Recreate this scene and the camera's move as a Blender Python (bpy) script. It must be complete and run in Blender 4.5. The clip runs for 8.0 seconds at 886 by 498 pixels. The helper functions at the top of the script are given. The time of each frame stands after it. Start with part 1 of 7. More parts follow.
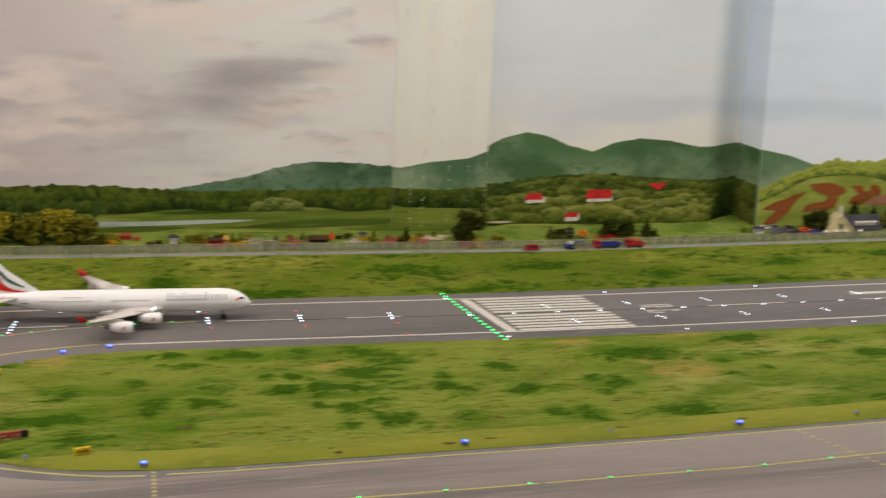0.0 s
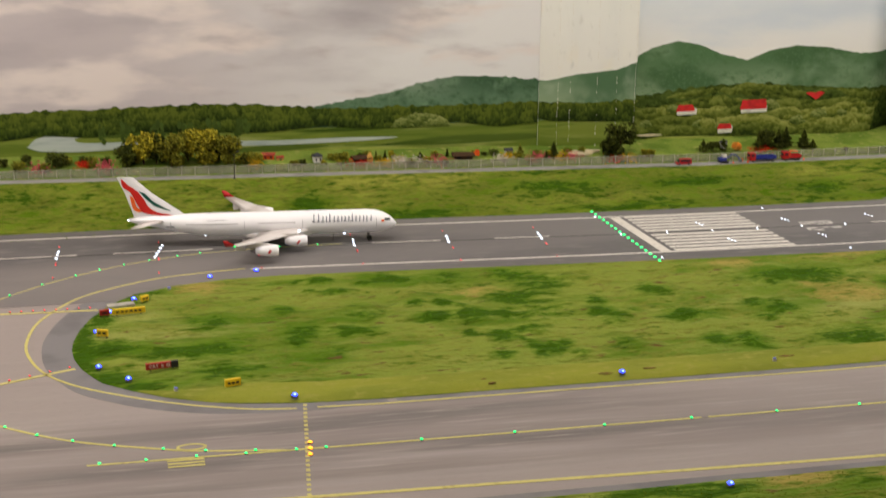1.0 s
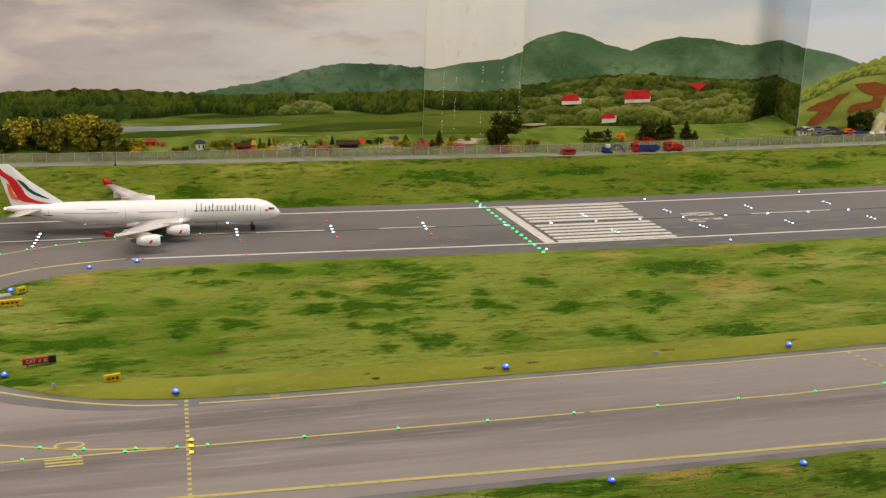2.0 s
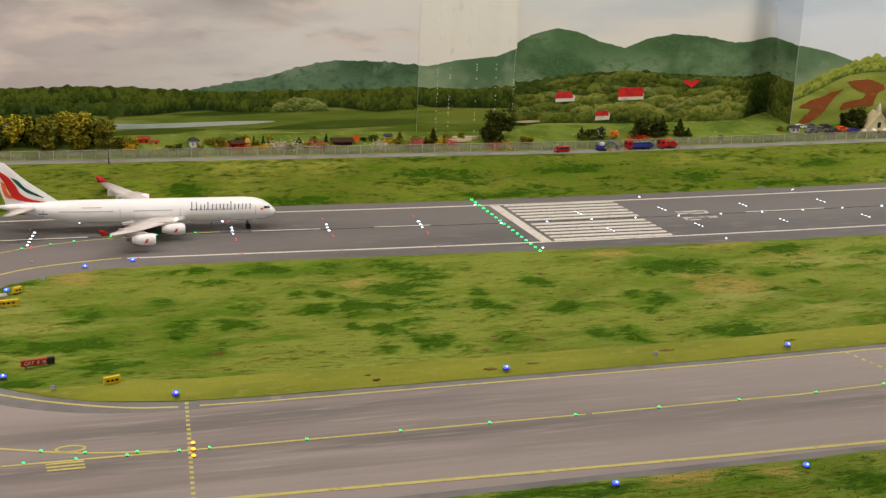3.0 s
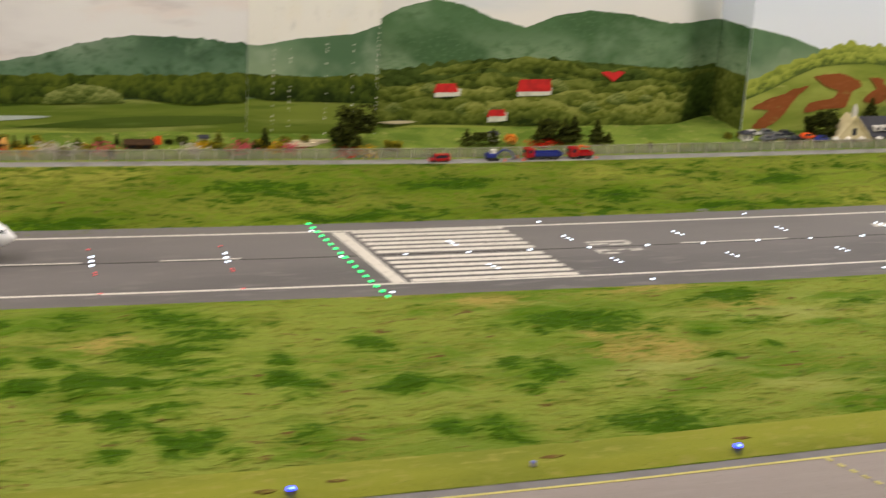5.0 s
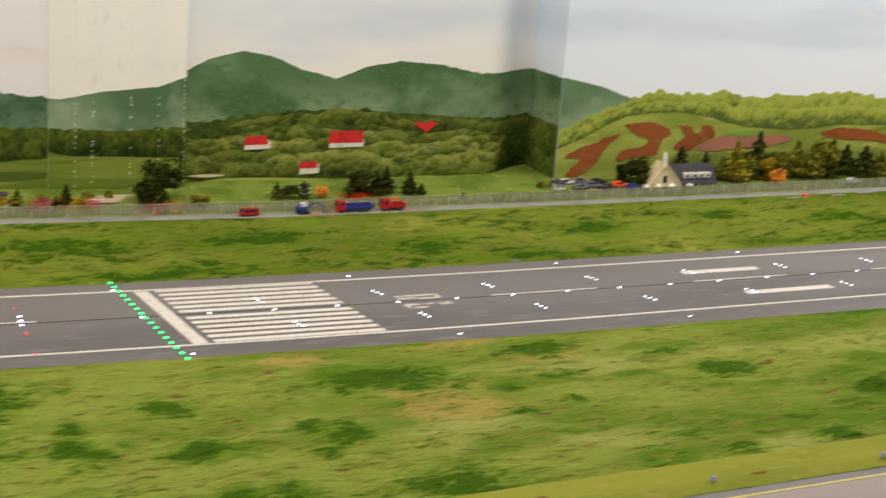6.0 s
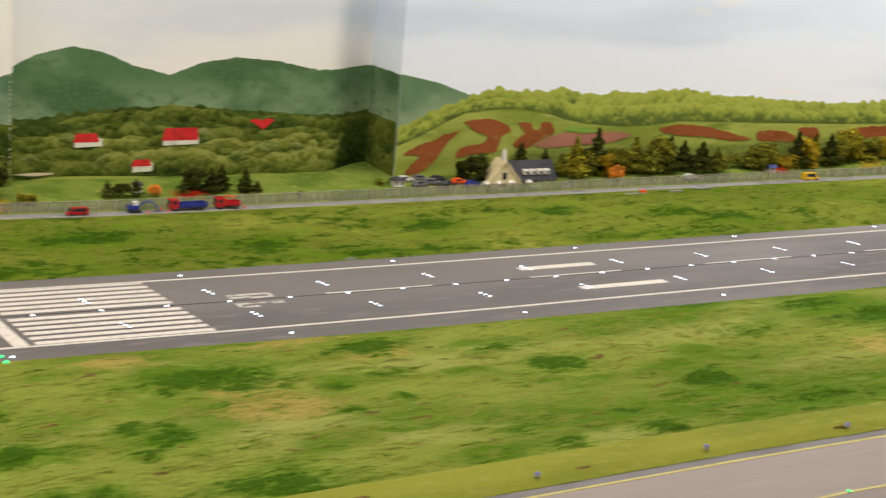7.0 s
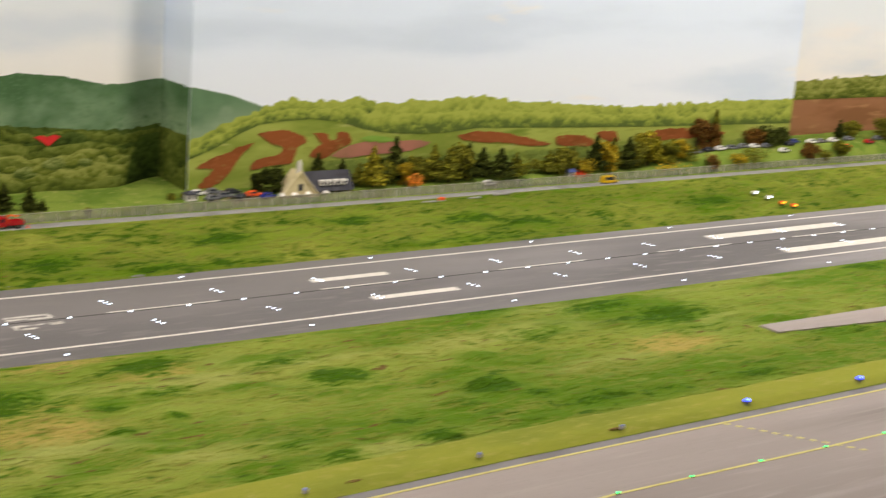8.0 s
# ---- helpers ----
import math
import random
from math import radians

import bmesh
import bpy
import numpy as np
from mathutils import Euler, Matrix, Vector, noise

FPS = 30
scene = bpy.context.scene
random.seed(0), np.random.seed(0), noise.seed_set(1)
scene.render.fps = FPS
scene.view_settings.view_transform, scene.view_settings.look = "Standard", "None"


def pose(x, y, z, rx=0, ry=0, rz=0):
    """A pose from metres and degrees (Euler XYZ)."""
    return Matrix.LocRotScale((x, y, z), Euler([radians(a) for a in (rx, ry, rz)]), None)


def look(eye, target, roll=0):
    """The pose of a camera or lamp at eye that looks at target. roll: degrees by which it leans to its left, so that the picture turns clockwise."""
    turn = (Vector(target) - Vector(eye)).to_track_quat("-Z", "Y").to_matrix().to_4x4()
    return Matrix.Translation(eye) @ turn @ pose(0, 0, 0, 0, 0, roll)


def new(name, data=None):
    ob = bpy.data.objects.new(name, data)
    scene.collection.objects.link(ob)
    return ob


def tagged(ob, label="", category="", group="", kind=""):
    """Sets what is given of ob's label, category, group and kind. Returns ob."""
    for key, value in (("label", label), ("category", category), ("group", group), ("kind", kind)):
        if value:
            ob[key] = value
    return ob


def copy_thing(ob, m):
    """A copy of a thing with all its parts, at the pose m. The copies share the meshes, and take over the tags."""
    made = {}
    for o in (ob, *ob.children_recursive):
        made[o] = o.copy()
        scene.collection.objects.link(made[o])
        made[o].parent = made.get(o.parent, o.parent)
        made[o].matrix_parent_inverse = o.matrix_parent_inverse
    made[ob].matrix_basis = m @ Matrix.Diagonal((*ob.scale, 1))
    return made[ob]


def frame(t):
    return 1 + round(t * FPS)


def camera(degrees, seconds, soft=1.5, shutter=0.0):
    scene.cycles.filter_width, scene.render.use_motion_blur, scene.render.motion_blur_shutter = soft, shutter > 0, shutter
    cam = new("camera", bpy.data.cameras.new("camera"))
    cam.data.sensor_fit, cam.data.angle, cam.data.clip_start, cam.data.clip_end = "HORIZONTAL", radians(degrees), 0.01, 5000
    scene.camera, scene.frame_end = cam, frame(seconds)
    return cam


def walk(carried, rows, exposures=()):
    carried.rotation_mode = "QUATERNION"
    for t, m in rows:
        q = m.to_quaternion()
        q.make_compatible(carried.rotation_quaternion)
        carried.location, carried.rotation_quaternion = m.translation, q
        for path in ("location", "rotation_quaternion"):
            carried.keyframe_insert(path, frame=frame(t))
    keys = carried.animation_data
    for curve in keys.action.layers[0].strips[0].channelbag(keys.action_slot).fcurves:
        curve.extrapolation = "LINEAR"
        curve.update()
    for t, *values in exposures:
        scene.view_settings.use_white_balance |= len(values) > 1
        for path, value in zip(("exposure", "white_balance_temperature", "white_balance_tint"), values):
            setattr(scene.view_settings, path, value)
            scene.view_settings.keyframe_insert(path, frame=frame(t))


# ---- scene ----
cam = camera(32.0, 8.0, soft=1.3, shutter=0.7)
# seconds, eye x y z, yaw, pitch, roll
ROWS = [
    (0, -1.654, -4.317, 1.256, -18.39, -12.84, 2.50),
    (0.5, -1.667, -4.230, 1.238, -15.27, -13.47, 1.31),
    (1, -1.659, -4.170, 1.280, -13.38, -16.71, 0.77),
    (1.5, -1.637, -4.158, 1.301, -16.47, -17.39, 1.51),
    (3, -1.689, -4.116, 1.330, -18.61, -17.76, 2.62),
    (3.5, -1.577, -3.986, 1.276, -17.81, -18.09, 0.90),
    (3.6, -1.566, -3.872, 1.253, -18.44, -18.29, 1.54),
    (3.8, -1.418, -3.577, 1.165, -18.19, -18.62, 1.43),
    (3.9, -1.341, -3.436, 1.130, -17.84, -18.96, 1.20),
    (4, -1.260, -3.252, 1.082, -17.57, -19.27, 1.13),
    (4.1, -1.192, -3.159, 1.044, -16.94, -19.04, 1.19),
    (4.2, -1.175, -3.074, 1.057, -17.42, -19.29, 1.65),
    (5.3, -0.967, -3.008, 0.961, -21.98, -15.90, 3.56),
    (5.5, -0.950, -2.993, 0.979, -23.79, -16.06, 3.47),
    (6, -0.922, -3.007, 1.005, -26.25, -14.76, 4.05),
    (6.5, -0.879, -3.018, 1.008, -29.20, -14.61, 4.68),
    (7, -0.845, -3.015, 0.998, -31.40, -14.39, 4.84),
    (7.5, -0.766, -3.045, 1.004, -34.19, -14.31, 4.48),
    (8, -0.712, -3.076, 1.015, -37.11, -13.68, 4.52),
]
walk(cam, [(t, look((x, y, z), (x - math.sin(radians(yaw)) * math.cos(radians(pitch)), y + math.cos(radians(yaw)) * math.cos(radians(pitch)), z + math.sin(radians(pitch))), roll))
           for t, x, y, z, yaw, pitch, roll in ROWS],
     exposures=[(0.0, -0.08), (0.5, 0.03), (1.0, 0.09), (1.5, 0.06), (3.0, 0.03), (3.6, 0.01), (4.0, -0.08), (4.2, 0.22), (5.3, 0.25), (6.5, 0.31), (8.0, 0.36)])

# ---- light: a hall lit from its ceiling, with added fill over the aisle ----
world = bpy.data.worlds.new("hall_air")
scene.world = world
world.use_nodes = True
world.node_tree.nodes["Background"].inputs[0].default_value = (1.0, 0.95, 0.9, 1)
world.node_tree.nodes["Background"].inputs[1].default_value = 0.09


def area(name, x, y, z, target, sx, sy, power, colour):
    d = bpy.data.lights.new(name, "AREA")
    d.shape, d.size, d.size_y, d.energy, d.color = "RECTANGLE", sx, sy, power, colour
    o = new(name, d)
    o.matrix_basis = look((x, y, z), target)
    return o


WARM = (1.0, 0.91, 0.85)
for lx, aisle, main in ((-2.6, 32, 40), (0.2, 0.8, 30), (3.0, 21, 41), (5.8, 24, 38)):
    area("ceiling_lamp", lx, -0.5, 2.52, (lx, 0.1, 0), 1.9, 0.5, main, WARM)
    # unseen fill added to brighten sides facing the aisle, each power set by eye
    area("aisle_fill_lamp", lx, -3.0, 2.52, (lx, -2.2, 0), 1.9, 0.5, aisle, WARM)

# ---- materials ----


def lin(r, g, b):
    return tuple((c / 255 / 12.92 if c < 11 else ((c / 255 + 0.055) / 1.055) ** 2.4) for c in (r, g, b)) + (1,)


def material(name, base, rough=0.6, metal=0.0, layers=(), bump=(), rand=0.0, island=0.0, emit=0.0, coat=0.0, stretch=(1, 1, 1), alpha=None, gradient=None):
    """layers: (noise scale, detail, colour, from, to); bump: (noise scale, strength, distance); gradient: (axis, from, to, colour)."""
    m = bpy.data.materials.new(name)
    m.use_nodes = True
    nt = m.node_tree
    n, l = nt.nodes, nt.links
    bsdf = n["Principled BSDF"]
    bsdf.inputs["Roughness"].default_value = rough
    bsdf.inputs["Metallic"].default_value = metal
    bsdf.inputs["Coat Weight"].default_value = coat
    bsdf.inputs["Specular IOR Level"].default_value = 0.08 if rough >= 0.85 else 0.4
    geo = n.new("ShaderNodeNewGeometry")
    vec = n.new("ShaderNodeVectorMath")
    vec.operation = "MULTIPLY"
    vec.inputs[1].default_value = stretch
    l.new(geo.outputs["Position"], vec.inputs[0])
    rgb = n.new("ShaderNodeRGB")
    rgb.outputs[0].default_value = base
    out = rgb.outputs[0]

    def blend(fac, colour, a):
        mx = n.new("ShaderNodeMix")
        mx.data_type = "RGBA"
        l.new(fac, mx.inputs[0])
        l.new(a, mx.inputs[6])
        mx.inputs[7].default_value = colour
        return mx.outputs[2]

    def ranged(value, lo, hi):
        mr = n.new("ShaderNodeMapRange")
        mr.interpolation_type = "SMOOTHSTEP"
        l.new(value, mr.inputs[0])
        mr.inputs[1].default_value, mr.inputs[2].default_value = lo, hi
        return mr.outputs[0]

    if gradient:
        for axis, lo, hi, colour in gradient:
            sep = n.new("ShaderNodeSeparateXYZ")
            l.new(geo.outputs["Position"], sep.inputs[0])
            out = blend(ranged(sep.outputs[axis], lo, hi), colour, out)
    for scale, detail, colour, lo, hi in layers:
        tex = n.new("ShaderNodeTexNoise")
        tex.inputs["Scale"].default_value, tex.inputs["Detail"].default_value = scale, detail
        l.new(vec.outputs[0], tex.inputs["Vector"])
        out = blend(ranged(tex.outputs["Fac"], lo, hi), colour, out)
    if rand or island:
        hsv = n.new("ShaderNodeHueSaturation")
        src = n.new("ShaderNodeObjectInfo").outputs["Random"] if rand else geo.outputs["Random Per Island"]
        mr = n.new("ShaderNodeMapRange")
        k = rand or island
        mr.inputs[3].default_value, mr.inputs[4].default_value = 1 - k, 1 + k
        l.new(src, mr.inputs[0])
        l.new(mr.outputs[0], hsv.inputs["Value"])
        l.new(out, hsv.inputs["Color"])
        out = hsv.outputs[0]
    l.new(out, bsdf.inputs["Base Color"])
    prev = None
    for scale, strength, dist in bump:
        tex = n.new("ShaderNodeTexNoise")
        tex.inputs["Scale"].default_value, tex.inputs["Detail"].default_value = scale, 3
        l.new(vec.outputs[0], tex.inputs["Vector"])
        b = n.new("ShaderNodeBump")
        b.inputs["Strength"].default_value, b.inputs["Distance"].default_value = strength, dist
        l.new(tex.outputs["Fac"], b.inputs["Height"])
        if prev:
            l.new(prev, b.inputs["Normal"])
        prev = b.outputs[0]
    if prev:
        l.new(prev, bsdf.inputs["Normal"])
    if emit:
        bsdf.inputs["Emission Color"].default_value = base
        bsdf.inputs["Emission Strength"].default_value = emit
    if alpha is not None:
        bsdf.inputs["Alpha"].default_value = alpha
    return m


ASPHALT = material("runway_asphalt", lin(114, 110, 108), 0.75, gradient=[(0, -0.9, -1.7, lin(124, 118, 115)), (0, 1.0, 2.6, lin(132, 128, 128))], layers=[(1.6, 4, lin(96, 93, 92), 0.4, 0.65), (26, 4, lin(118, 114, 111), 0.5, 0.75)], bump=[(900, 0.25, 0.001)], stretch=(0.35, 1.6, 1))
TARMAC = material("taxiway_tarmac", lin(150, 140, 135), 0.8, layers=[(1.1, 5, lin(128, 119, 115), 0.40, 0.66), (2.2, 6, lin(106, 100, 97), 0.54, 0.72), (3.5, 5, lin(162, 152, 147), 0.55, 0.75), (30, 4, lin(154, 145, 139), 0.5, 0.8), (240, 3, lin(132, 124, 119), 0.55, 0.8)], bump=[(900, 0.2, 0.001)], stretch=(0.16, 2.2, 1))
SHOULDER = material("shoulder_tarmac", lin(122, 119, 119), 0.8, layers=[(9, 4, lin(108, 105, 105), 0.45, 0.7)], bump=[(900, 0.2, 0.001)])


def grass_material(name, base, light, mid, dark, straw, soil, thick=0.0, bare=0.625):
    """Static grass: mown base with streaks, dark long grass and straw where they were sown, and specks of bare soil."""
    m = material(name, base, 0.95, layers=[(2.6, 6, mid, 0.44, 0.62), (4.5, 6, light, 0.50, 0.72), (8, 7, mid, 0.51, 0.66), (11, 7, dark, 0.60, 0.76), (30, 6, light, 0.60, 0.90), (44, 7, soil, bare, bare + 0.07), (110, 4, mid, 0.58, 0.92), (420, 3, mid, 0.58, 1.0)],
                 bump=[(300, 0.6, 0.003), (60, 1.0, 0.016), (22, 1.0, 0.03)], stretch=(0.36, 1.15, 1))
    nt = m.node_tree
    n, l = nt.nodes, nt.links
    bsdf = n["Principled BSDF"]
    out = bsdf.inputs["Base Color"].links[0].from_socket
    geo = n.new("ShaderNodeNewGeometry")
    for key, colour, tone in (("straw", straw, light), ("lush", mid, mid), ("lush", dark, dark)):
        at = n.new("ShaderNodeAttribute")
        at.attribute_name = key
        val = at.outputs["Fac"]
        deep = colour is dark
        for scale, amount in ((16, 1.2), (42, 1.8), (120, 1.3)):
            vec = n.new("ShaderNodeVectorMath")
            vec.operation = "MULTIPLY"
            vec.inputs[1].default_value = (0.36, 1.0, 1.0)
            l.new(geo.outputs["Position"], vec.inputs[0])
            tex = n.new("ShaderNodeTexNoise")
            tex.inputs["Scale"].default_value, tex.inputs["Detail"].default_value = scale, 5
            l.new(vec.outputs[0], tex.inputs["Vector"])
            ma = n.new("ShaderNodeMath")
            ma.operation = "MULTIPLY_ADD"
            l.new(tex.outputs["Fac"], ma.inputs[0])
            ma.inputs[1].default_value = amount
            l.new(val, ma.inputs[2])
            val = ma.outputs[0]
        mr = n.new("ShaderNodeMapRange")
        mr.interpolation_type = "SMOOTHSTEP"
        l.new(val, mr.inputs[0])
        mr.inputs[1].default_value, mr.inputs[2].default_value = (2.52 - thick, 2.80 - thick) if deep else (2.10 - thick, 2.60 - thick)
        mr.inputs[4].default_value = 0.88 if deep else 0.72 if key == "straw" else 0.8
        mx = n.new("ShaderNodeMix")
        mx.data_type = "RGBA"
        l.new(mr.outputs[0], mx.inputs[0])
        l.new(out, mx.inputs[6])
        mx.inputs[7].default_value = colour
        out = mx.outputs[2]
    tex = n.new("ShaderNodeTexNoise")
    tex.inputs["Scale"].default_value, tex.inputs["Detail"].default_value = 150, 4
    l.new(geo.outputs["Position"], tex.inputs["Vector"])
    hsv = n.new("ShaderNodeHueSaturation")
    mr = n.new("ShaderNodeMapRange")
    l.new(tex.outputs["Fac"], mr.inputs[0])
    mr.inputs[1].default_value, mr.inputs[2].default_value, mr.inputs[3].default_value, mr.inputs[4].default_value = 0.3, 0.7, 0.93, 1.07
    l.new(mr.outputs[0], hsv.inputs["Value"])
    l.new(out, hsv.inputs["Color"])
    l.new(hsv.outputs[0], bsdf.inputs["Base Color"])
    return m


GRASS = grass_material("static_grass", lin(127, 141, 56), lin(148, 153, 80), lin(84, 115, 22), lin(52, 86, 4), lin(172, 148, 82), lin(102, 80, 44), 0.03)
BANKGRASS = grass_material("embankment_grass", lin(114, 132, 40), lin(144, 148, 60), lin(77, 106, 12), lin(46, 80, 4), lin(164, 140, 78), lin(104, 86, 44), 0.20, 0.66)
LAWN = material("mown_grass_strip", lin(136, 140, 52), 0.95, layers=[(5, 4, lin(120, 128, 48), 0.42, 0.66), (60, 4, lin(146, 144, 70), 0.5, 0.75), (420, 2, lin(100, 108, 40), 0.55, 0.8)], bump=[(500, 0.5, 0.002)], stretch=(0.5, 1.3, 1))
MEADOW = material("meadow_flock", lin(120, 138, 56), 0.95, layers=[(9, 5, lin(92, 116, 40), 0.42, 0.62), (40, 4, lin(150, 150, 84), 0.55, 0.75), (300, 2, lin(80, 100, 34), 0.55, 0.75)], bump=[(350, 0.8, 0.003)])
ROADGREY = material("service_road_grey", lin(138, 136, 132), 0.8, layers=[(12, 4, lin(120, 118, 114), 0.45, 0.7)], bump=[(700, 0.2, 0.001)])
WHITEPAINT = material("white_road_paint", lin(214, 208, 198), 0.6, layers=[(60, 4, lin(186, 180, 170), 0.5, 0.75)])
WORNPAINT = material("worn_runway_paint", lin(200, 195, 186), 0.7, layers=[(40, 5, lin(128, 124, 120), 0.5, 0.68)])
YELLOWPAINT = material("yellow_road_paint", lin(196, 186, 108), 0.6, layers=[(60, 4, lin(172, 160, 84), 0.5, 0.75)])
SLOT = material("dark_guide_slot", lin(40, 38, 36), 0.8, layers=[(30, 3, lin(60, 58, 56), 0.5, 0.7)])
TUFT = material("dark_grass_tuft", lin(78, 116, 18), 0.95, island=0.15)
BLADE = material("grass_blade", lin(112, 128, 34), 0.95, island=0.2)
PLANEWHITE = material("airliner_white_enamel", lin(252, 251, 253), 0.28, coat=0.3, layers=[(8, 3, lin(246, 244, 245), 0.45, 0.7)])
WINGGREY = material("wing_pale_grey", lin(218, 212, 208), 0.4, layers=[(14, 3, lin(196, 188, 180), 0.45, 0.7)])
LIVRED = material("livery_red", lin(206, 38, 32), 0.35)
LIVDARKRED = material("winglet_dark_red", lin(196, 30, 36), 0.4)
LIVORANGE = material("livery_orange", lin(240, 110, 50), 0.35)
LIVGREEN = material("livery_green", lin(12, 88, 70), 0.35)
LIVGREY = material("livery_slate", lin(96, 104, 120), 0.4)
GLASSDARK = material("dark_glazing", lin(40, 44, 52), 0.15)
WINDOWGREY = material("cabin_window_grey", lin(156, 154, 156), 0.3)
RUBBER = material("black_rubber", lin(30, 29, 29), 0.7)
METAL = material("dull_metal", lin(120, 116, 112), 0.4, 0.8)
DARKMETAL = material("engine_inside", lin(60, 58, 58), 0.4, 0.6)
HALLWALL = material("hall_wall_paint", lin(226, 222, 216), 0.9, layers=[(2, 3, lin(216, 212, 206), 0.4, 0.7)])
HALLFLOOR = material("hall_carpet", lin(90, 84, 80), 0.95, layers=[(3, 3, lin(80, 74, 70), 0.4, 0.7)], bump=[(300, 0.4, 0.004)])
WOODEDGE = material("layout_fascia_wood", lin(110, 84, 58), 0.6, layers=[(20, 4, lin(90, 66, 44), 0.4, 0.7)], stretch=(0.2, 1, 4))


def lamp_material(name, colour, strength):
    return material(name, colour, 0.3, emit=strength)


LEDWHITE = lamp_material("led_white", (0.74, 0.84, 1.0, 1), 4.0)
LEDGREEN = lamp_material("led_green", (0.02, 0.75, 0.16, 1), 2.6)
LEDBLUE = lamp_material("led_blue", (0.03, 0.06, 1.0, 1), 3.0)
# pale emission for the overbright centre of the blue glow, no part of a lamp
LEDCORE = lamp_material("led_blue_core", (0.20, 0.34, 1.0, 1), 4.5)
LEDRED = lamp_material("led_red", (1.0, 0.07, 0.08, 1), 1.0)
LEDAMBER = lamp_material("led_amber", (1.0, 0.38, 0.02, 1), 2.4)
UNLIT = material("unlit_blue_lens", lin(120, 126, 206), 0.35)

# ---- mesh helpers ----


def finish(bm, name, mat_, smooth=False):
    bmesh.ops.recalc_face_normals(bm, faces=bm.faces)
    me = bpy.data.meshes.new(name)
    bm.to_mesh(me)
    bm.free()
    for m in mat_ if isinstance(mat_, (list, tuple)) else (mat_,):
        me.materials.append(m)
    if smooth:
        me.shade_smooth()
    return me


def part(name, bm, mat_, parent, label="", smooth=False):
    me = bm if isinstance(bm, bpy.types.Mesh) else finish(bm, name, mat_, smooth)
    o = new(name, me)
    o.parent = parent
    if label:
        tagged(o, label)
    return o


def single(name, bm, mat_, label, category, kind="", group="", smooth=False, at=None):
    o = new(name, finish(bm, name, mat_, smooth))
    if at is not None:
        o.matrix_basis = at
    return tagged(o, label, category, group, kind)


def thing(name, m, label, category, group="", kind=""):
    o = new(name)
    o.empty_display_size = 0.02
    o.matrix_basis = m
    return tagged(o, label, category, group, kind)


def grid_mesh(name, xs, ys, zf, mat_):
    """A sheet over xs by ys (ys: rows of their own for each x)."""
    nx, ny = len(xs), len(ys[0])
    verts = [(float(x), float(y), float(zf(x, y, j / (ny - 1)))) for x, row in zip(xs, ys) for j, y in enumerate(row)]
    faces = [(i * ny + j, (i + 1) * ny + j, (i + 1) * ny + j + 1, i * ny + j + 1) for i in range(nx - 1) for j in range(ny - 1)]
    me = bpy.data.meshes.new(name)
    me.from_pydata(verts, [], faces)
    me.materials.append(mat_)
    me.shade_smooth()
    return me


def box(bm, x0, x1, y0, y1, z0, z1, bevel=0.0):
    r = bmesh.ops.create_cube(bm, size=1, matrix=Matrix.LocRotScale(((x0 + x1) / 2, (y0 + y1) / 2, (z0 + z1) / 2), None, (x1 - x0, y1 - y0, z1 - z0)))
    if bevel:
        edges = list({e for v in r["verts"] for e in v.link_edges})
        bmesh.ops.bevel(bm, geom=edges, offset=bevel, segments=2, affect="EDGES", profile=0.6)
    return bm


def cyl(bm, p0, p1, r0, r1=None, seg=10):
    p0, p1 = Vector(p0), Vector(p1)
    d = p1 - p0
    m = Matrix.Translation((p0 + p1) / 2) @ d.to_track_quat("Z", "Y").to_matrix().to_4x4()
    bmesh.ops.create_cone(bm, cap_ends=True, segments=seg, radius1=r0, radius2=r0 if r1 is None else r1, depth=d.length, matrix=m)
    return bm


def prism(bm, pts, a0, a1, plane="xy"):
    """A polygon in one plane, made solid between a0 and a1 along the third axis."""
    def at(p, a):
        return (p[0], p[1], a) if plane == "xy" else (p[0], a, p[1]) if plane == "xz" else (a, p[0], p[1])
    lo, hi = [bm.verts.new(at(p, a0)) for p in pts], [bm.verts.new(at(p, a1)) for p in pts]
    bm.faces.new(lo)
    bm.faces.new(hi[::-1])
    for i in range(len(pts)):
        j = (i + 1) % len(pts)
        bm.faces.new((lo[i], lo[j], hi[j], hi[i]))
    return bm


def smooth_line(pts, n=8):
    """Catmull-Rom through the points."""
    p = [Vector((*q, 0)[:3]) for q in pts]
    p = [2 * p[0] - p[1]] + p + [2 * p[-1] - p[-2]]
    out = []
    for i in range(1, len(p) - 2):
        for k in range(n):
            t = k / n
            out.append(0.5 * (2 * p[i] + (p[i + 1] - p[i - 1]) * t + (2 * p[i - 1] - 5 * p[i] + 4 * p[i + 1] - p[i + 2]) * t * t + (3 * p[i] - p[i - 1] - 3 * p[i + 1] + p[i + 2]) * t ** 3))
    return out + [p[-2]]


def ribbon(bm, pts, width, z0, z1):
    """A flat painted line along the points, of one width or a list of widths."""
    pts = [Vector((p[0], p[1], 0)) for p in pts]
    rows = []
    for i, p in enumerate(pts):
        d = (pts[min(i + 1, len(pts) - 1)] - pts[max(i - 1, 0)]).normalized()
        s = Vector((-d.y, d.x, 0)) * (width[i] if isinstance(width, list) else width) / 2
        rows.append([bm.verts.new((q.x, q.y, z)) for q, z in ((p - s, z0), (p - s, z1), (p + s, z1), (p + s, z0))])
    for a, b in zip(rows, rows[1:]):
        for k in range(3):
            bm.faces.new((a[k], a[k + 1], b[k + 1], b[k]))
    return bm


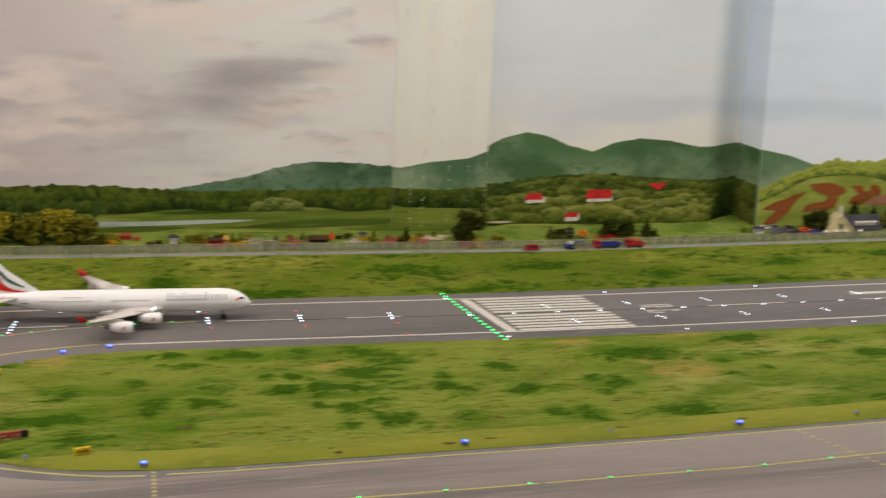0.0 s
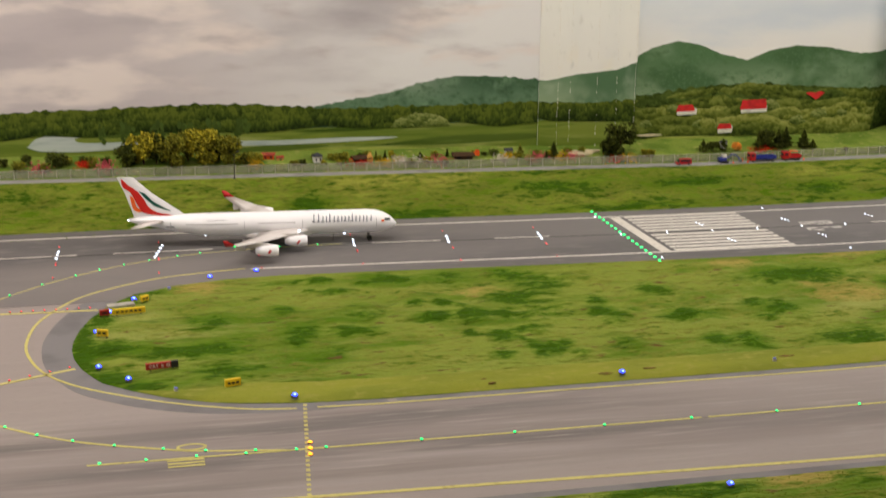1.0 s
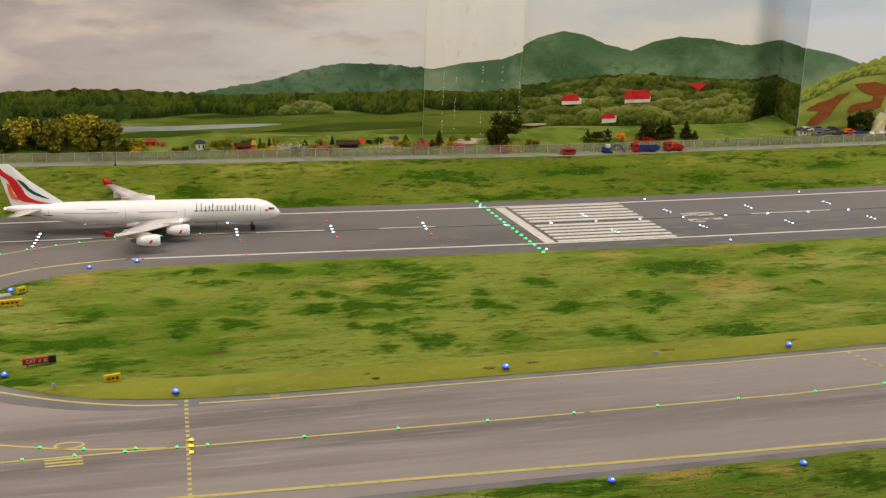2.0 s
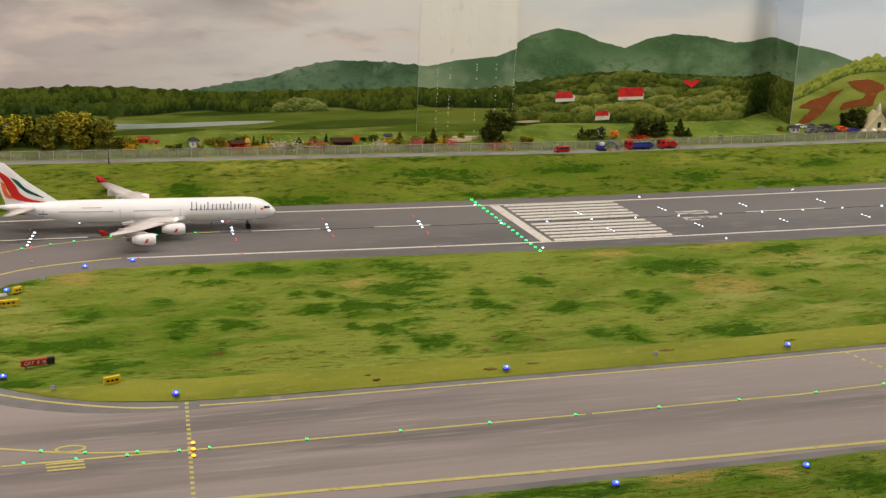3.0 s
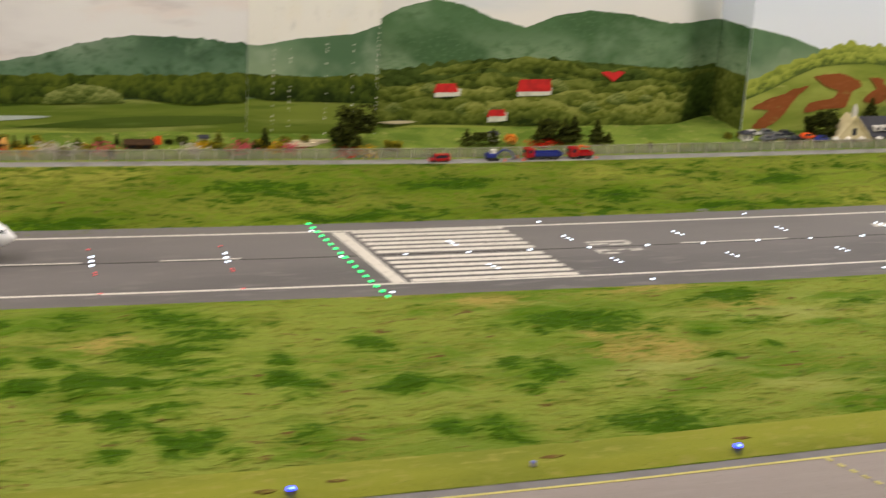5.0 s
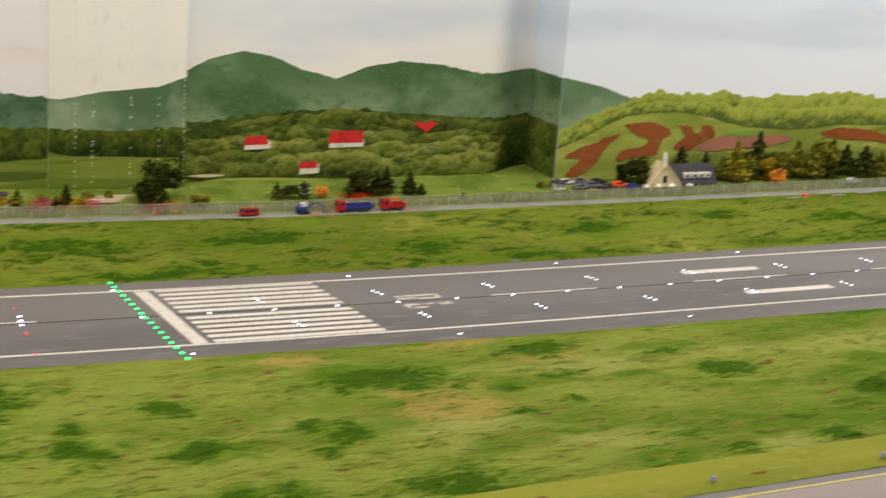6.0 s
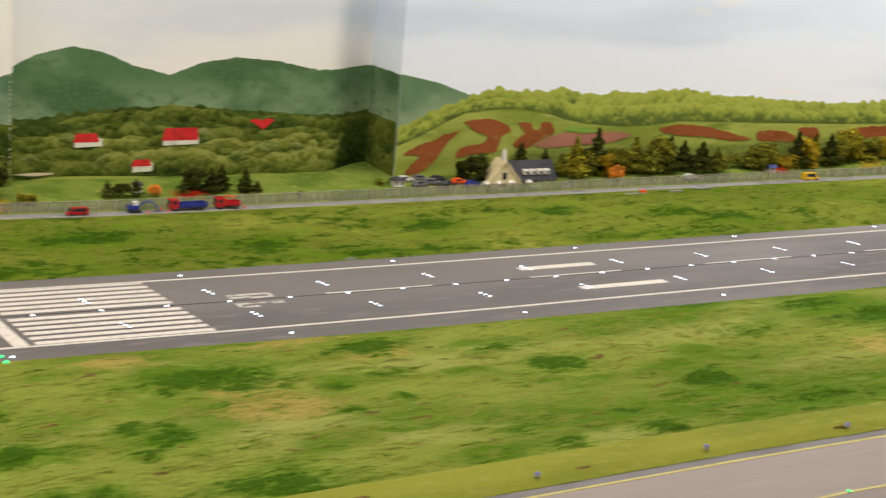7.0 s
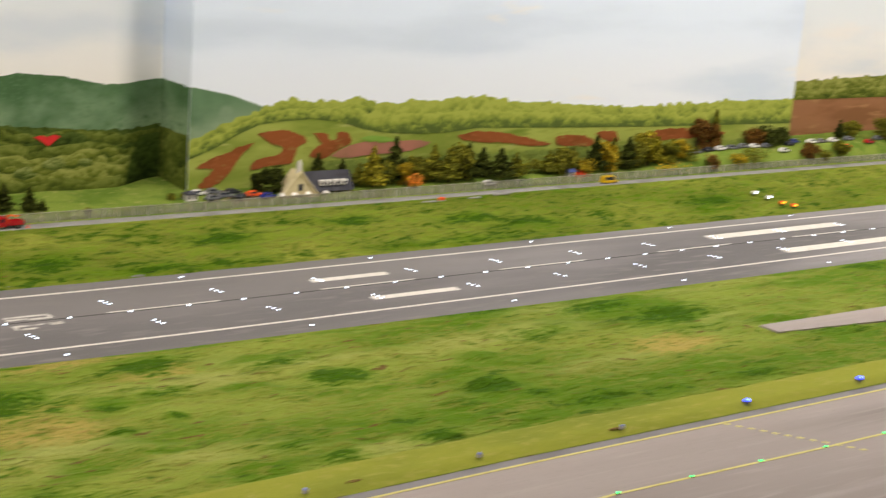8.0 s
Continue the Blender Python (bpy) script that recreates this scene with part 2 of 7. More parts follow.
def loft(bm, rings, cap=True):
    rows = [[bm.verts.new(p) for p in ring] for ring in rings]
    n = len(rows[0])
    for a, b in zip(rows, rows[1:]):
        for k in range(n):
            bm.faces.new((a[k], a[(k + 1) % n], b[(k + 1) % n], b[k]))
    if cap:
        bm.faces.new(rows[0][::-1])
        bm.faces.new(rows[-1])
    return bm


def interp(x, pts):
    return float(np.interp(x, [p[0] for p in pts], [p[1] for p in pts]))


def nz(x, y, s, z=0.0):
    return noise.noise(Vector((x * s, y * s, z)))

# ---- the hall ----
X0, X1 = -4.2, 6.6


def slab(name, x0, x1, y0, y1, z0, z1, mat_, label, category="wall"):
    return single(name, box(bmesh.new(), x0, x1, y0, y1, z0, z1), mat_, label, category, "structure")


slab("floor", X0, X1, -6.5, 1.2, -1.0, -0.92, HALLFLOOR, "dark grey carpeted hall floor round the model layout", "floor")
slab("ceiling", X0, X1, -6.5, 1.2, 2.6, 2.7, HALLWALL, "plain pale hall ceiling over the model layout", "ceiling")
slab("wall_south", X0, X1, -6.6, -6.5, -0.92, 2.6, HALLWALL, "plain pale hall wall behind the visitors' aisle")
slab("wall_west", X0 - 0.1, X0, -6.5, 1.2, -0.92, 2.6, HALLWALL, "plain pale hall wall at the layout's end")
slab("wall_east", X1, X1 + 0.1, -6.5, 1.2, -0.92, 2.6, HALLWALL, "plain pale hall wall at the layout's end")
slab("layout_table", X0 + 0.02, X1 - 0.02, -2.3, 0.74, -0.30, -0.004, WOODEDGE, "wooden frame that carries the model airport", "layout frame")

# ---- the airport's paved ground ----
slab("pavement", X0 + 0.02, X1 - 0.02, -1.64, -0.16, -0.003, 0.0, TARMAC, "brownish grey model taxiway and apron surface", "taxiway")


def rw(x):  # the runway's middle, which bends a little towards its western end
    return interp(x, [(-4.2, 0.12), (-2.0, 0.10), (-1.6, 0.094), (-1.2, 0.082), (-0.9, 0.067), (-0.6, 0.049), (-0.3, 0.033), (0, 0.020), (0.4, 0.008), (0.8, 0.001), (1.1, 0.0), (6.6, 0.0)])


def edge_s(x):  # grass edge along the taxiway
    return interp(x, [(-1.716, -0.67), (-1.711, -0.729), (-1.694, -0.80), (-1.653, -0.891), (-1.591, -0.95), (-1.515, -1.006), (-1.428, -1.05), (-1.356, -1.071), (-1.238, -1.092), (-1.086, -1.101), (0, -1.108), (1, -1.086), (6.6, -1.08)])


def edge_n(x):  # grass edge along the runway
    return interp(x, [(-1.716, -0.67), (-1.714, -0.624), (-1.699, -0.54), (-1.673, -0.454), (-1.624, -0.354), (-1.56, -0.28), (-1.449, -0.221), (-1.316, -0.192), (-1.165, -0.184), (-0.917, -0.196), (-0.07, -0.246), (0.7, -0.277), (1.9, -0.297), (6.6, -0.30)])


RUN_N = 0.252
single("runway", box(bmesh.new(), X0 + 0.02, X1 - 0.02, -0.32, 0.42, -0.003, 0.0005), ASPHALT, "dark grey asphalt model runway with a guide slot along it", "runway", "structure")


# where longer dark green grass grows: middle x y, half width, half depth, how thick
LUSH_WEST = [(-1.689, -0.717, 0.028, 0.14, 0.9), (-1.645, -0.894, 0.045, 0.043, 0.85), (-1.571, -0.93, 0.068, 0.025, 0.7), (-1.625, -0.706, 0.071, 0.042, 0.75), (-1.435, -0.756, 0.087, 0.042, 1), (-1.499, -0.755, 0.047, 0.032, 0.8), (-1.376, -0.893, 0.069, 0.035, 0.75), (-1.374, -0.569, 0.038, 0.046, 0.85), (-1.414, -0.543, 0.021, 0.021, 0.7), (-1.525, -0.29, 0.035, 0.029, 0.7), (-1.588, -0.322, 0.035, 0.034, 0.7), (-1.644, -0.477, 0.025, 0.079, 0.75), (-1.687, -0.572, 0.02, 0.101, 0.85)]
LUSH_WEST_MIDDLE = [(-1.207, -0.286, 0.015, 0.02, 0.7), (-1.195, -0.737, 0.018, 0.029, 1), (-1.193, -0.502, 0.023, 0.023, 0.7), (-1.174, -0.674, 0.035, 0.033, 1), (-1.131, -0.272, 0.015, 0.017, 0.8), (-1.122, -0.822, 0.036, 0.033, 0.6), (-1.113, -0.365, 0.015, 0.013, 0.8), (-1.073, -0.287, 0.027, 0.026, 1), (-1.047, -0.684, 0.047, 0.023, 1), (-1.046, -0.382, 0.03, 0.019, 0.8), (-1.012, -0.575, 0.063, 0.039, 0.45), (-1.003, -0.501, 0.026, 0.015, 0.6), (-0.958, -0.326, 0.022, 0.016, 0.8), (-0.878, -0.302, 0.05, 0.043, 0.7), (-0.86, -0.502, 0.017, 0.018, 0.8), (-0.832, -0.627, 0.04, 0.027, 1), (-0.789, -0.52, 0.024, 0.021, 0.75)]
LUSH_MIDDLE = [(-0.776, -0.755, 0.011, 0.018, 0.7), (-0.748, -0.537, 0.013, 0.012, 0.8), (-0.735, -0.317, 0.058, 0.053, 0.5), (-0.732, -0.628, 0.037, 0.039, 0.95), (-0.731, -0.904, 0.024, 0.039, 0.6), (-0.704, -0.787, 0.022, 0.032, 1), (-0.67, -0.817, 0.017, 0.017, 0.9), (-0.661, -0.64, 0.032, 0.028, 1), (-0.643, -0.885, 0.019, 0.047, 1), (-0.636, -0.759, 0.036, 0.02, 0.9), (-0.605, -0.895, 0.019, 0.04, 0.9), (-0.594, -0.517, 0.067, 0.036, 0.75), (-0.572, -0.861, 0.016, 0.019, 0.8), (-0.563, -0.624, 0.083, 0.065, 0.5), (-0.56, -0.937, 0.019, 0.018, 0.7), (-0.552, -0.314, 0.052, 0.041, 0.75), (-0.506, -0.407, 0.058, 0.065, 0.6)]
LUSH_EAST_MIDDLE = [(-0.484, -0.453, 0.019, 0.013, 0.8), (-0.42, -0.88, 0.024, 0.038, 0.5), (-0.403, -0.68, 0.033, 0.05, 1), (-0.395, -0.578, 0.019, 0.035, 0.8), (-0.325, -0.667, 0.015, 0.017, 0.7), (-0.223, -0.513, 0.039, 0.037, 0.6), (-0.204, -0.726, 0.05, 0.033, 1), (-0.2, -0.919, 0.027, 0.034, 0.8), (-0.121, -0.94, 0.03, 0.043, 0.8), (-0.008, -0.783, 0.029, 0.021, 1), (0.01, -0.682, 0.032, 0.029, 0.7), (0.061, -0.727, 0.043, 0.045, 1), (0.155, -0.963, 0.076, 0.053, 0.8), (0.217, -0.475, 0.117, 0.046, 0.95), (0.335, -0.553, 0.023, 0.013, 0.9), (0.404, -0.707, 0.028, 0.015, 0.8), (0.436, -0.564, 0.029, 0.019, 0.7), (0.599, -0.382, 0.075, 0.043, 0.6)]
LUSH_EAST = [(0.53, -0.666, 0.016, 0.012, 0.8), (0.928, -0.593, 0.059, 0.03, 1), (1.194, -0.771, 0.054, 0.039, 0.8), (1.254, -0.839, 0.036, 0.021, 0.9), (0.869, -0.449, 0.073, 0.026, 0.45), (0.66, -0.882, 0.046, 0.019, 0.6), (0.697, -0.963, 0.045, 0.016, 0.6), (0.924, -0.947, 0.043, 0.019, 0.8), (0.907, -0.867, 0.038, 0.02, 0.6), (0.556, -0.527, 0.044, 0.024, 0.45), (1.816, -0.407, 0.097, 0.054, 0.8), (1.916, -0.523, 0.111, 0.067, 0.75), (1.346, -0.915, 0.066, 0.037, 0.7), (1.518, -0.934, 0.057, 0.027, 0.6), (1.78, -0.927, 0.074, 0.028, 0.6), (2.871, -0.352, 0.053, 0.037, 0.7), (1.519, -0.293, 0.079, 0.047, 0.5), (1.515, -0.511, 0.076, 0.028, 0.5), (2.289, -0.771, 0.086, 0.027, 0.6)]
LUSH = LUSH_WEST + LUSH_WEST_MIDDLE + LUSH_MIDDLE + LUSH_EAST_MIDDLE + LUSH_EAST
LUSH_VERGE = [(-0.61, -1.668, 0.095, 0.03, 1), (-0.52, -1.70, 0.05, 0.04, 0.8), (0.0, -1.77, 0.06, 0.04, 0.85), (-0.23, -1.72, 0.05, 0.02, 0.6), (0.25, -1.72, 0.06, 0.02, 0.8), (0.5, -1.75, 0.09, 0.03, 0.8), (-0.95, -1.72, 0.07, 0.03, 0.7)]
LUSH_BANK = [(-1.35, 0.36, 0.08, 0.02, 0.5), (-1.0, 0.40, 0.05, 0.02, 0.5), (-0.2, 0.43, 0.1, 0.02, 0.55), (0.25, 0.42, 0.1, 0.02, 0.55), (0.7, 0.36, 0.06, 0.02, 0.55), (1.2, 0.4, 0.08, 0.02, 0.5), (2.0, 0.40, 0.08, 0.02, 0.5), (2.2, 0.35, 0.1, 0.02, 0.45), (-0.7, 0.33, 0.12, 0.02, 0.5), (1.6, 0.44, 0.07, 0.015, 0.5), (3.0, 0.38, 0.1, 0.02, 0.5), (0.0, 0.30, 0.2, 0.02, 0.45), (1.0, 0.29, 0.25, 0.015, 0.45), (1.9, 0.29, 0.2, 0.015, 0.45)]
STRAW = [(-1.39, -0.264, 0.042, 0.045, 0.8), (-0.672, -0.444, 0.058, 0.026, 0.5), (0.28, -0.536, 0.063, 0.036, 0.9), (0.29, -0.647, 0.069, 0.034, 0.9), (0.603, -0.432, 0.066, 0.024, 0.7), (-0.115, -0.225, 0.081, 0.025, 0.5), (0.473, -0.301, 0.101, 0.025, 0.6), (0.606, -0.41, 0.061, 0.032, 0.8), (1.773, -0.707, 0.077, 0.026, 0.9), (1.75, -0.675, 0.051, 0.026, 0.8), (0.081, -0.324, 0.047, 0.025, 0.8), (0.237, -0.543, 0.041, 0.017, 0.9), (0.577, -0.391, 0.046, 0.026, 0.6), (0.351, -0.69, 0.05, 0.021, 0.4)]


def growth(x, y, spots):
    """How thickly the grass of these spots covers a place, 0 to 1."""
    best = 0.0
    for cx_, cy_, rx, ry, s in spots:
        u, v = (x - cx_) / (rx * 1.1), (y - cy_) / (ry * 1.1)
        q = u * u + v * v
        if q < 4:
            best = max(best, s * math.exp(-0.75 * q))
    return best


def sow(ob, spots, straw=()):
    """Writes the grass kinds into a ground mesh as point attributes."""
    me = ob.data
    for key, where in (("lush", spots), ("straw", straw)):
        at = me.attributes.new(key, "FLOAT", "POINT")
        at.data.foreach_set("value", [growth(v.co.x, v.co.y, where) for v in me.vertices])


def ridge(x, y, s=0.0):
    return 0.0066 * nz(x, y, 9, s) + 0.0062 * nz(0.6 * x, y, 24, s + 3) + 0.0034 * nz(0.6 * x, y, 60, s + 7)


def on_exit(x, y):
    """1 on the exit taxiway that cuts into the grass, 0 off it."""
    if x < 2.06:
        return 0.0
    lo, hi = -0.724 - 0.105 * (x - 2.16), -0.658 - 0.012 * (x - 2.1)
    return 1.0 if lo - 0.02 < y < hi + 0.02 else 0.0


def infield_z(x, y, k):
    rim = min(1.0, min(k, 1 - k) * 12, max(0.0, (x + 1.716) * 12) + 0.1)
    lawn = min(1.0, max(0.0, (y - edge_s(x) - 0.095) / 0.05))
    if on_exit(x, y):
        return 0.0015
    return 0.0009 + rim * (0.002 + (0.25 + 0.75 * lawn) * (0.007 + ridge(x, y) + 0.006 * growth(x, y, LUSH) * (0.7 + nz(x, y, 50, 2))))


xs = [-1.716 + 0.5 * (i / 30) ** 2 for i in range(30)] + list(np.arange(-1.216, 2.6, 0.0115)) + list(np.arange(2.6, 6.58, 0.03))
ys = []
for x in xs:
    a, b = edge_s(x), edge_n(x)
    ys.append([a + (b - a) * j / 76 for j in range(77)])
infield = new("infield_grass", grid_mesh("infield_grass", xs, ys, infield_z, GRASS))
sow(infield, LUSH, STRAW)
tagged(infield, "uneven green and straw-coloured static grass between runway and taxiway", "grass", kind="structure")

# mown strip beside the taxiway, a touch proud of the rough grass
sx = list(np.arange(-1.575, 6.58, 0.03))
strip = grid_mesh("lawn_strip", sx, [[edge_s(x) + 0.002 + 0.112 * max(0.08, min(1.0, (x + 1.60) / 0.27)) * j / 10 * (1 + 0.05 * nz(x, 0, 14)) for j in range(11)] for x in sx],
                  lambda x, y, k: 0.0014 + 0.0085 * min(1, k * 5) * min(1, (1 - k) * 9) * min(1.0, (x + 1.575) * 6) + 0.0010 * nz(x, y, 20), LAWN)
tagged(new("lawn_strip", strip), "smooth olive mown grass strip along the taxiway edge", "grass", kind="structure")

# exit taxiway, running off through the grass
bm = bmesh.new()
ex = [2.10 + 0.15 * i for i in range(30)]
prism(bm, [(x, -0.658 - 0.012 * (x - 2.1)) for x in ex] + [(x, max(-0.97, -0.724 - 0.105 * (x - 2.16))) for x in ex[::-1]], 0.0005, 0.0052)
single("pavement_exit", bm, TARMAC, "pale grey exit taxiway running through the grass", "taxiway", "structure")

# darker shoulder round the rounded end of the grass
bm = bmesh.new()
rim = [(x, edge_s(x) - 0.0) for x in (-1.05, -1.238, -1.356, -1.428, -1.515, -1.591, -1.653, -1.694, -1.711)] + [(x, edge_n(x)) for x in (-1.714, -1.699, -1.673, -1.624, -1.56, -1.449, -1.316)]
rim = smooth_line(rim, 5)
ribbon(bm, rim, [0.055 + 0.085 * min(1.0, max(0.0, (-1.05 - p.x) / 0.5)) for p in rim], 0.0001, 0.0003)
single("shoulder", bm, SHOULDER, "darker grey shoulder round the grass island", "taxiway", "structure")
bm = bmesh.new()
ribbon(bm, [(x, edge_s(x) - 0.005) for x in np.arange(-1.03, 6.5, 0.1)], 0.045, 0.0001, 0.0003)
single("shoulder_strip", bm, SHOULDER, "darker grey shoulder along the taxiway", "taxiway", "structure")
bm = bmesh.new()
box(bm, X0 + 0.02, X1 - 0.02, -1.66, -1.615, 0.0001, 0.0003)
single("shoulder_south", bm, SHOULDER, "darker grey shoulder along the taxiway", "taxiway", "structure")


# near grass verge on the visitors' side
def verge_z(x, y, k):
    return 0.0012 + min(1, (1 - k) * 14) * (0.008 + 1.3 * ridge(x, y, 5))


vx = list(np.arange(X0 + 0.03, X1 - 0.03, 0.03))
verge = new("verge_grass", grid_mesh("verge_grass", vx, [[-2.3 + 0.66 * j / 26 + 0.006 * (nz(x, 0, 7) if j == 26 else 0) for j in range(27)] for x in vx], verge_z, GRASS))
sow(verge, LUSH_VERGE, [(-0.34, -1.665, 0.05, 0.025, 1), (-0.15, -1.70, 0.04, 0.02, 0.8)])
tagged(verge, "rough green static grass verge beside the taxiway", "grass", kind="structure")


def road_z(x):
    return 0.072 + 0.017 * max(0.0, 0.35 - x) + 0.002 * max(0.0, x - 1.5)


def bank_z(x, y, k):
    s = k * k * (3 - 2 * k)
    return 0.0045 * min(1.0, k * 26) - 0.0015 + (road_z(x) - 0.003) * (0.35 * k + 0.65 * s) + min(1, k * 10) * min(1, (1 - k) * 10) * 1.2 * ridge(x, y, 9)


bx = list(np.arange(X0 + 0.03, X1 - 0.03, 0.0175))
bank = new("embankment", grid_mesh("embankment", bx, [[RUN_N + rw(x) + 0.003 * nz(x, 2, 8) + (0.53 - RUN_N - rw(x)) * j / 26 for j in range(27)] for x in bx], bank_z, BANKGRASS))
sow(bank, LUSH_BANK)
tagged(bank, "green static grass slope behind the runway", "grass", kind="structure")
road = grid_mesh("service_road", bx[::3], [[0.529, 0.532, 0.57, 0.574] for x in bx[::3]], lambda x, y, k: road_z(x) + (0.0015 if 0.1 < k < 0.9 else -0.002), ROADGREY)
tagged(new("service_road", road), "narrow grey service road along the airport fence", "road", kind="structure")


def meadow_z(x, y, k):
    return road_z(x) - 0.001 + 0.038 * min(1.0, max(0.0, (x - 2.9) / 0.4)) * min(1.0, k / 0.25) + 0.023 * min(1.0, k / 0.13) + 0.016 * k + 0.004 * min(1, k * 4) * (nz(x, y, 7, 2) + 0.5 * nz(x, y, 20, 4))


mead = grid_mesh("meadow", bx[::2], [[0.574 + 0.30 * j / 20 for j in range(21)] for x in bx[::2]], meadow_z, MEADOW)
tagged(new("meadow", mead), "pale green flocked meadow between fence and painted wall", "grass", kind="structure")


def meadow_at(x, y):
    return meadow_z(x, y, (y - 0.574) / 0.30)


# ---- paint on the ground ----
Z1 = 0.0005


def paint(name, bm, mat_, label):
    return single(name, bm, mat_, label, "marking", "structure")


RX = [X0 + 0.05 + 0.08 * i for i in range(132)]
bm = ribbon(bmesh.new(), [(x, rw(x) + 0.193) for x in RX], 0.009, Z1 - 0.0002, Z1 + 0.0003)
paint("runway_edge_line", bm, WHITEPAINT, "white painted runway edge line")
bm = ribbon(bmesh.new(), [(x, rw(x) - 0.193) for x in [-1.235] + [q for q in RX if q > -1.2]], 0.009, Z1 - 0.0002, Z1 + 0.0003)
paint("runway_edge_line", bm, WHITEPAINT, "white painted runway edge line")
bm = bmesh.new()
ribbon(bm, [(x, rw(x) + 0.004 + 0.0015 * nz(x, 0, 3)) for x in RX], 0.0045, Z1 - 0.0005, Z1 + 0.0002)
paint("guide_slot", bm, SLOT, "thin dark guide slot along the runway's middle")
for a, b in ((-1.95, -1.70), (-1.60, -1.32), (-0.86, -0.66), (-0.50, -0.33), (0.70, 0.98), (1.26, 1.54), (1.82, 2.12), (2.40, 2.70), (2.98, 3.28), (3.56, 3.86), (4.2, 4.5)):
    paint("centre_dash", ribbon(bmesh.new(), [(a + (b - a) * q / 3, rw(a + (b - a) * q / 3) + 0.011) for q in range(4)], 0.006, Z1 - 0.0002, Z1 + 0.0004), WHITEPAINT, "worn white runway centre dash")
paint("threshold_bar", prism(bmesh.new(), [(-0.060, -0.165), (-0.029, -0.165), (-0.056, 0.207), (-0.087, 0.207)], Z1, Z1 + 0.0003), WHITEPAINT, "white painted bar across the runway threshold")
keys = thing("threshold_stripes", pose(0, 0, 0), "white painted threshold stripes on the runway", "marking", kind="structure")
for side in (1, -1):
    for i in range(6):
        y = side * (0.1795 - 0.0312 * i) + 0.004
        part("stripe", prism(bmesh.new(), [(-0.028 - 0.07 * y, y + rw(0) - 0.009), (0.341 - 0.09 * y, y + rw(0.34) - 0.009), (0.341 - 0.09 * y, y + rw(0.34) + 0.009), (-0.028 - 0.07 * y, y + rw(0) + 0.009)], Z1, Z1 + 0.0003), WHITEPAINT, keys)
# runway number: worn strokes
num = thing("runway_number", pose(0.525, 0.0, 0), "worn white painted runway number", "marking", kind="structure")
for x0, x1, y0, y1 in ((-0.055, 0.05, 0.058, 0.066), (0.044, 0.055, 0.030, 0.058), (-0.004, 0.05, 0.024, 0.031), (-0.055, -0.004, 0.034, 0.041), (-0.06, 0.06, -0.034, -0.026), (-0.06, -0.05, -0.060, -0.034), (-0.05, -0.01, -0.066, -0.059), (0.03, 0.06, -0.044, -0.034)):
    part("stroke", box(bmesh.new(), 0.95 * x0, 0.95 * x1, 0.70 * y0 + 0.0035, 0.70 * y1 + 0.0085, Z1, Z1 + 0.0003), WORNPAINT, num)
for a, b, y, wd in ((1.275, 1.505, 0.085, 0.027), (1.335, 1.595, -0.102, 0.027), (2.69, 3.29, 0.095, 0.045), (2.80, 3.35, -0.112, 0.045), (4.3, 4.6, 0.1, 0.03), (4.3, 4.6, -0.1, 0.03)):
    paint("touchdown_bar", box(bmesh.new(), a, b, y - wd / 2, y + wd / 2, Z1, Z1 + 0.0003), WHITEPAINT, "white painted touchdown bar on the runway")

TY0, TY1 = 0.0004, 0.0008


def yline(name, pts, width, label):
    paint(name, ribbon(bmesh.new(), pts, width, TY0, TY1), YELLOWPAINT, label)


yline("taxi_edge_line", [(x, edge_s(x) - 0.026) for x in np.arange(-1.205, 6.5, 0.12)], 0.0065, "yellow painted taxiway edge line")
yline("taxi_edge_line", smooth_line([(-1.250, -1.119), (-1.344, -1.103), (-1.459, -1.06), (-1.574, -0.997), (-1.691, -0.912), (-1.759, -0.834), (-1.800, -0.745), (-1.821, -0.628), (-1.807, -0.494), (-1.771, -0.396), (-1.702, -0.284), (-1.612, -0.213), (-1.49, -0.150), (-1.348, -0.118), (-1.25, -0.105)], 6), 0.007, "yellow painted edge line curving round the grass island")


def taxi_y(x):  # the taxiway's centre line
    return interp(x, [(-2, -1.322), (-1.2, -1.332), (-0.6, -1.337), (0.1, -1.338), (1.05, -1.290), (1.6, -1.297), (6.5, -1.30)])


yline("taxi_centre_line", [(x, taxi_y(x)) for x in (-1.69, -1.2, -0.8, -0.415)], 0.0065, "yellow painted taxiway centre line")
yline("taxi_centre_line", [(x, taxi_y(x)) for x in (-0.40, -0.1, 0.1, 0.5, 1.05, 1.6, 6.5)], 0.0065, "yellow painted taxiway centre line")
yline("taxi_curve_line", smooth_line([(-2.10, -0.86), (-1.96, -1.0), (-1.852, -1.102), (-1.716, -1.201), (-1.54, -1.276), (-1.458, -1.301), (-1.30, -1.328)], 6), 0.007, "yellow painted curve joining the taxiway centre line")
yline("taxi_edge_line_south", smooth_line([(X0 + 0.1, -1.52), (-2.0, -1.53), (-1.2, -1.553), (0.15, -1.600), (2.0, -1.61), (6.5, -1.61)], 4), 0.011, "yellow painted taxiway edge line")
yline("holding_line", [(-2.2, -0.985), (-1.709, -0.789)], 0.010, "yellow painted holding line")
yline("holding_line", [(-2.3, -0.352), (-1.651, -0.384)], 0.010, "yellow painted holding line")
yline("lead_off_line", [(p.x, p.y) for p in smooth_line([(-0.95, 0.085), (-1.2, 0.078), (-1.36, 0.060), (-1.503, 0.019), (-1.64, -0.047), (-1.76, -0.128), (-1.871, -0.228), (-2.02, -0.38), (-2.2, -0.6)], 6)], 0.004, "thin yellow lead-off line leaving the runway")
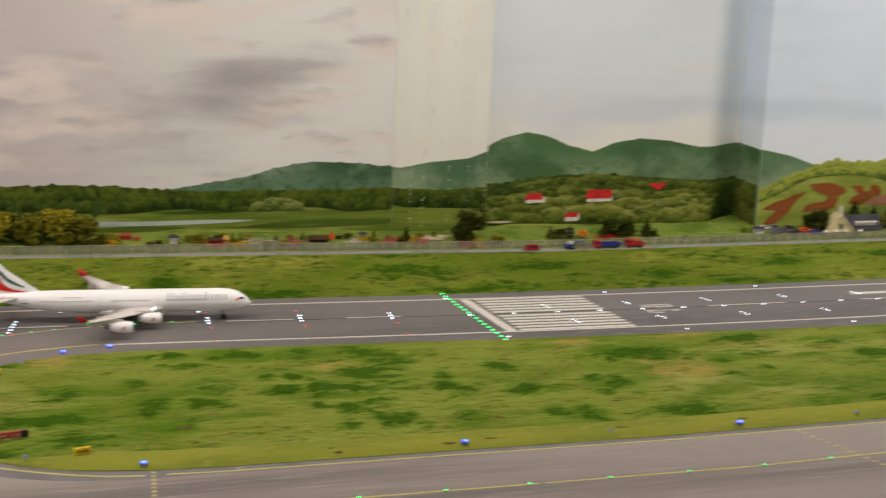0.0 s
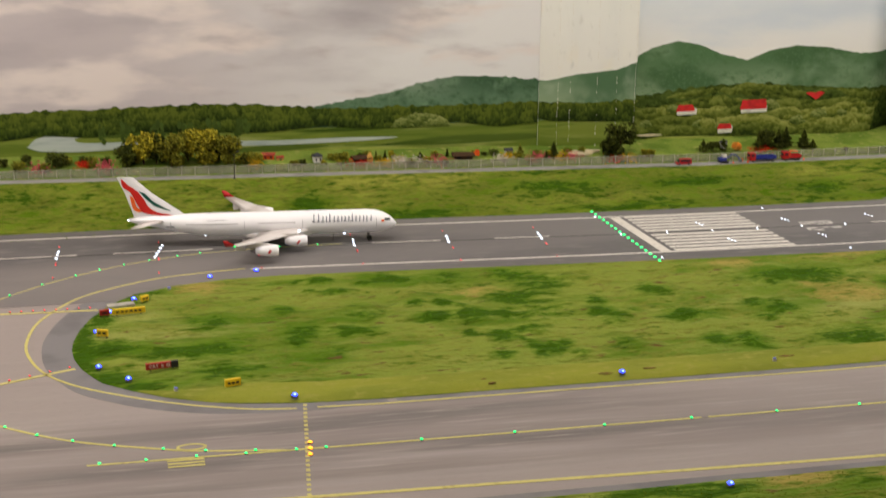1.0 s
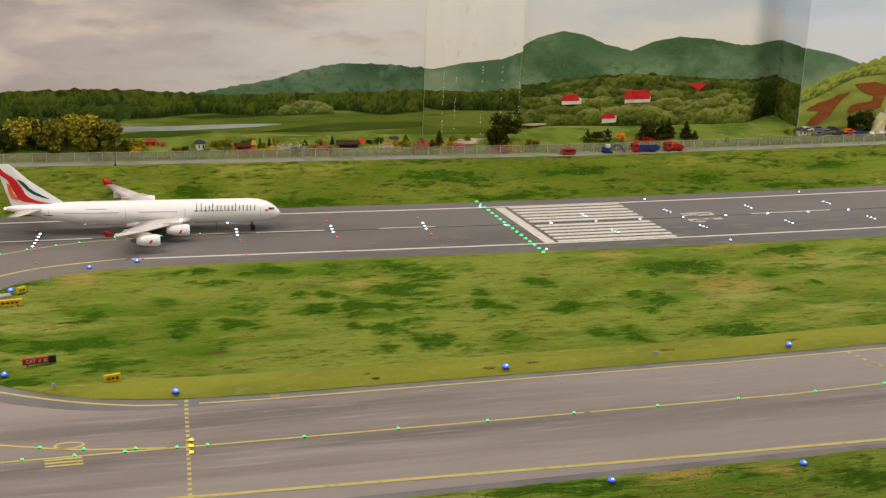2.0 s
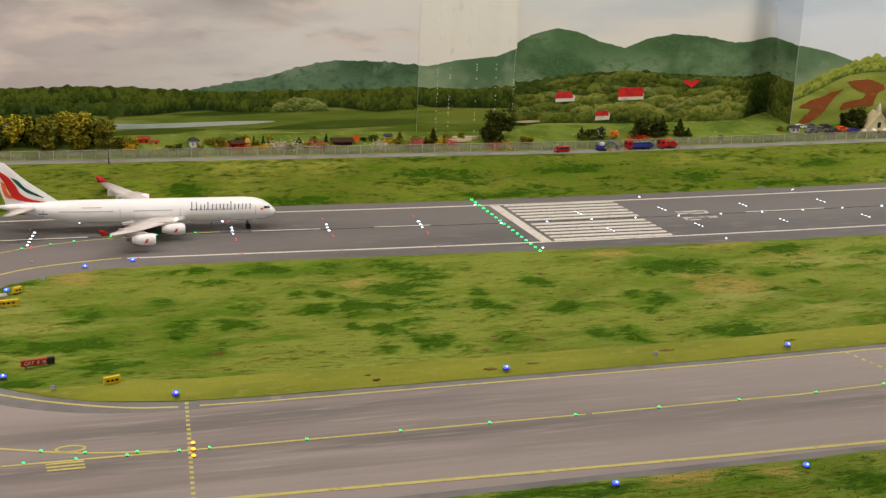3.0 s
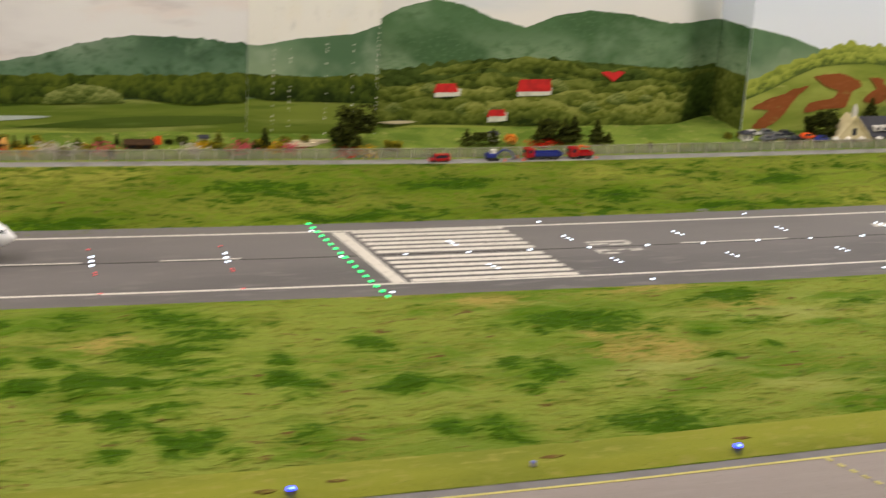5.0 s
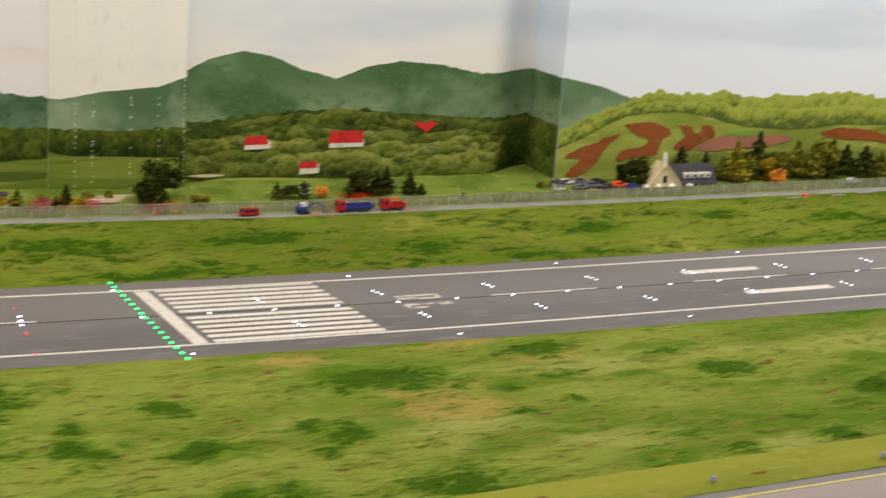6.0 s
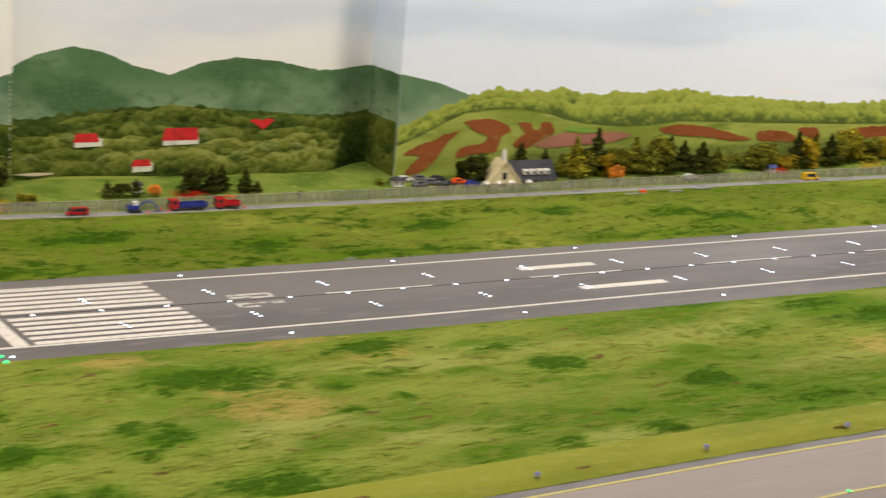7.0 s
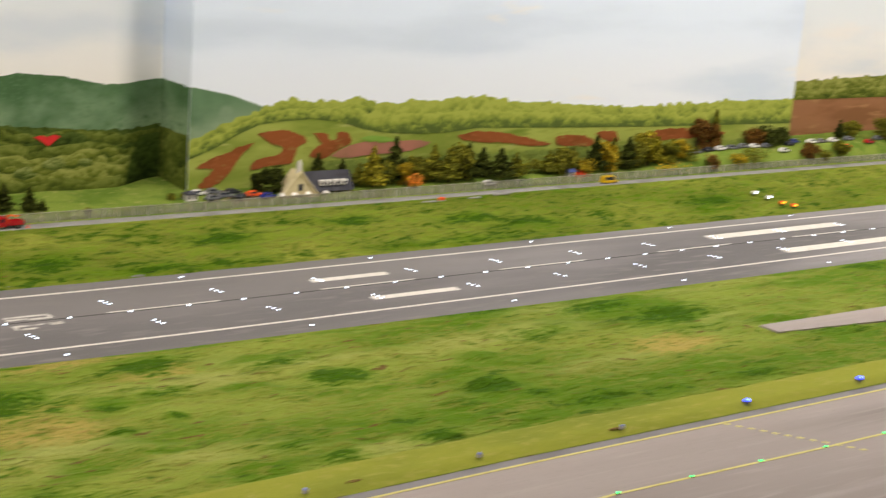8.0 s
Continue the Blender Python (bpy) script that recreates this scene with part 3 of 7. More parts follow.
hold = thing("holding_dots", pose(-1.229, -1.098, 0, 0, 0, -7.2), "yellow dotted stop line across the taxiway", "marking", kind="structure")
for i in range(24):
    part("dot", box(bmesh.new(), -0.004, 0.004, -0.022 * i - 0.011, -0.022 * i, TY0, TY1), YELLOWPAINT, hold)
for cx_, cy_, turn_ in ((1.50, -1.115, 34), (0.352, -1.13, 17)):
    far = thing("holding_dots", pose(cx_, cy_, 0, 0, 0, turn_), "yellow dotted stop line across the taxiway", "marking", kind="structure")
    for i in range(12):
        part("dot", box(bmesh.new(), -0.004, 0.004, -0.024 * i - 0.012, -0.024 * i, TY0, TY1), YELLOWPAINT, far)
# faded markings beside the taxi line
mk = thing("faded_marking", pose(-1.484, -1.276, 0), "faded yellow oval marking on the taxiway", "marking", kind="structure")
bm = bmesh.new()
ribbon(bm, [(0.028 * math.cos(a), 0.014 * math.sin(a)) for a in [k * math.pi / 12 for k in range(25)]], 0.006, TY0, TY1)
part("oval", bm, YELLOWPAINT, mk)
mk = thing("faded_marking", pose(-1.50, -1.346, 0), "faded yellow strokes painted on the taxiway", "marking", kind="structure")
for i in range(3):
    part("stroke", box(bmesh.new(), -0.036, 0.036, -0.022 + 0.014 * i, -0.015 + 0.014 * i, TY0, TY1), YELLOWPAINT, mk)

# ---- the painted wall behind the layout ----
PY_A, PY_B, PY_C, PY_E, PY_F = 0.752, 0.735, 0.79, 0.70, 0.79


def wall_y(key, x):
    """Where a painted wall's face stands: the pillar has a sloped edge, and the mountain wall bends back into a corner."""
    if key == "B":
        return interp(x, [(-0.165, 0.749), (-0.105, PY_B)])
    if key == "C":
        k = min(1.0, max(0.0, (x - 1.05) / 0.19))
        return PY_C + 0.085 * k * k * (3 - 2 * k)
    return {"A": PY_A, "E": PY_E, "F": PY_F}[key]


SKY = material("painted_sky", lin(222, 229, 235), 0.85, gradient=[(2, 0.66, 0.36, lin(238, 234, 229))],
               layers=[(1.5, 6, lin(210, 218, 227), 0.46, 0.72), (2.4, 6, lin(234, 230, 226), 0.55, 0.75)], stretch=(0.9, 0.2, 3.2), bump=[(60, 0.08, 0.002)])
SKYGREY = material("painted_storm_sky", lin(198, 189, 190), 0.85, gradient=[(0, -1.7, -0.5, lin(230, 228, 227))],
                   layers=[(1.1, 7, lin(172, 165, 169), 0.46, 0.68), (2.6, 8, lin(230, 219, 214), 0.48, 0.66), (5, 8, lin(190, 181, 181), 0.54, 0.82)], stretch=(0.85, 0.2, 3.0), bump=[(60, 0.08, 0.002)])
SKYPALE = material("painted_pale_sky", lin(222, 234, 250), 0.85, gradient=[(2, 0.60, 0.36, lin(232, 238, 248))],
                   layers=[(1.2, 6, lin(210, 222, 238), 0.46, 0.7), (2.2, 5, lin(246, 236, 222), 0.64, 0.8)], stretch=(0.8, 0.2, 4.0), bump=[(60, 0.08, 0.002)])
SKYPILLAR = material("painted_pillar_sky", lin(236, 235, 228), 0.85, gradient=[(2, 0.60, 0.36, lin(236, 233, 225))],
                     layers=[(2.0, 6, lin(216, 219, 218), 0.46, 0.7), (9, 6, lin(236, 231, 218), 0.54, 0.72), (40, 5, lin(220, 218, 210), 0.58, 0.78)], stretch=(1.2, 0.2, 0.5), bump=[(60, 0.12, 0.002), (240, 0.08, 0.001)])
walls = {}


def mural_wall(key, name, x0, x1, y, mat_, label):
    walls[key] = (thing(name, pose(0, 0, 0), label, "wall", kind="structure"), x0, x1, y)
    n = {"B": 40, "C": 220}.get(key, 1)
    front = [(x0 + (x1 - x0) * i / n, wall_y(key, x0 + (x1 - x0) * i / n)) for i in range(n + 1)]
    back = y + 0.5 if key in "BE" else 1.2
    part("panel", prism(bmesh.new(), front + [(x1, back), (x0, back)], -0.9, 2.6), mat_, walls[key][0])


mural_wall("A", "wall_north_1", X0, -0.165, PY_A, SKYGREY, "wall painted with stormy grey sky over a green river landscape")
mural_wall("B", "wall_north_2", -0.165, 0.176, PY_B, SKYPILLAR, "boxed-in wall pillar painted with pale sky and misty hills")
mural_wall("C", "wall_north_3", 0.176, 1.240, PY_C, SKY, "wall painted with green mountains, woods and red-roofed houses")
mural_wall("E", "wall_north_4", 1.240, 3.70, PY_E, SKYPALE, "wall panel painted with wooded hills and ploughed red fields")
mural_wall("F", "wall_north_5", 3.70, X1, PY_F, SKY, "wall painted with woods above a brown field")

MOUNT = material("painted_mountain", lin(84, 116, 78), 0.85, gradient=[(2, 0.40, 0.25, lin(138, 160, 126)), (0, -0.60, -1.0, lin(158, 172, 150))], layers=[(4, 7, lin(72, 102, 66), 0.44, 0.64), (7, 6, lin(122, 148, 114), 0.5, 0.85), (30, 6, lin(76, 106, 68), 0.45, 0.85), (90, 4, lin(94, 126, 88), 0.5, 0.75)], stretch=(1, 1, 1.6), bump=[(90, 0.1, 0.002)])
MIST = material("painted_misty_mountain", lin(100, 130, 96), 0.85, gradient=[(2, 0.37, 0.26, lin(138, 158, 126))], layers=[(6, 6, lin(84, 114, 82), 0.42, 0.66), (10, 4, lin(148, 166, 138), 0.55, 0.85)], bump=[(90, 0.1, 0.002)])

CREST = material("painted_wooded_mountain", lin(66, 94, 68), 0.85, gradient=[(0, -0.36, -0.66, lin(136, 156, 132)), (2, 0.345, 0.27, lin(98, 126, 98))], layers=[(6, 7, lin(52, 78, 54), 0.44, 0.62), (13, 7, lin(110, 138, 108), 0.53, 0.74), (34, 6, lin(58, 86, 56), 0.48, 0.78), (90, 4, lin(80, 110, 80), 0.5, 0.75)], stretch=(1, 1, 1.3), bump=[(90, 0.1, 0.002)])


def foliage(name, dark, mid, light, scale, lift=0.0, squash=1.0, foot=0.65):
    """Brush-painted rounded clumps, each dark below and light above, with a darker foot to every row of trees."""
    m = material(name, mid, 0.85, bump=[(90, 0.12, 0.002)])
    n, l = m.node_tree.nodes, m.node_tree.links

    def math_(op, a, b, c=None):
        x = n.new("ShaderNodeMath")
        x.operation = op
        for k, v in enumerate((a, b, c)):
            if isinstance(v, (int, float)):
                x.inputs[k].default_value = v
            elif v is not None:
                l.new(v, x.inputs[k])
        return x.outputs[0]

    geo = n.new("ShaderNodeNewGeometry")
    flat = n.new("ShaderNodeVectorMath")
    flat.operation = "MULTIPLY"
    flat.inputs[1].default_value = (1, 1, squash)
    l.new(geo.outputs["Position"], flat.inputs[0])
    wob = n.new("ShaderNodeTexNoise")
    wob.inputs["Scale"].default_value, wob.inputs["Detail"].default_value = scale * 1.6, 4
    l.new(flat.outputs[0], wob.inputs["Vector"])
    bend = n.new("ShaderNodeVectorMath")
    bend.operation = "MULTIPLY_ADD"
    l.new(wob.outputs["Color"], bend.inputs[0])
    bend.inputs[1].default_value = (0.8 / scale, 0, 0.8 / scale)
    l.new(flat.outputs[0], bend.inputs[2])
    total = lift
    for k, amount in ((1.0, 0.44), (2.9, 0.34)):
        vo = n.new("ShaderNodeTexVoronoi")
        vo.inputs["Scale"].default_value = scale * k
        l.new(bend.outputs[0], vo.inputs["Vector"])
        off = n.new("ShaderNodeVectorMath")
        off.operation = "SUBTRACT"
        l.new(bend.outputs[0], off.inputs[0])
        l.new(vo.outputs["Position"], off.inputs[1])
        sep = n.new("ShaderNodeSeparateXYZ")
        l.new(off.outputs[0], sep.inputs[0])
        total = math_("MULTIPLY_ADD", sep.outputs[2], amount * scale * k, total)
        tone = n.new("ShaderNodeSeparateColor")
        l.new(vo.outputs["Color"], tone.inputs[0])
        total = math_("MULTIPLY_ADD", math_("SUBTRACT", tone.outputs[0], 0.5), 0.5 * amount, total)
    fine = n.new("ShaderNodeTexNoise")
    fine.inputs["Scale"].default_value, fine.inputs["Detail"].default_value = scale * 5, 4
    l.new(flat.outputs[0], fine.inputs["Vector"])
    total = math_("MULTIPLY_ADD", math_("SUBTRACT", fine.outputs["Fac"], 0.5), 1.2, total)
    up = n.new("ShaderNodeAttribute")
    up.attribute_name = "up"
    total = math_("MULTIPLY_ADD", math_("SUBTRACT", up.outputs["Fac"], 0.55), foot, total)
    ramp = n.new("ShaderNodeValToRGB")
    e = ramp.color_ramp.elements
    e[0].position, e[0].color, e[1].position, e[1].color = 0.02, dark, 1.0, light
    x = e.new(0.5)
    x.color = mid
    l.new(math_("ADD", total, 0.5), ramp.inputs[0])
    l.new(ramp.outputs[0], n["Principled BSDF"].inputs["Base Color"])
    return m


WOOD_DARK = foliage("painted_dark_wood", lin(32, 44, 14), lin(56, 72, 22), lin(90, 102, 34), 26, 0.05, 0.5)
WOOD_DEEP = foliage("painted_deep_wood", lin(30, 42, 12), lin(54, 70, 24), lin(80, 96, 40), 16, 0.0)
WOOD_MID = foliage("painted_mid_wood", lin(40, 54, 16), lin(82, 94, 32), lin(118, 126, 56), 15, 0.0)
WOOD_OLIVE = foliage("painted_olive_wood", lin(60, 76, 24), lin(106, 114, 42), lin(150, 154, 80), 15, 0.05)
WOOD_SHRUB = foliage("painted_shrub_leaves", lin(58, 74, 26), lin(102, 114, 52), lin(144, 150, 88), 38, 0.05)
WOOD_LIGHT = foliage("painted_light_wood", lin(84, 100, 46), lin(136, 150, 60), lin(164, 172, 78), 24, 0.02, 0.6, 1.25)
FIELD = material("painted_field", lin(122, 136, 56), 0.85, layers=[(4, 5, lin(98, 116, 42), 0.44, 0.62), (7, 6, lin(148, 156, 84), 0.52, 0.68), (22, 5, lin(94, 114, 42), 0.54, 0.7)], stretch=(0.3, 1, 3.5), bump=[(90, 0.1, 0.002)])
FIELD_LIGHT = material("painted_light_field", lin(158, 168, 80), 0.85, layers=[(6, 5, lin(128, 144, 58), 0.42, 0.62), (14, 5, lin(182, 184, 108), 0.56, 0.73), (9, 6, lin(112, 130, 48), 0.58, 0.72), (40, 5, lin(140, 150, 66), 0.5, 0.75)], stretch=(0.5, 1, 2), bump=[(90, 0.1, 0.002)])
FIELD_BRIGHT = material("painted_bright_field", lin(112, 156, 58), 0.85, layers=[(12, 5, lin(132, 164, 70), 0.45, 0.7)], stretch=(0.4, 1, 3))
FIELD_DARK = material("painted_dark_field", lin(82, 100, 38), 0.85, layers=[(8, 5, lin(66, 86, 28), 0.45, 0.65), (16, 5, lin(104, 122, 54), 0.56, 0.74)], stretch=(0.4, 1, 3))
WATER = material("painted_river", lin(186, 194, 188), 0.85, layers=[(12, 4, lin(160, 172, 168), 0.45, 0.7)], stretch=(0.5, 1, 3))
SOIL = material("painted_red_soil", lin(142, 82, 44), 0.85, layers=[(8, 5, lin(124, 72, 36), 0.45, 0.65), (22, 6, lin(146, 116, 60), 0.60, 0.74), (60, 4, lin(152, 92, 52), 0.5, 0.75)], stretch=(0.7, 1, 1.6))
SOIL_BROWN = material("painted_brown_soil", lin(150, 106, 74), 0.85, layers=[(6, 5, lin(132, 92, 60), 0.45, 0.65), (18, 6, lin(164, 122, 84), 0.54, 0.7)], stretch=(0.5, 1, 2.5))
SOIL_PINK = material("painted_pale_soil", lin(170, 116, 96), 0.85, layers=[(10, 5, lin(150, 110, 84), 0.45, 0.65)])
ROOFRED = material("painted_red_roof", lin(206, 38, 36), 0.8, layers=[(40, 3, lin(176, 30, 30), 0.5, 0.7)])
HOUSEWHITE = material("painted_white_house", lin(220, 218, 204), 0.8, layers=[(30, 3, lin(196, 194, 178), 0.5, 0.7)])
SAND = material("painted_sand", lin(214, 200, 168), 0.85, layers=[(30, 3, lin(196, 180, 146), 0.5, 0.7)])
BLOB_DARK = material("painted_dark_leaves", lin(68, 86, 34), 0.85, island=0.25)
BLOB_OLIVE = material("painted_olive_leaves", lin(122, 138, 62), 0.85, island=0.2)
CHIP = material("chipped_plaster", lin(226, 220, 206), 0.9)

MOUNT_TOP = [(-0.98, 0.262), (-0.93, 0.27), (-0.81, 0.29), (-0.68, 0.31), (-0.57, 0.34), (-0.45, 0.36), (-0.34, 0.355), (-0.24, 0.345), (-0.14, 0.335), (-0.04, 0.355), (0.10, 0.365), (0.18, 0.392), (0.25, 0.428), (0.34, 0.45), (0.42, 0.436), (0.50, 0.402), (0.60, 0.377), (0.69, 0.41), (0.79, 0.424), (0.90, 0.415), (1.03, 0.39), (1.14, 0.39), (1.25, 0.392), (1.36, 0.37), (1.48, 0.33), (1.56, 0.30)]
WOOD_TOP = [(-4.2, 0.27), (-2.2, 0.28), (-1.6, 0.287), (-1.42, 0.29), (-1.25, 0.29), (-1.08, 0.283), (-0.99, 0.272), (-0.81, 0.264), (-0.60, 0.262), (-0.34, 0.262), (-0.14, 0.262), (0.06, 0.258), (0.19, 0.262), (0.28, 0.27), (0.39, 0.286), (0.49, 0.295), (0.64, 0.296), (0.75, 0.288), (0.91, 0.276), (1.13, 0.262), (1.25, 0.262)]
WOOD_BOT = [(-4.2, 0.22), (-1.6, 0.215), (-1.25, 0.222), (-0.9, 0.216), (-0.53, 0.213), (-0.17, 0.205), (-0.12, 0.196), (0.16, 0.186), (0.19, 0.14), (0.2, 0.128), (0.48, 0.11), (0.92, 0.11), (1.25, 0.105)]
HILL_TOP = [(1.24, 0.240), (1.34, 0.288), (1.42, 0.314), (1.48, 0.334), (1.535, 0.350), (1.576, 0.356), (1.618, 0.346), (1.69, 0.349), (1.735, 0.345), (1.79, 0.360), (1.84, 0.340), (1.935, 0.334), (2.0, 0.344), (2.065, 0.336), (2.118, 0.346), (2.30, 0.344), (2.36, 0.328), (2.48, 0.326), (2.66, 0.312), (2.87, 0.300), (3.06, 0.298), (3.39, 0.308), (3.70, 0.308)]
HILL_BOT = [(1.24, 0.19), (1.325, 0.222), (1.39, 0.255), (1.46, 0.282), (1.54, 0.290), (1.63, 0.293), (1.73, 0.282), (1.81, 0.258), (1.89, 0.244), (2.01, 0.236), (2.12, 0.236), (2.24, 0.247), (2.6, 0.236), (2.99, 0.226), (3.70, 0.215)]


def band(key, name, top, bot, mat_, layer, rough=0.0, scale=30, x0=-99, x1=99, label=""):
    """A painted strip between two lines, on one wall."""
    wall, a, b, _ = walls[key]
    a, b = max(a, x0), min(b, x1)
    n = max(6, int((b - a) / 0.006))
    bm = bmesh.new()
    rows = []
    for i in range(n + 1):
        x = a + (b - a) * i / n
        t = interp(x, top) + rough * (abs(nz(x, layer, scale)) * 1.6 - 0.3 + 0.5 * nz(x, layer, scale * 2.7))
        lo = interp(x, bot) if bot else 0.05
        rows.append([bm.verts.new((x, wall_y(key, x) - 0.0005 * layer, z)) for z in (lo, max(lo + 0.001, t))])
    for p, q in zip(rows, rows[1:]):
        bm.faces.new((p[0], q[0], q[1], p[1]))
    o = part(name, bm, mat_, wall, label)
    o.data.attributes.new("up", "FLOAT", "POINT").data.foreach_set("value", [float(i % 2) for i in range(len(o.data.vertices))])
    return o


def patch(key, name, pts, mat_, layer, label="", soft=True, ragged=0.0):
    wall = walls[key][0]
    bm = bmesh.new()
    if soft:
        pts = [(p.x, p.y) for p in smooth_line(list(pts) + [pts[0]], 9 if ragged else 5)[:-1]]
        if ragged:
            pts = [(px_ + ragged * (nz(px_, pz_, 60, 1) + nz(px_, pz_, 150, 4)), pz_ + ragged * (nz(px_, pz_, 60, 9) + nz(px_, pz_, 150, 7))) for px_, pz_ in pts]
    prism(bm, pts, -0.0005 * layer, -0.0005 * layer - 0.0002, "xz")
    for v in bm.verts:
        v.co.y += wall_y(key, v.co.x)
    return part(name, bm, mat_, wall, label)


def leaves(key, name, n, spots, size, mat_, layer, seed, squash=0.7):
    """Many small dabs of paint, as one part."""
    wall, a, b, _ = walls[key]
    rng = random.Random(seed)
    verts, faces = [], []
    while n > 0:
        x = rng.uniform(a, b)
        hit_ = spots(x, rng)
        n -= 1
        if hit_ is None:
            continue
        z, k = hit_
        r = size * rng.uniform(0.5, 1.25) * k
        if x - r < a or x + r > b:
            continue
        base, m = len(verts), 7
        yy = wall_y(key, x) - 0.0005 * layer - rng.uniform(0, 0.0004)
        for j in range(m):
            ang = 2 * math.pi * j / m
            rr = r * rng.uniform(0.7, 1.15)
            verts.append((x + rr * math.cos(ang), yy, z + rr * squash * math.sin(ang)))
        faces.append(tuple(range(base, base + m)))
    me = bpy.data.meshes.new(name)
    me.from_pydata(verts, [], faces)
    me.materials.append(mat_)
    o = part(name, me, None, wall)
    tagged(o, kind="stuff")
    return o


for key in "ABC":
    band(key, "painted_field", [(-9, 0.24), (9, 0.24)], None, FIELD, 1)
    band(key, "painted_mountain", MOUNT_TOP, [(-9, 0.2), (9, 0.2)], {"A": CREST, "B": MIST, "C": MOUNT}[key], 2, 0.006 if key == "A" else 0.003, 30, x0=-0.97)
    band(key, "painted_wood", WOOD_TOP, WOOD_BOT, WOOD_DARK if key in "AB" else WOOD_DEEP, 3, 0.009, 24)


def wood_line(f, sway, seed, x0=-9.0, lift=0.0):
    """A line between foot and top of the painted woods, swaying along its way."""
    return [(x, interp(x, WOOD_BOT) + (interp(x, WOOD_TOP) - interp(x, WOOD_BOT)) * f + sway * nz(x, seed, 5.5) + lift) for x in np.arange(-4.2, 1.3, 0.03)]


# rows of rounded tree crowns, one before another
for k, (f, h, m_) in enumerate(((0.93, 0.045, WOOD_MID), (0.80, 0.045, WOOD_DEEP), (0.68, 0.05, WOOD_MID), (0.55, 0.05, WOOD_OLIVE), (0.44, 0.05, WOOD_MID), (0.32, 0.05, WOOD_OLIVE), (0.20, 0.045, WOOD_MID))):
    top = wood_line(f, 0.030, k * 3.7)
    band("C", "painted_tree_row", top, [(x, max(0.07, z - h)) for x, z in top], m_, 3.3 + 0.35 * k, 0.012, 11, x0=(0.178, 0.178, 0.178, 0.42, 0.178, 0.50, 0.178)[k], x1=1.12 if m_ is WOOD_OLIVE else 1.238)
    if k in (0, 2, 4):
        top = wood_line(f * 0.8, 0.02, k * 2.3)
        band("A", "painted_tree_row", top, [(x, z - 0.04) for x, z in top], WOOD_DARK, 3.3 + 0.35 * k, 0.010, 22, x0=-4.1, x1=-0.167)
# single pale crowns standing out of the woods
rng_c = random.Random(41)
for k in range(18):
    cx_ = 0.24 + 0.047 * k + rng_c.uniform(-0.015, 0.015)
    cr_ = rng_c.uniform(0.020, 0.040)
    cz_ = interp(cx_, WOOD_BOT) + (interp(cx_, WOOD_TOP) - interp(cx_, WOOD_BOT)) * rng_c.uniform(0.12, 0.72)
    dome = [(cx_ + cr_ * q / 8, cz_ + 0.75 * cr_ * (1 - (q / 8) ** 2) ** 0.5) for q in range(-8, 9)]
    band("C", "painted_crown", dome, [(cx_ - cr_, cz_ - 0.001), (cx_, cz_ - 0.35 * cr_), (cx_ + cr_, cz_ - 0.001)], (WOOD_SHRUB, WOOD_OLIVE)[k % 2], 5.9 + 0.03 * k, 0.006, 45, x0=cx_ - cr_, x1=cx_ + cr_)
# dark wood edge beside the panel on the right of the mountains
band("C", "painted_tree_row", [(1.10, 0.10), (1.12, 0.17), (1.15, 0.21), (1.19, 0.235), (1.24, 0.24)], [(0, 0.09), (2, 0.09)], WOOD_DEEP, 6.6, 0.010, 24, x0=1.102)
# river, shrubs and field streaks on the stormy wall
patch("A", "painted_river", [(-1.84, 0.17), (-1.80, 0.20), (-1.70, 0.212), (-1.63, 0.205), (-1.69, 0.192), (-1.66, 0.178), (-1.5, 0.176), (-1.3, 0.168), (-1.16, 0.166), (-1.03, 0.163), (-0.81, 0.164), (-0.65, 0.160), (-0.75, 0.152), (-0.99, 0.148), (-1.2, 0.150), (-1.45, 0.158), (-1.65, 0.150), (-1.79, 0.155)], WATER, 3, "pale painted river")
for k, (x0, x1, z0, z1) in enumerate(((-0.74, -0.17, 0.134, 0.152), (-1.0, -0.62, 0.190, 0.195), (-1.3, -0.9, 0.132, 0.142), (-1.7, -1.3, 0.196, 0.204))):
    patch("A", "painted_field_streak", [(x0, z0), ((x0 + x1) / 2, z0 - 0.006), (x1, z0 + 0.004), (x1, z1), ((x0 + x1) / 2, z1 + 0.004)], FIELD_DARK, 2, "dark green field streak")
patch("A", "painted_field_streak", [(-1.05, 0.118), (-0.9, 0.132), (-0.72, 0.128), (-0.55, 0.118), (-0.75, 0.108)], FIELD_LIGHT, 4)
shrubs = [(-0.57, 0.205, 0.10), (-0.235, 0.202, 0.06)]


for (sx_, sz_, sr_), m_ in zip(shrubs, (WOOD_SHRUB, WOOD_DARK)):
    band("A", "painted_shrub", [(sx_ + sr_ * k / 8, sz_ - 0.010 + 0.42 * sr_ * (1 - (k / 8) ** 2) ** 0.5) for k in range(-8, 9)], [(-9, sz_ - 0.014), (9, sz_ - 0.014)], m_, 5, 0.008, 45, x0=sx_ - sr_, x1=sx_ + sr_)
leaves("A", "painted_willows", 2500, lambda x, rng: (rng.uniform(0.18, 0.235), 0.9) if -1.62 < x < -1.1 and (x * 11) % 1 < 0.45 else None, 0.008, BLOB_DARK, 5, 10, 1.6)
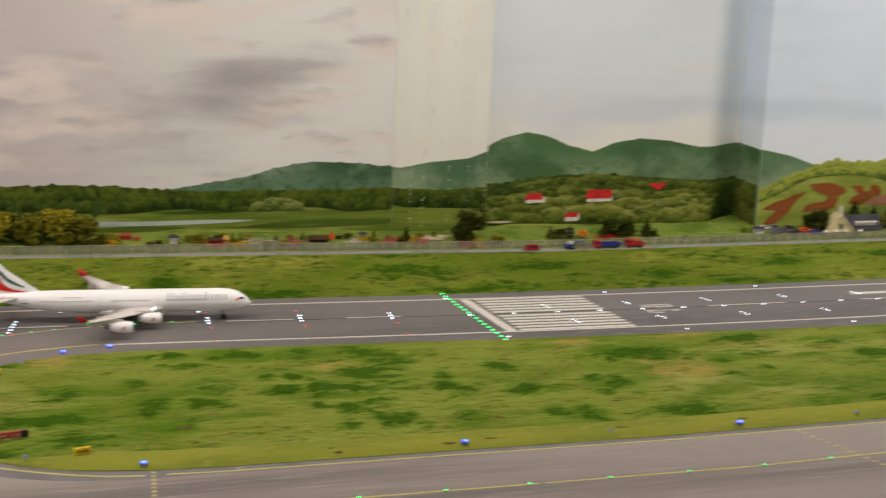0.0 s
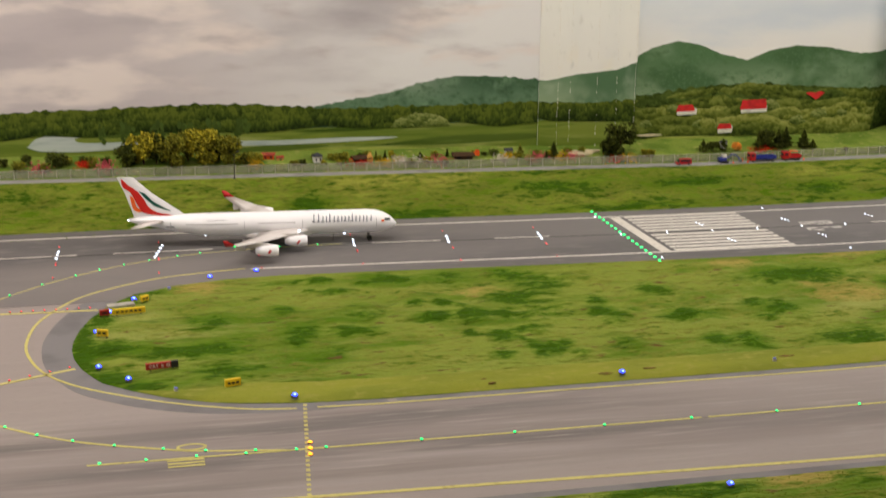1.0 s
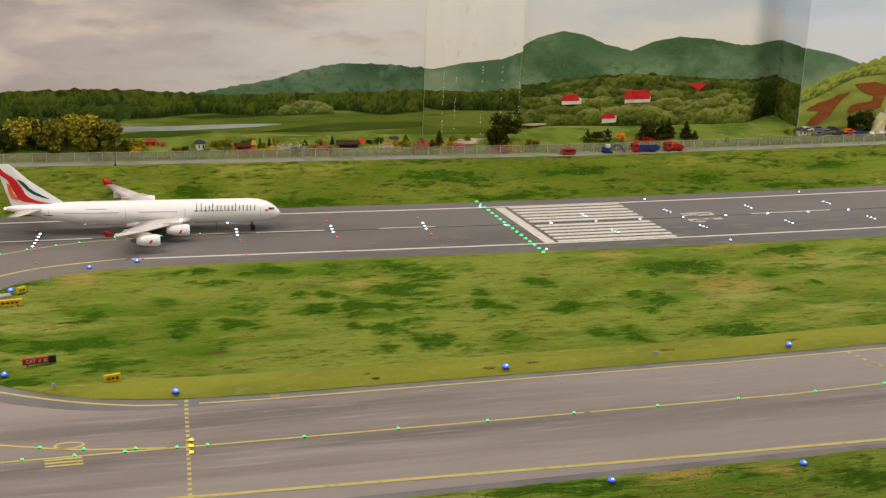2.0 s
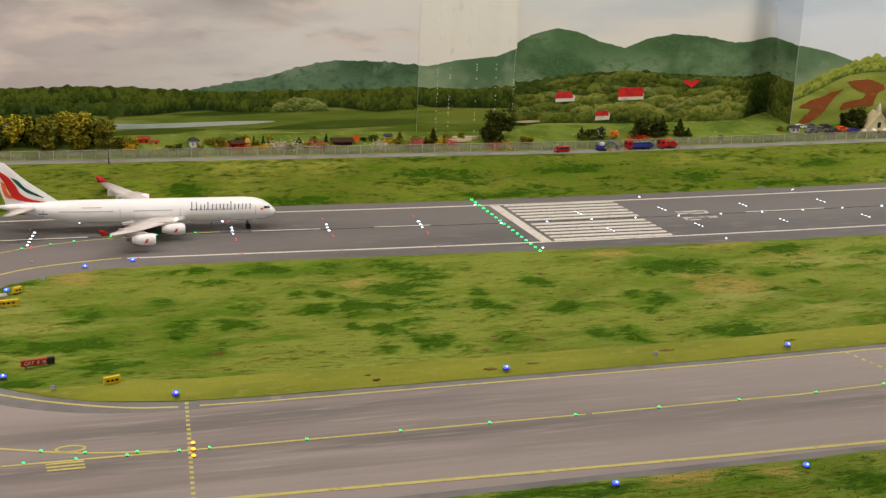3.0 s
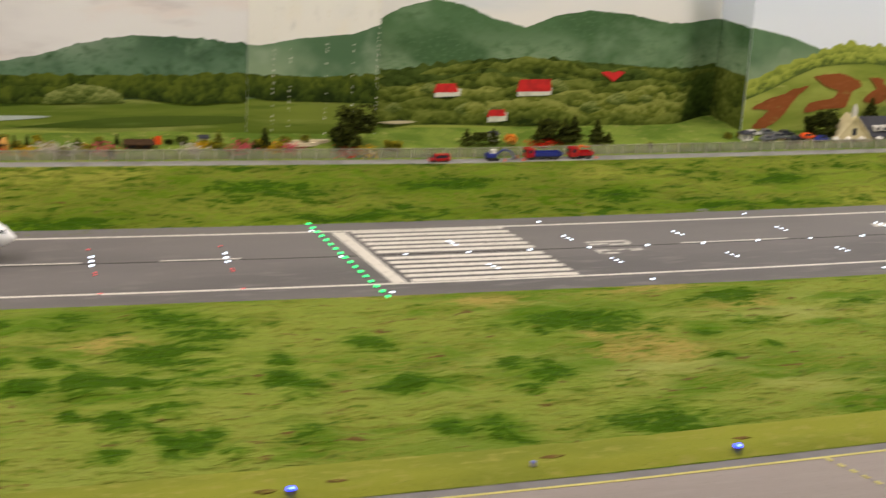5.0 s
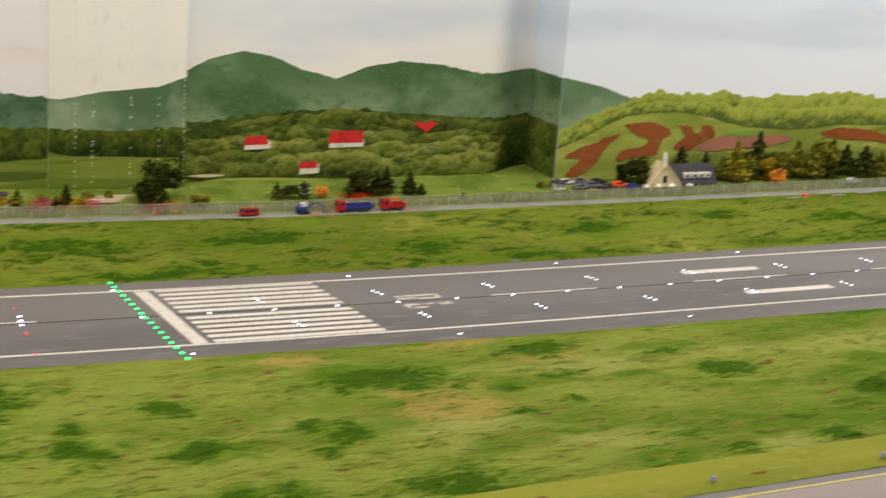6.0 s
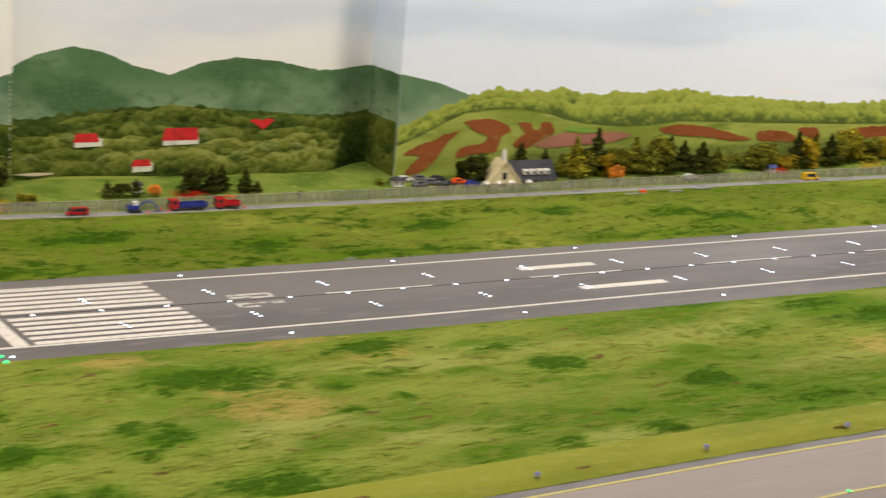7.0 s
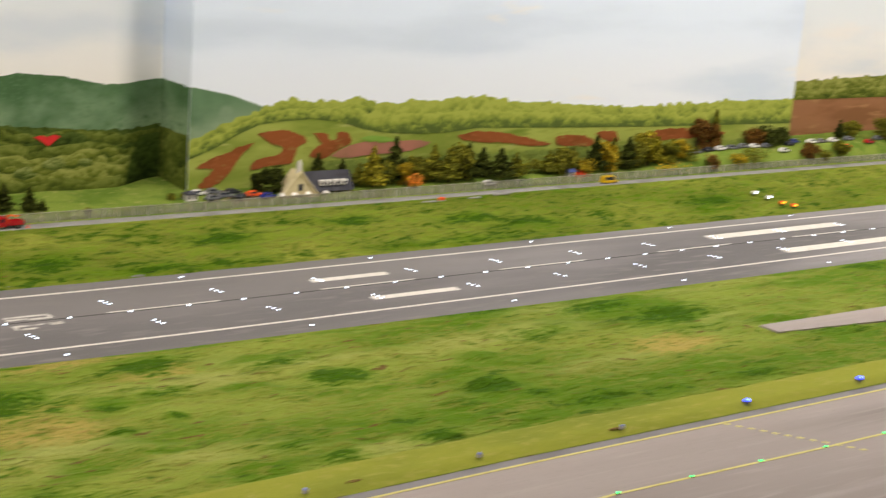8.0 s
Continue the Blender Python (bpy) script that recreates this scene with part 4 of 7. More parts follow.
# golf greens below the woods
patch("C", "painted_green", [(0.66, 0.075), (0.80, 0.092), (0.95, 0.10), (1.10, 0.10), (1.22, 0.098), (1.235, 0.06), (0.9, 0.05)], FIELD_LIGHT, 7)
patch("C", "painted_green", [(0.98, 0.088), (1.06, 0.093), (1.15, 0.090), (1.13, 0.078), (1.04, 0.078)], FIELD_DARK, 8)
patch("C", "painted_green", [(0.19, 0.10), (0.3, 0.115), (0.5, 0.11), (0.62, 0.10), (0.6, 0.06), (0.3, 0.05), (0.19, 0.06)], FIELD_LIGHT, 7)
patch("C", "painted_sand", [(0.19, 0.124), (0.25, 0.128), (0.30, 0.124), (0.25, 0.119)], SAND, 9, "pale painted sand bunker")


def painted_house(x0, x1, z0, z1, z2, lean):
    patch("C", "painted_house_wall", [(x0 + 0.004, z0), (x1 - 0.002, z0 + 0.002), (x1, z1 + 0.006), (x1 - lean, z1 + 0.012), (x0 + 0.004, z1)], HOUSEWHITE, 9, "white painted house wall", False)
    patch("C", "painted_house_roof", [(x0, z1 - 0.002), (x0 + 0.008, z2), (x1 - lean, z2 + 0.001), (x1 - 0.4 * lean, z1), (x1 - lean, z1 - 0.002)], ROOFRED, 10, "bright red painted roof", False)


painted_house(0.584, 0.688, 0.19, 0.205, 0.236, 0.006)
painted_house(0.346, 0.424, 0.19, 0.205, 0.226, 0.018)
painted_house(0.502, 0.562, 0.12, 0.138, 0.154, 0.010)
patch("C", "painted_balloon", [(0.83, 0.254), (0.852, 0.258), (0.868, 0.253), (0.885, 0.259), (0.906, 0.254), (0.89, 0.242), (0.872, 0.228), (0.852, 0.242)], ROOFRED, 10, "red painted heart shape above the woods", False)

# hills and ploughed fields on the pale panel
band("E", "painted_mountain", MOUNT_TOP, [(-9, 0.2), (9, 0.2)], MIST, 1, 0.002, x1=1.56)
band("E", "painted_meadow", [(x, z + 0.012) for x, z in HILL_BOT], None, FIELD_LIGHT, 2)
band("E", "painted_wood", HILL_TOP, HILL_BOT, WOOD_LIGHT, 3, 0.014, 22)
band("E", "painted_tree_row", [(x, z * 0.62 + interp(x, HILL_BOT) * 0.38 + 0.004 * nz(x, 3, 9)) for x, z in HILL_TOP], HILL_BOT, WOOD_LIGHT, 4, 0.014, 26)


patch("E", "painted_ploughed_field", [(1.446, 0.232), (1.403, 0.223), (1.346, 0.202), (1.295, 0.184), (1.267, 0.166), (1.316, 0.159), (1.291, 0.134), (1.273, 0.109), (1.318, 0.112), (1.356, 0.134), (1.381, 0.163), (1.405, 0.197)], SOIL, 6, "red-brown painted ploughed field", ragged=0.003)
patch("E", "painted_ploughed_field", [(1.455, 0.257), (1.501, 0.264), (1.549, 0.263), (1.592, 0.25), (1.616, 0.228), (1.588, 0.211), (1.58, 0.184), (1.566, 0.165), (1.508, 0.162), (1.441, 0.153), (1.446, 0.177), (1.486, 0.188), (1.526, 0.195), (1.539, 0.213), (1.504, 0.226), (1.476, 0.239)], SOIL, 6, "red-brown painted ploughed field", ragged=0.003)
patch("E", "painted_ploughed_field", [(1.64, 0.251), (1.682, 0.25), (1.698, 0.228), (1.719, 0.233), (1.725, 0.25), (1.757, 0.249), (1.772, 0.22), (1.736, 0.203), (1.701, 0.185), (1.674, 0.174), (1.631, 0.185), (1.65, 0.209), (1.668, 0.22)], SOIL, 6, "red-brown painted ploughed field", ragged=0.003)
patch("E", "painted_ploughed_field", [(1.7, 0.18), (1.745, 0.202), (1.81, 0.218), (1.89, 0.214), (1.98, 0.218), (2.06, 0.208), (2.0, 0.188), (1.88, 0.18), (1.76, 0.174)], SOIL_PINK, 6, "pale pinkish painted field", ragged=0.004)
patch("E", "painted_green", [(1.8, 0.23), (1.845, 0.237), (1.9, 0.23), (1.95, 0.216), (1.9, 0.216), (1.84, 0.22)], FIELD_BRIGHT, 6, "bright green painted strip of meadow")
patch("E", "painted_ploughed_field", [(2.165, 0.226), (2.236, 0.236), (2.32, 0.231), (2.41, 0.216), (2.485, 0.198), (2.545, 0.182), (2.45, 0.181), (2.36, 0.194), (2.275, 0.199), (2.19, 0.21)], SOIL, 6, "red-brown painted ploughed field", ragged=0.003)
patch("E", "painted_ploughed_field", [(2.565, 0.204), (2.61, 0.211), (2.685, 0.206), (2.735, 0.188), (2.725, 0.17), (2.645, 0.173), (2.58, 0.18)], SOIL, 6, "red-brown painted ploughed field", ragged=0.003)
patch("E", "painted_ploughed_field", [(2.735, 0.212), (2.78, 0.219), (2.83, 0.212), (2.845, 0.182), (2.79, 0.186)], SOIL, 6, "red-brown painted ploughed field", ragged=0.003)
patch("E", "painted_ploughed_field", [(2.95, 0.20), (3.05, 0.215), (3.22, 0.212), (3.36, 0.19), (3.2, 0.178), (3.02, 0.180)], SOIL, 6, "red-brown painted ploughed field", ragged=0.005)
leaves("E", "painted_hedges", 2600, lambda x, rng: (0.12 + 0.045 * rng.random(), 1.0) if 1.66 < x < 3.68 else None, 0.008, BLOB_OLIVE, 7, 13)
band("F", "painted_wood", [(3.70, 0.352), (3.95, 0.362), (4.3, 0.372), (6.6, 0.38)], [(3, 0.285), (7, 0.29)], WOOD_OLIVE, 2, 0.014, 16)
band("F", "painted_tree_row", [(3.70, 0.318), (4.0, 0.325), (4.4, 0.33), (6.6, 0.33)], [(3, 0.283), (7, 0.288)], WOOD_OLIVE, 3, 0.012, 14)
band("F", "painted_brown_field", [(3, 0.290), (3.9, 0.285), (4.3, 0.295), (7, 0.295)], None, SOIL_BROWN, 1, label="brown painted field")
# chipped joints on the pillar
for sx_ in (-0.103, -0.060, 0.035, 0.105, 0.170):
    rng = random.Random(int(sx_ * 1000))
    bm = bmesh.new()
    z = 0.09
    while z < 0.75:
        h = rng.uniform(0.002, 0.008)
        if rng.random() < (0.85 if sx_ in (-0.103, 0.170) else 0.55):
            w_ = rng.uniform(0.0010, 0.0028)
            xx = sx_ + rng.uniform(-0.0012, 0.0012)
            box(bm, xx - w_ / 2, xx + w_ / 2, PY_B - 0.0042, PY_B - 0.0036, z, z + h)
        z += h + rng.uniform(0.003, 0.012)
    o = part("chipped_joint", bm, CHIP, walls["B"][0], "flaking pale joint")
    tagged(o, kind="stuff")


def side_paint(key, x, y0, y1, bands):
    """Paint on the return face of a boxed panel, at x, between two depths."""
    wall = walls[key][0]
    for k, (z0, z1, mat_) in enumerate(bands):
        bm = bmesh.new()
        foot = bm.verts.layers.float.new("up")
        n = 8
        rows = [[bm.verts.new((x - 0.0012 * (k + 1), y0 + (y1 - y0) * i / n, z)) for z in (z0, z1 + 0.004 * nz(i, k, 1.7))] for i in range(n + 1)]
        for p, q in zip(rows, rows[1:]):
            bm.faces.new((p[0], q[0], q[1], p[1]))
        for v in bm.verts:
            v[foot] = 0.55
        part("painted_return", bm, mat_, wall)


side_paint("E", 1.240, 0.701, 0.874, [(0.05, 0.392, MOUNT), (0.05, 0.258, WOOD_MID), (0.05, 0.10, FIELD)])

# ---- the airliner, nose along +x, standing on the runway ----
K = 0.774 / 63.7  # model metres for one real metre
PLANE = thing("airliner", pose(-0.785, 0.100, Z1, 0, 0, -5.0), "white four-engined model airliner with red and green tail stripes on runway", "airliner")
ST = [(0, 0.12, 0.12, 4.1), (0.35, 0.62, 0.6, 4.16), (0.9, 1.12, 1.1, 4.26), (1.8, 1.66, 1.7, 4.46), (3.2, 2.25, 2.3, 4.68), (5.2, 2.68, 2.7, 4.84), (7.6, 2.82, 2.82, 4.9), (12, 2.82, 2.82, 4.9), (20, 2.82, 2.82, 4.9), (30, 2.82, 2.82, 4.9), (40, 2.82, 2.82, 4.9), (46, 2.7, 2.62, 5.08), (52, 2.2, 2.08, 5.5), (57, 1.45, 1.4, 5.98), (61, 0.78, 0.8, 6.3), (63.2, 0.32, 0.36, 6.45)]


def ring(x, ry, rz, zc, n=24):
    return [(-x * K, ry * K * math.cos(2 * math.pi * i / n), (zc + rz * math.sin(2 * math.pi * i / n)) * K) for i in range(n)]


body = part("fuselage", loft(bmesh.new(), [ring(*s) for s in ST]), PLANEWHITE, PLANE, smooth=True)
bm = bmesh.new()
loft(bm, [[(-x * K, y * s * K, (z + dz * s) * K) for y, dz in ((-2.6, 0.5), (-2.1, -0.7), (0, -1.0), (2.1, -0.7), (2.6, 0.5), (0, 1.2))] for x, z, s in ((18.5, 2.9, 0.35), (21, 2.75, 0.85), (24, 2.7, 1.0), (32, 2.7, 1.0), (35.5, 2.8, 0.8), (38.5, 3.0, 0.3))])
part("belly_fairing", bm, PLANEWHITE, PLANE, smooth=True)


def skin_y(x, z, side=-1):
    xs_ = [s[0] for s in ST]
    ry, rz, zc = (float(np.interp(x, xs_, [s[k] for s in ST])) for k in (1, 2, 3))
    return side * (ry * math.sqrt(max(0.0, 1 - ((z - zc) / rz) ** 2)) + 0.05)


def decal(name, x0, x1, z0, z1, mat_, side=-1, lean=0.0, label="", steps=3, parent=None):
    """A bar of paint that follows the hull's curve."""
    bm = bmesh.new()
    rows = []
    for i in range(steps + 1):
        z = z0 + (z1 - z0) * i / steps
        dx = lean * i / steps
        rows.append([bm.verts.new((-(x + dx) * K, skin_y(x + dx, z, side) * K, z * K)) for x in (x0, x1)])
    for p, q in zip(rows, rows[1:]):
        bm.faces.new((p[0], p[1], q[1], q[0]))
    return part(name, bm, mat_, parent or body, label)


for side in (-1, 1):
    for a, b in ((10.6, 20.5), (24.5, 33.5), (38.0, 50.0)):
        bm = bmesh.new()
        x = a
        while x < b:
            rows = [[bm.verts.new((-xx * K, skin_y(xx, z, side) * K, z * K)) for xx in (x, x + 0.26)] for z in (5.5, 5.8)]
            bm.faces.new((rows[0][0], rows[0][1], rows[1][1], rows[1][0]))
            x += 0.53
        tagged(part("window_row", bm, WINDOWGREY, body, "row of small grey cabin windows"), kind="stuff")
    # the airline's lettering as plain bars
    for x0, tall in ((20.0, 1), (18.9, 1), (17.9, 0), (17.05, 0), (16.25, 1), (15.2, 0), (14.3, 0), (13.4, 0), (12.6, 0), (11.7, 0), (10.9, 1), (10.0, 0), (9.1, 0), (8.2, 0), (7.4, 0), (6.4, 0)):
        decal("lettering_bar", x0 - 0.11, x0 + 0.11, 5.5, 7.2 if tall else 6.75, LIVGREY, side, -0.12, "slate grey bar of the airline's lettering")
    decal("flag", 3.15, 3.85, 5.15, 5.65, LIVORANGE, side, 0, "small orange and red flag", 2)
    decal("registration", 52.6, 54.6, 4.95, 5.2, LIVGREY, side, 0, "tiny dark registration bar", 1)
    decal("web_bar", 40.5, 45, 6.42, 6.54, WINDOWGREY, side, 0, "thin grey bar of small lettering", 1)
    for dx in (0, 0.62, 1.2):
        decal("cockpit_window", 1.55 + dx * 0.8, 2.0 + dx * 0.8, 5.25 + 0.1 * dx, 5.75 + 0.12 * dx, GLASSDARK, side, 0.1, "dark cockpit window", 2)
    for dx in (5.0, 22.6, 36.3, 53.5):
        decal("door", dx, dx + 0.08, 4.2, 6.2, WINDOWGREY, side, 0, "thin grey door outline", 3)

FOIL = [(0, 0), (0.08, 0.42), (0.3, 0.55), (0.62, 0.36), (1, 0.02), (0.62, -0.3), (0.3, -0.42), (0.08, -0.3)]


def section(y, le, chord, z, t):
    return [(-(le + u * chord) * K, y * K, (z + v * t) * K) for u, v in FOIL]


for side in (-1, 1):
    wing = part("wing", loft(bmesh.new(), [section(side * y, le, c, z, t) for y, le, c, z, t in ((1.8, 20.2, 12.5, 3.5, 1.3), (5.2, 23.0, 10.2, 3.75, 1.0), (8.6, 26.4, 7.8, 4.05, 0.7), (16.0, 32.4, 5.2, 4.9, 0.45), (21.8, 38.2, 2.7, 5.7, 0.3))]), WINGGREY, PLANE, smooth=True)
    part("winglet", loft(bmesh.new(), [[(-(le + u * c) * K, side * (y + v * 0.16) * K, z * K) for u, v in FOIL] for y, le, c, z in ((21.8, 38.3, 2.6, 5.7), (22.2, 39.4, 1.8, 6.5), (22.5, 40.5, 1.0, 7.3))]), LIVDARKRED, wing, "red winglet", True)
    for y0, x0 in ((7.0, 33.6), (13.5, 34.6), (17.6, 36.4)):
        bm = bmesh.new()
        box(bm, -(x0 + 2.4) * K, -x0 * K, (side * y0 - 0.18) * K, (side * y0 + 0.18) * K, 3.55 * K, 4.2 * K + (y0 - 7) * 0.09 * K, 0.0012)
        part("flap_fairing", bm, WINGGREY, wing)
    for y, x0, zc in ((8.2, 21.9, 2.75), (16.4, 28.9, 3.0)):
        bm = bmesh.new()
        prof = [(0.0, 1.05), (0.12, 1.2), (0.7, 1.34), (2.0, 1.38), (3.6, 1.2), (5.0, 0.86), (5.3, 0.66)]
        loft(bm, [[(-(x0 + px_) * K, (side * y + r * math.cos(2 * math.pi * i / 18)) * K, (zc + r * math.sin(2 * math.pi * i / 18)) * K) for i in range(18)] for px_, r in prof], cap=False)
        eng = part("engine", bm, PLANEWHITE, PLANE, "white engine nacelle with a small red mark", True)
        bm = bmesh.new()
        cyl(bm, (-(x0 + 0.35) * K, side * y * K, zc * K), (-(x0 + 0.5) * K, side * y * K, zc * K), 1.08 * K, seg=18)
        cyl(bm, (-(x0 + 0.02) * K, side * y * K, zc * K), (-(x0 + 0.36) * K, side * y * K, zc * K), 0.05 * K, 0.35 * K, seg=10)
        part("fan", bm, DARKMETAL, eng, "dark fan with a pointed hub")
        bm = bmesh.new()
        cyl(bm, (-(x0 + 4.6) * K, side * y * K, zc * K), (-(x0 + 6.4) * K, side * y * K, zc * K), 0.72 * K, 0.28 * K, seg=14)
        part("exhaust_cone", bm, METAL, eng, "grey metal exhaust cone")
        bm = bmesh.new()
        prism(bm, [(-(x0 + 1.2) * K, (zc + 1.3) * K), (-(x0 + 5.0) * K, (zc + 0.8) * K), (-(x0 + 8.4) * K, (zc + 1.2) * K), (-(x0 + 6.0) * K, (zc + 1.75) * K), (-(x0 + 2.6) * K, (zc + 1.8) * K)], (side * y - 0.2) * K, (side * y + 0.2) * K, "xz")
        part("pylon", bm, WINGGREY, eng)
        for s2 in (-1, 1):
            bm = bmesh.new()
            rows = [[bm.verts.new((-(x0 + 1.6 + a) * K, (side * y + s2 * 1.41 * math.cos(b)) * K, (zc + 1.41 * math.sin(b)) * K)) for a in (0.0 + o_, 0.55 + o_)] for b, o_ in ((-0.3, 0.5), (0.0, 0.2), (0.32, 0.0))]
            for p, q in zip(rows, rows[1:]):
                bm.faces.new((p[0], p[1], q[1], q[0]))
            part("red_mark", bm, LIVRED, eng, "small red bird-like mark")
    part("tailplane", loft(bmesh.new(), [section(side * y, le, c, z, t) for y, le, c, z, t in ((0.9, 54.6, 5.4, 6.3, 0.55), (9.7, 60.2, 2.2, 7.1, 0.2))]), WINGGREY, PLANE, smooth=True)

bm = bmesh.new()
loft(bm, [[(x, s, z) for x, z, s in ((-0.606, 0.090, 0), (-0.64, 0.092, w_), (-0.70, 0.090, w_), (-0.752, 0.086, 0.0008), (-0.70, 0.090, -w_), (-0.64, 0.092, -w_))] for w_ in (0.0034,)] +
     [[(-0.700, 0, 0.157), (-0.715, 0.0026, 0.157), (-0.745, 0.0026, 0.157), (-0.776, 0.0006, 0.157), (-0.745, -0.0026, 0.157), (-0.715, -0.0026, 0.157)]] +
     [[(-0.752, 0, 0.2045), (-0.760, 0.0014, 0.205), (-0.775, 0.0014, 0.205), (-0.797, 0.0004, 0.205), (-0.775, -0.0014, 0.205), (-0.760, -0.0014, 0.205)]])
fin = part("tail_fin", bm, PLANEWHITE, PLANE, smooth=False)
STRIPES = {
    "red_stripe": (LIVRED, "broad wavy red tail stripe", [(-0.783, 0.200), (-0.766, 0.182), (-0.742, 0.165), (-0.722, 0.138), (-0.710, 0.116), (-0.682, 0.100), (-0.632, 0.089), (-0.690, 0.093), (-0.727, 0.102), (-0.742, 0.124), (-0.760, 0.160), (-0.780, 0.176), (-0.785, 0.196)]),
    "green_stripe": (LIVGREEN, "dark green leaf-shaped tail stripe", [(-0.737, 0.164), (-0.716, 0.153), (-0.695, 0.131), (-0.648, 0.104), (-0.690, 0.118), (-0.712, 0.135), (-0.728, 0.153)]),
    "orange_stripe": (LIVORANGE, "orange tail stripe", [(-0.763, 0.152), (-0.752, 0.144), (-0.745, 0.120), (-0.728, 0.104), (-0.748, 0.106), (-0.757, 0.122)]),
}
for name_, (mat_, lab, pts) in STRIPES.items():
    for side in (-1, 1):
        bm = bmesh.new()
        sm = [(p.x, p.y) for p in smooth_line(pts + [pts[0]], 5)[:-1]]
        vs = [bm.verts.new((x, side * (0.0016 + 0.0030 * min(1.0, max(0.0, (0.205 - z) / 0.115))), z)) for x, z in sm]
        bmesh.ops.triangle_fill(bm, edges=[bm.edges.new((vs[i], vs[(i + 1) % len(vs)])) for i in range(len(vs))], use_beauty=True)
        part(name_, bm, mat_, fin, lab)


def wheel(bm, x, y, r):
    cyl(bm, (x, y - 0.35 * K, r), (x, y + 0.35 * K, r), r, seg=14)


gear = part("nose_gear", cyl(bmesh.new(), (-6.6 * K, 0, 0.6 * K), (-6.9 * K, 0, 3.0 * K), 0.28 * K, seg=8), METAL, PLANE)
for dy in (-0.42, 0.42):
    bm = bmesh.new()
    wheel(bm, -6.55 * K, dy * K, 0.62 * K)
    part("wheel", bm, RUBBER, gear, "black rubber nose wheel")
for gy in (-5.3, 5.3, 0):
    gear = part("main_gear", cyl(bmesh.new(), (-31.5 * K, gy * K, 0.7 * K), (-31.2 * K, gy * 0.92 * K, 3.6 * K), 0.32 * K, seg=8), METAL, PLANE)
    for dx in (-0.95, 0.95) if gy else (0.0,):
        for dy in (-0.7, 0.7):
            bm = bmesh.new()
            wheel(bm, (-31.5 + dx) * K, (gy + dy) * K, 0.68 * K)
            part("wheel", bm, RUBBER, gear, "black rubber main wheel")
bm = bmesh.new()
cyl(bm, (-15.2 * K, 0, 0.02 * K), (-15.2 * K, 0, 2.2 * K), 0.09 * K, seg=6)
part("guide_pin", bm, METAL, PLANE, "thin metal guide pin below the hull")
for nm, mat_, p, r in (("belly_light", LEDWHITE, (-12.6, -0.6, 2.05), 0.30), ("belly_light", LEDWHITE, (-45.5, -0.5, 2.45), 0.22), ("wing_light", LEDWHITE, (-23.6, -5.6, 4.4), 0.30), ("navigation_light", LEDGREEN, (-38.9, -21.8, 5.8), 0.30), ("tail_light", LEDWHITE, (-63.3, 0, 6.45), 0.26)):
    bm = bmesh.new()
    bmesh.ops.create_icosphere(bm, subdivisions=1, radius=r * K, matrix=Matrix.Translation([c * K for c in p]))
    part(nm, bm, mat_, PLANE, "glowing signal light", True)

# ---- lights set into the airfield ----


PALEMETAL = material("pale_lamp_metal", lin(170, 168, 164), 0.5)


def fixture(name, mat_, r, label, group, m, tall=0.0, collar=None, core=None):
    bm = bmesh.new()
    cyl(bm, (0, 0, -0.001), (0, 0, 0.0012 + tall), r * 1.15, r * 1.02, seg=10)
    o = new(name, finish(bm, name, collar or DARKMETAL))
    o.matrix_basis = m
    tagged(o, label, "airfield light", group)
    bm = bmesh.new()
    bmesh.ops.create_uvsphere(bm, u_segments=10, v_segments=6, radius=r, matrix=Matrix.LocRotScale((0, 0, 0.0010 + tall), None, (1, 1, 0.75)))
    part("lens", bm, mat_, o, smooth=True)
    # added glowing ball on the viewer's side imitates the glare's bright centre
    if core:
        bm = bmesh.new()
        bmesh.ops.create_uvsphere(bm, u_segments=8, v_segments=5, radius=r * 0.38, matrix=Matrix.Translation((0, -r * 0.5, 0.0010 + tall + r * 0.42)))
        part("bulb", bm, core, o, "added pale blue spot imitating the glow's overbright centre", True)
    return o


def row(name, mat_, r, label, group, places, tall=0.0, collar=None, core=None):
    first = None
    for x, y, z in places:
        if first is None:
            first = fixture(name, mat_, r, label, group, pose(x, y, z), tall, collar, core)
        else:
            copy_thing(first, pose(x, y, z))


ZR = Z1 + 0.0005
row("threshold_light", LEDGREEN, 0.0049, "small glowing green light across the runway threshold", "threshold lights", [(-0.122 + 0.0015 * i, 0.278 - 0.0332 * i, ZR) for i in range(17)])
row("centre_light", LEDWHITE, 0.0035, "small glowing white light on the runway's centre line", "centre line lights", [(-0.116 + 0.1442 * i, rw(-0.116 + 0.1442 * i) - 0.003, ZR) for i in range(31)])
row("touchdown_light", LEDWHITE, 0.0028, "small glowing white light in a row of three", "touchdown lights", [(0.159 + 0.2838 * k - 0.004 * j, 0.084 + 0.0150 * j, ZR) for k in range(14) for j in (-1, 0, 1)] + [(0.189 + 0.2915 * k - 0.004 * j, 0.0150 * j - 0.096, ZR) for k in range(14) for j in (-1, 0, 1)])
row("edge_light", LEDWHITE, 0.0034, "small glowing white light at the runway edge", "runway edge lights", [(-0.080 + 0.579 * i, -0.228 - 0.008 * i, ZR) for i in range(9)] + [(-0.130 + 0.5585 * i, 0.222 + 0.003 * max(0, i - 2), ZR) for i in range(9)])
appr = (-1.753, -1.473, -1.195, -0.915, -0.638, -0.360)
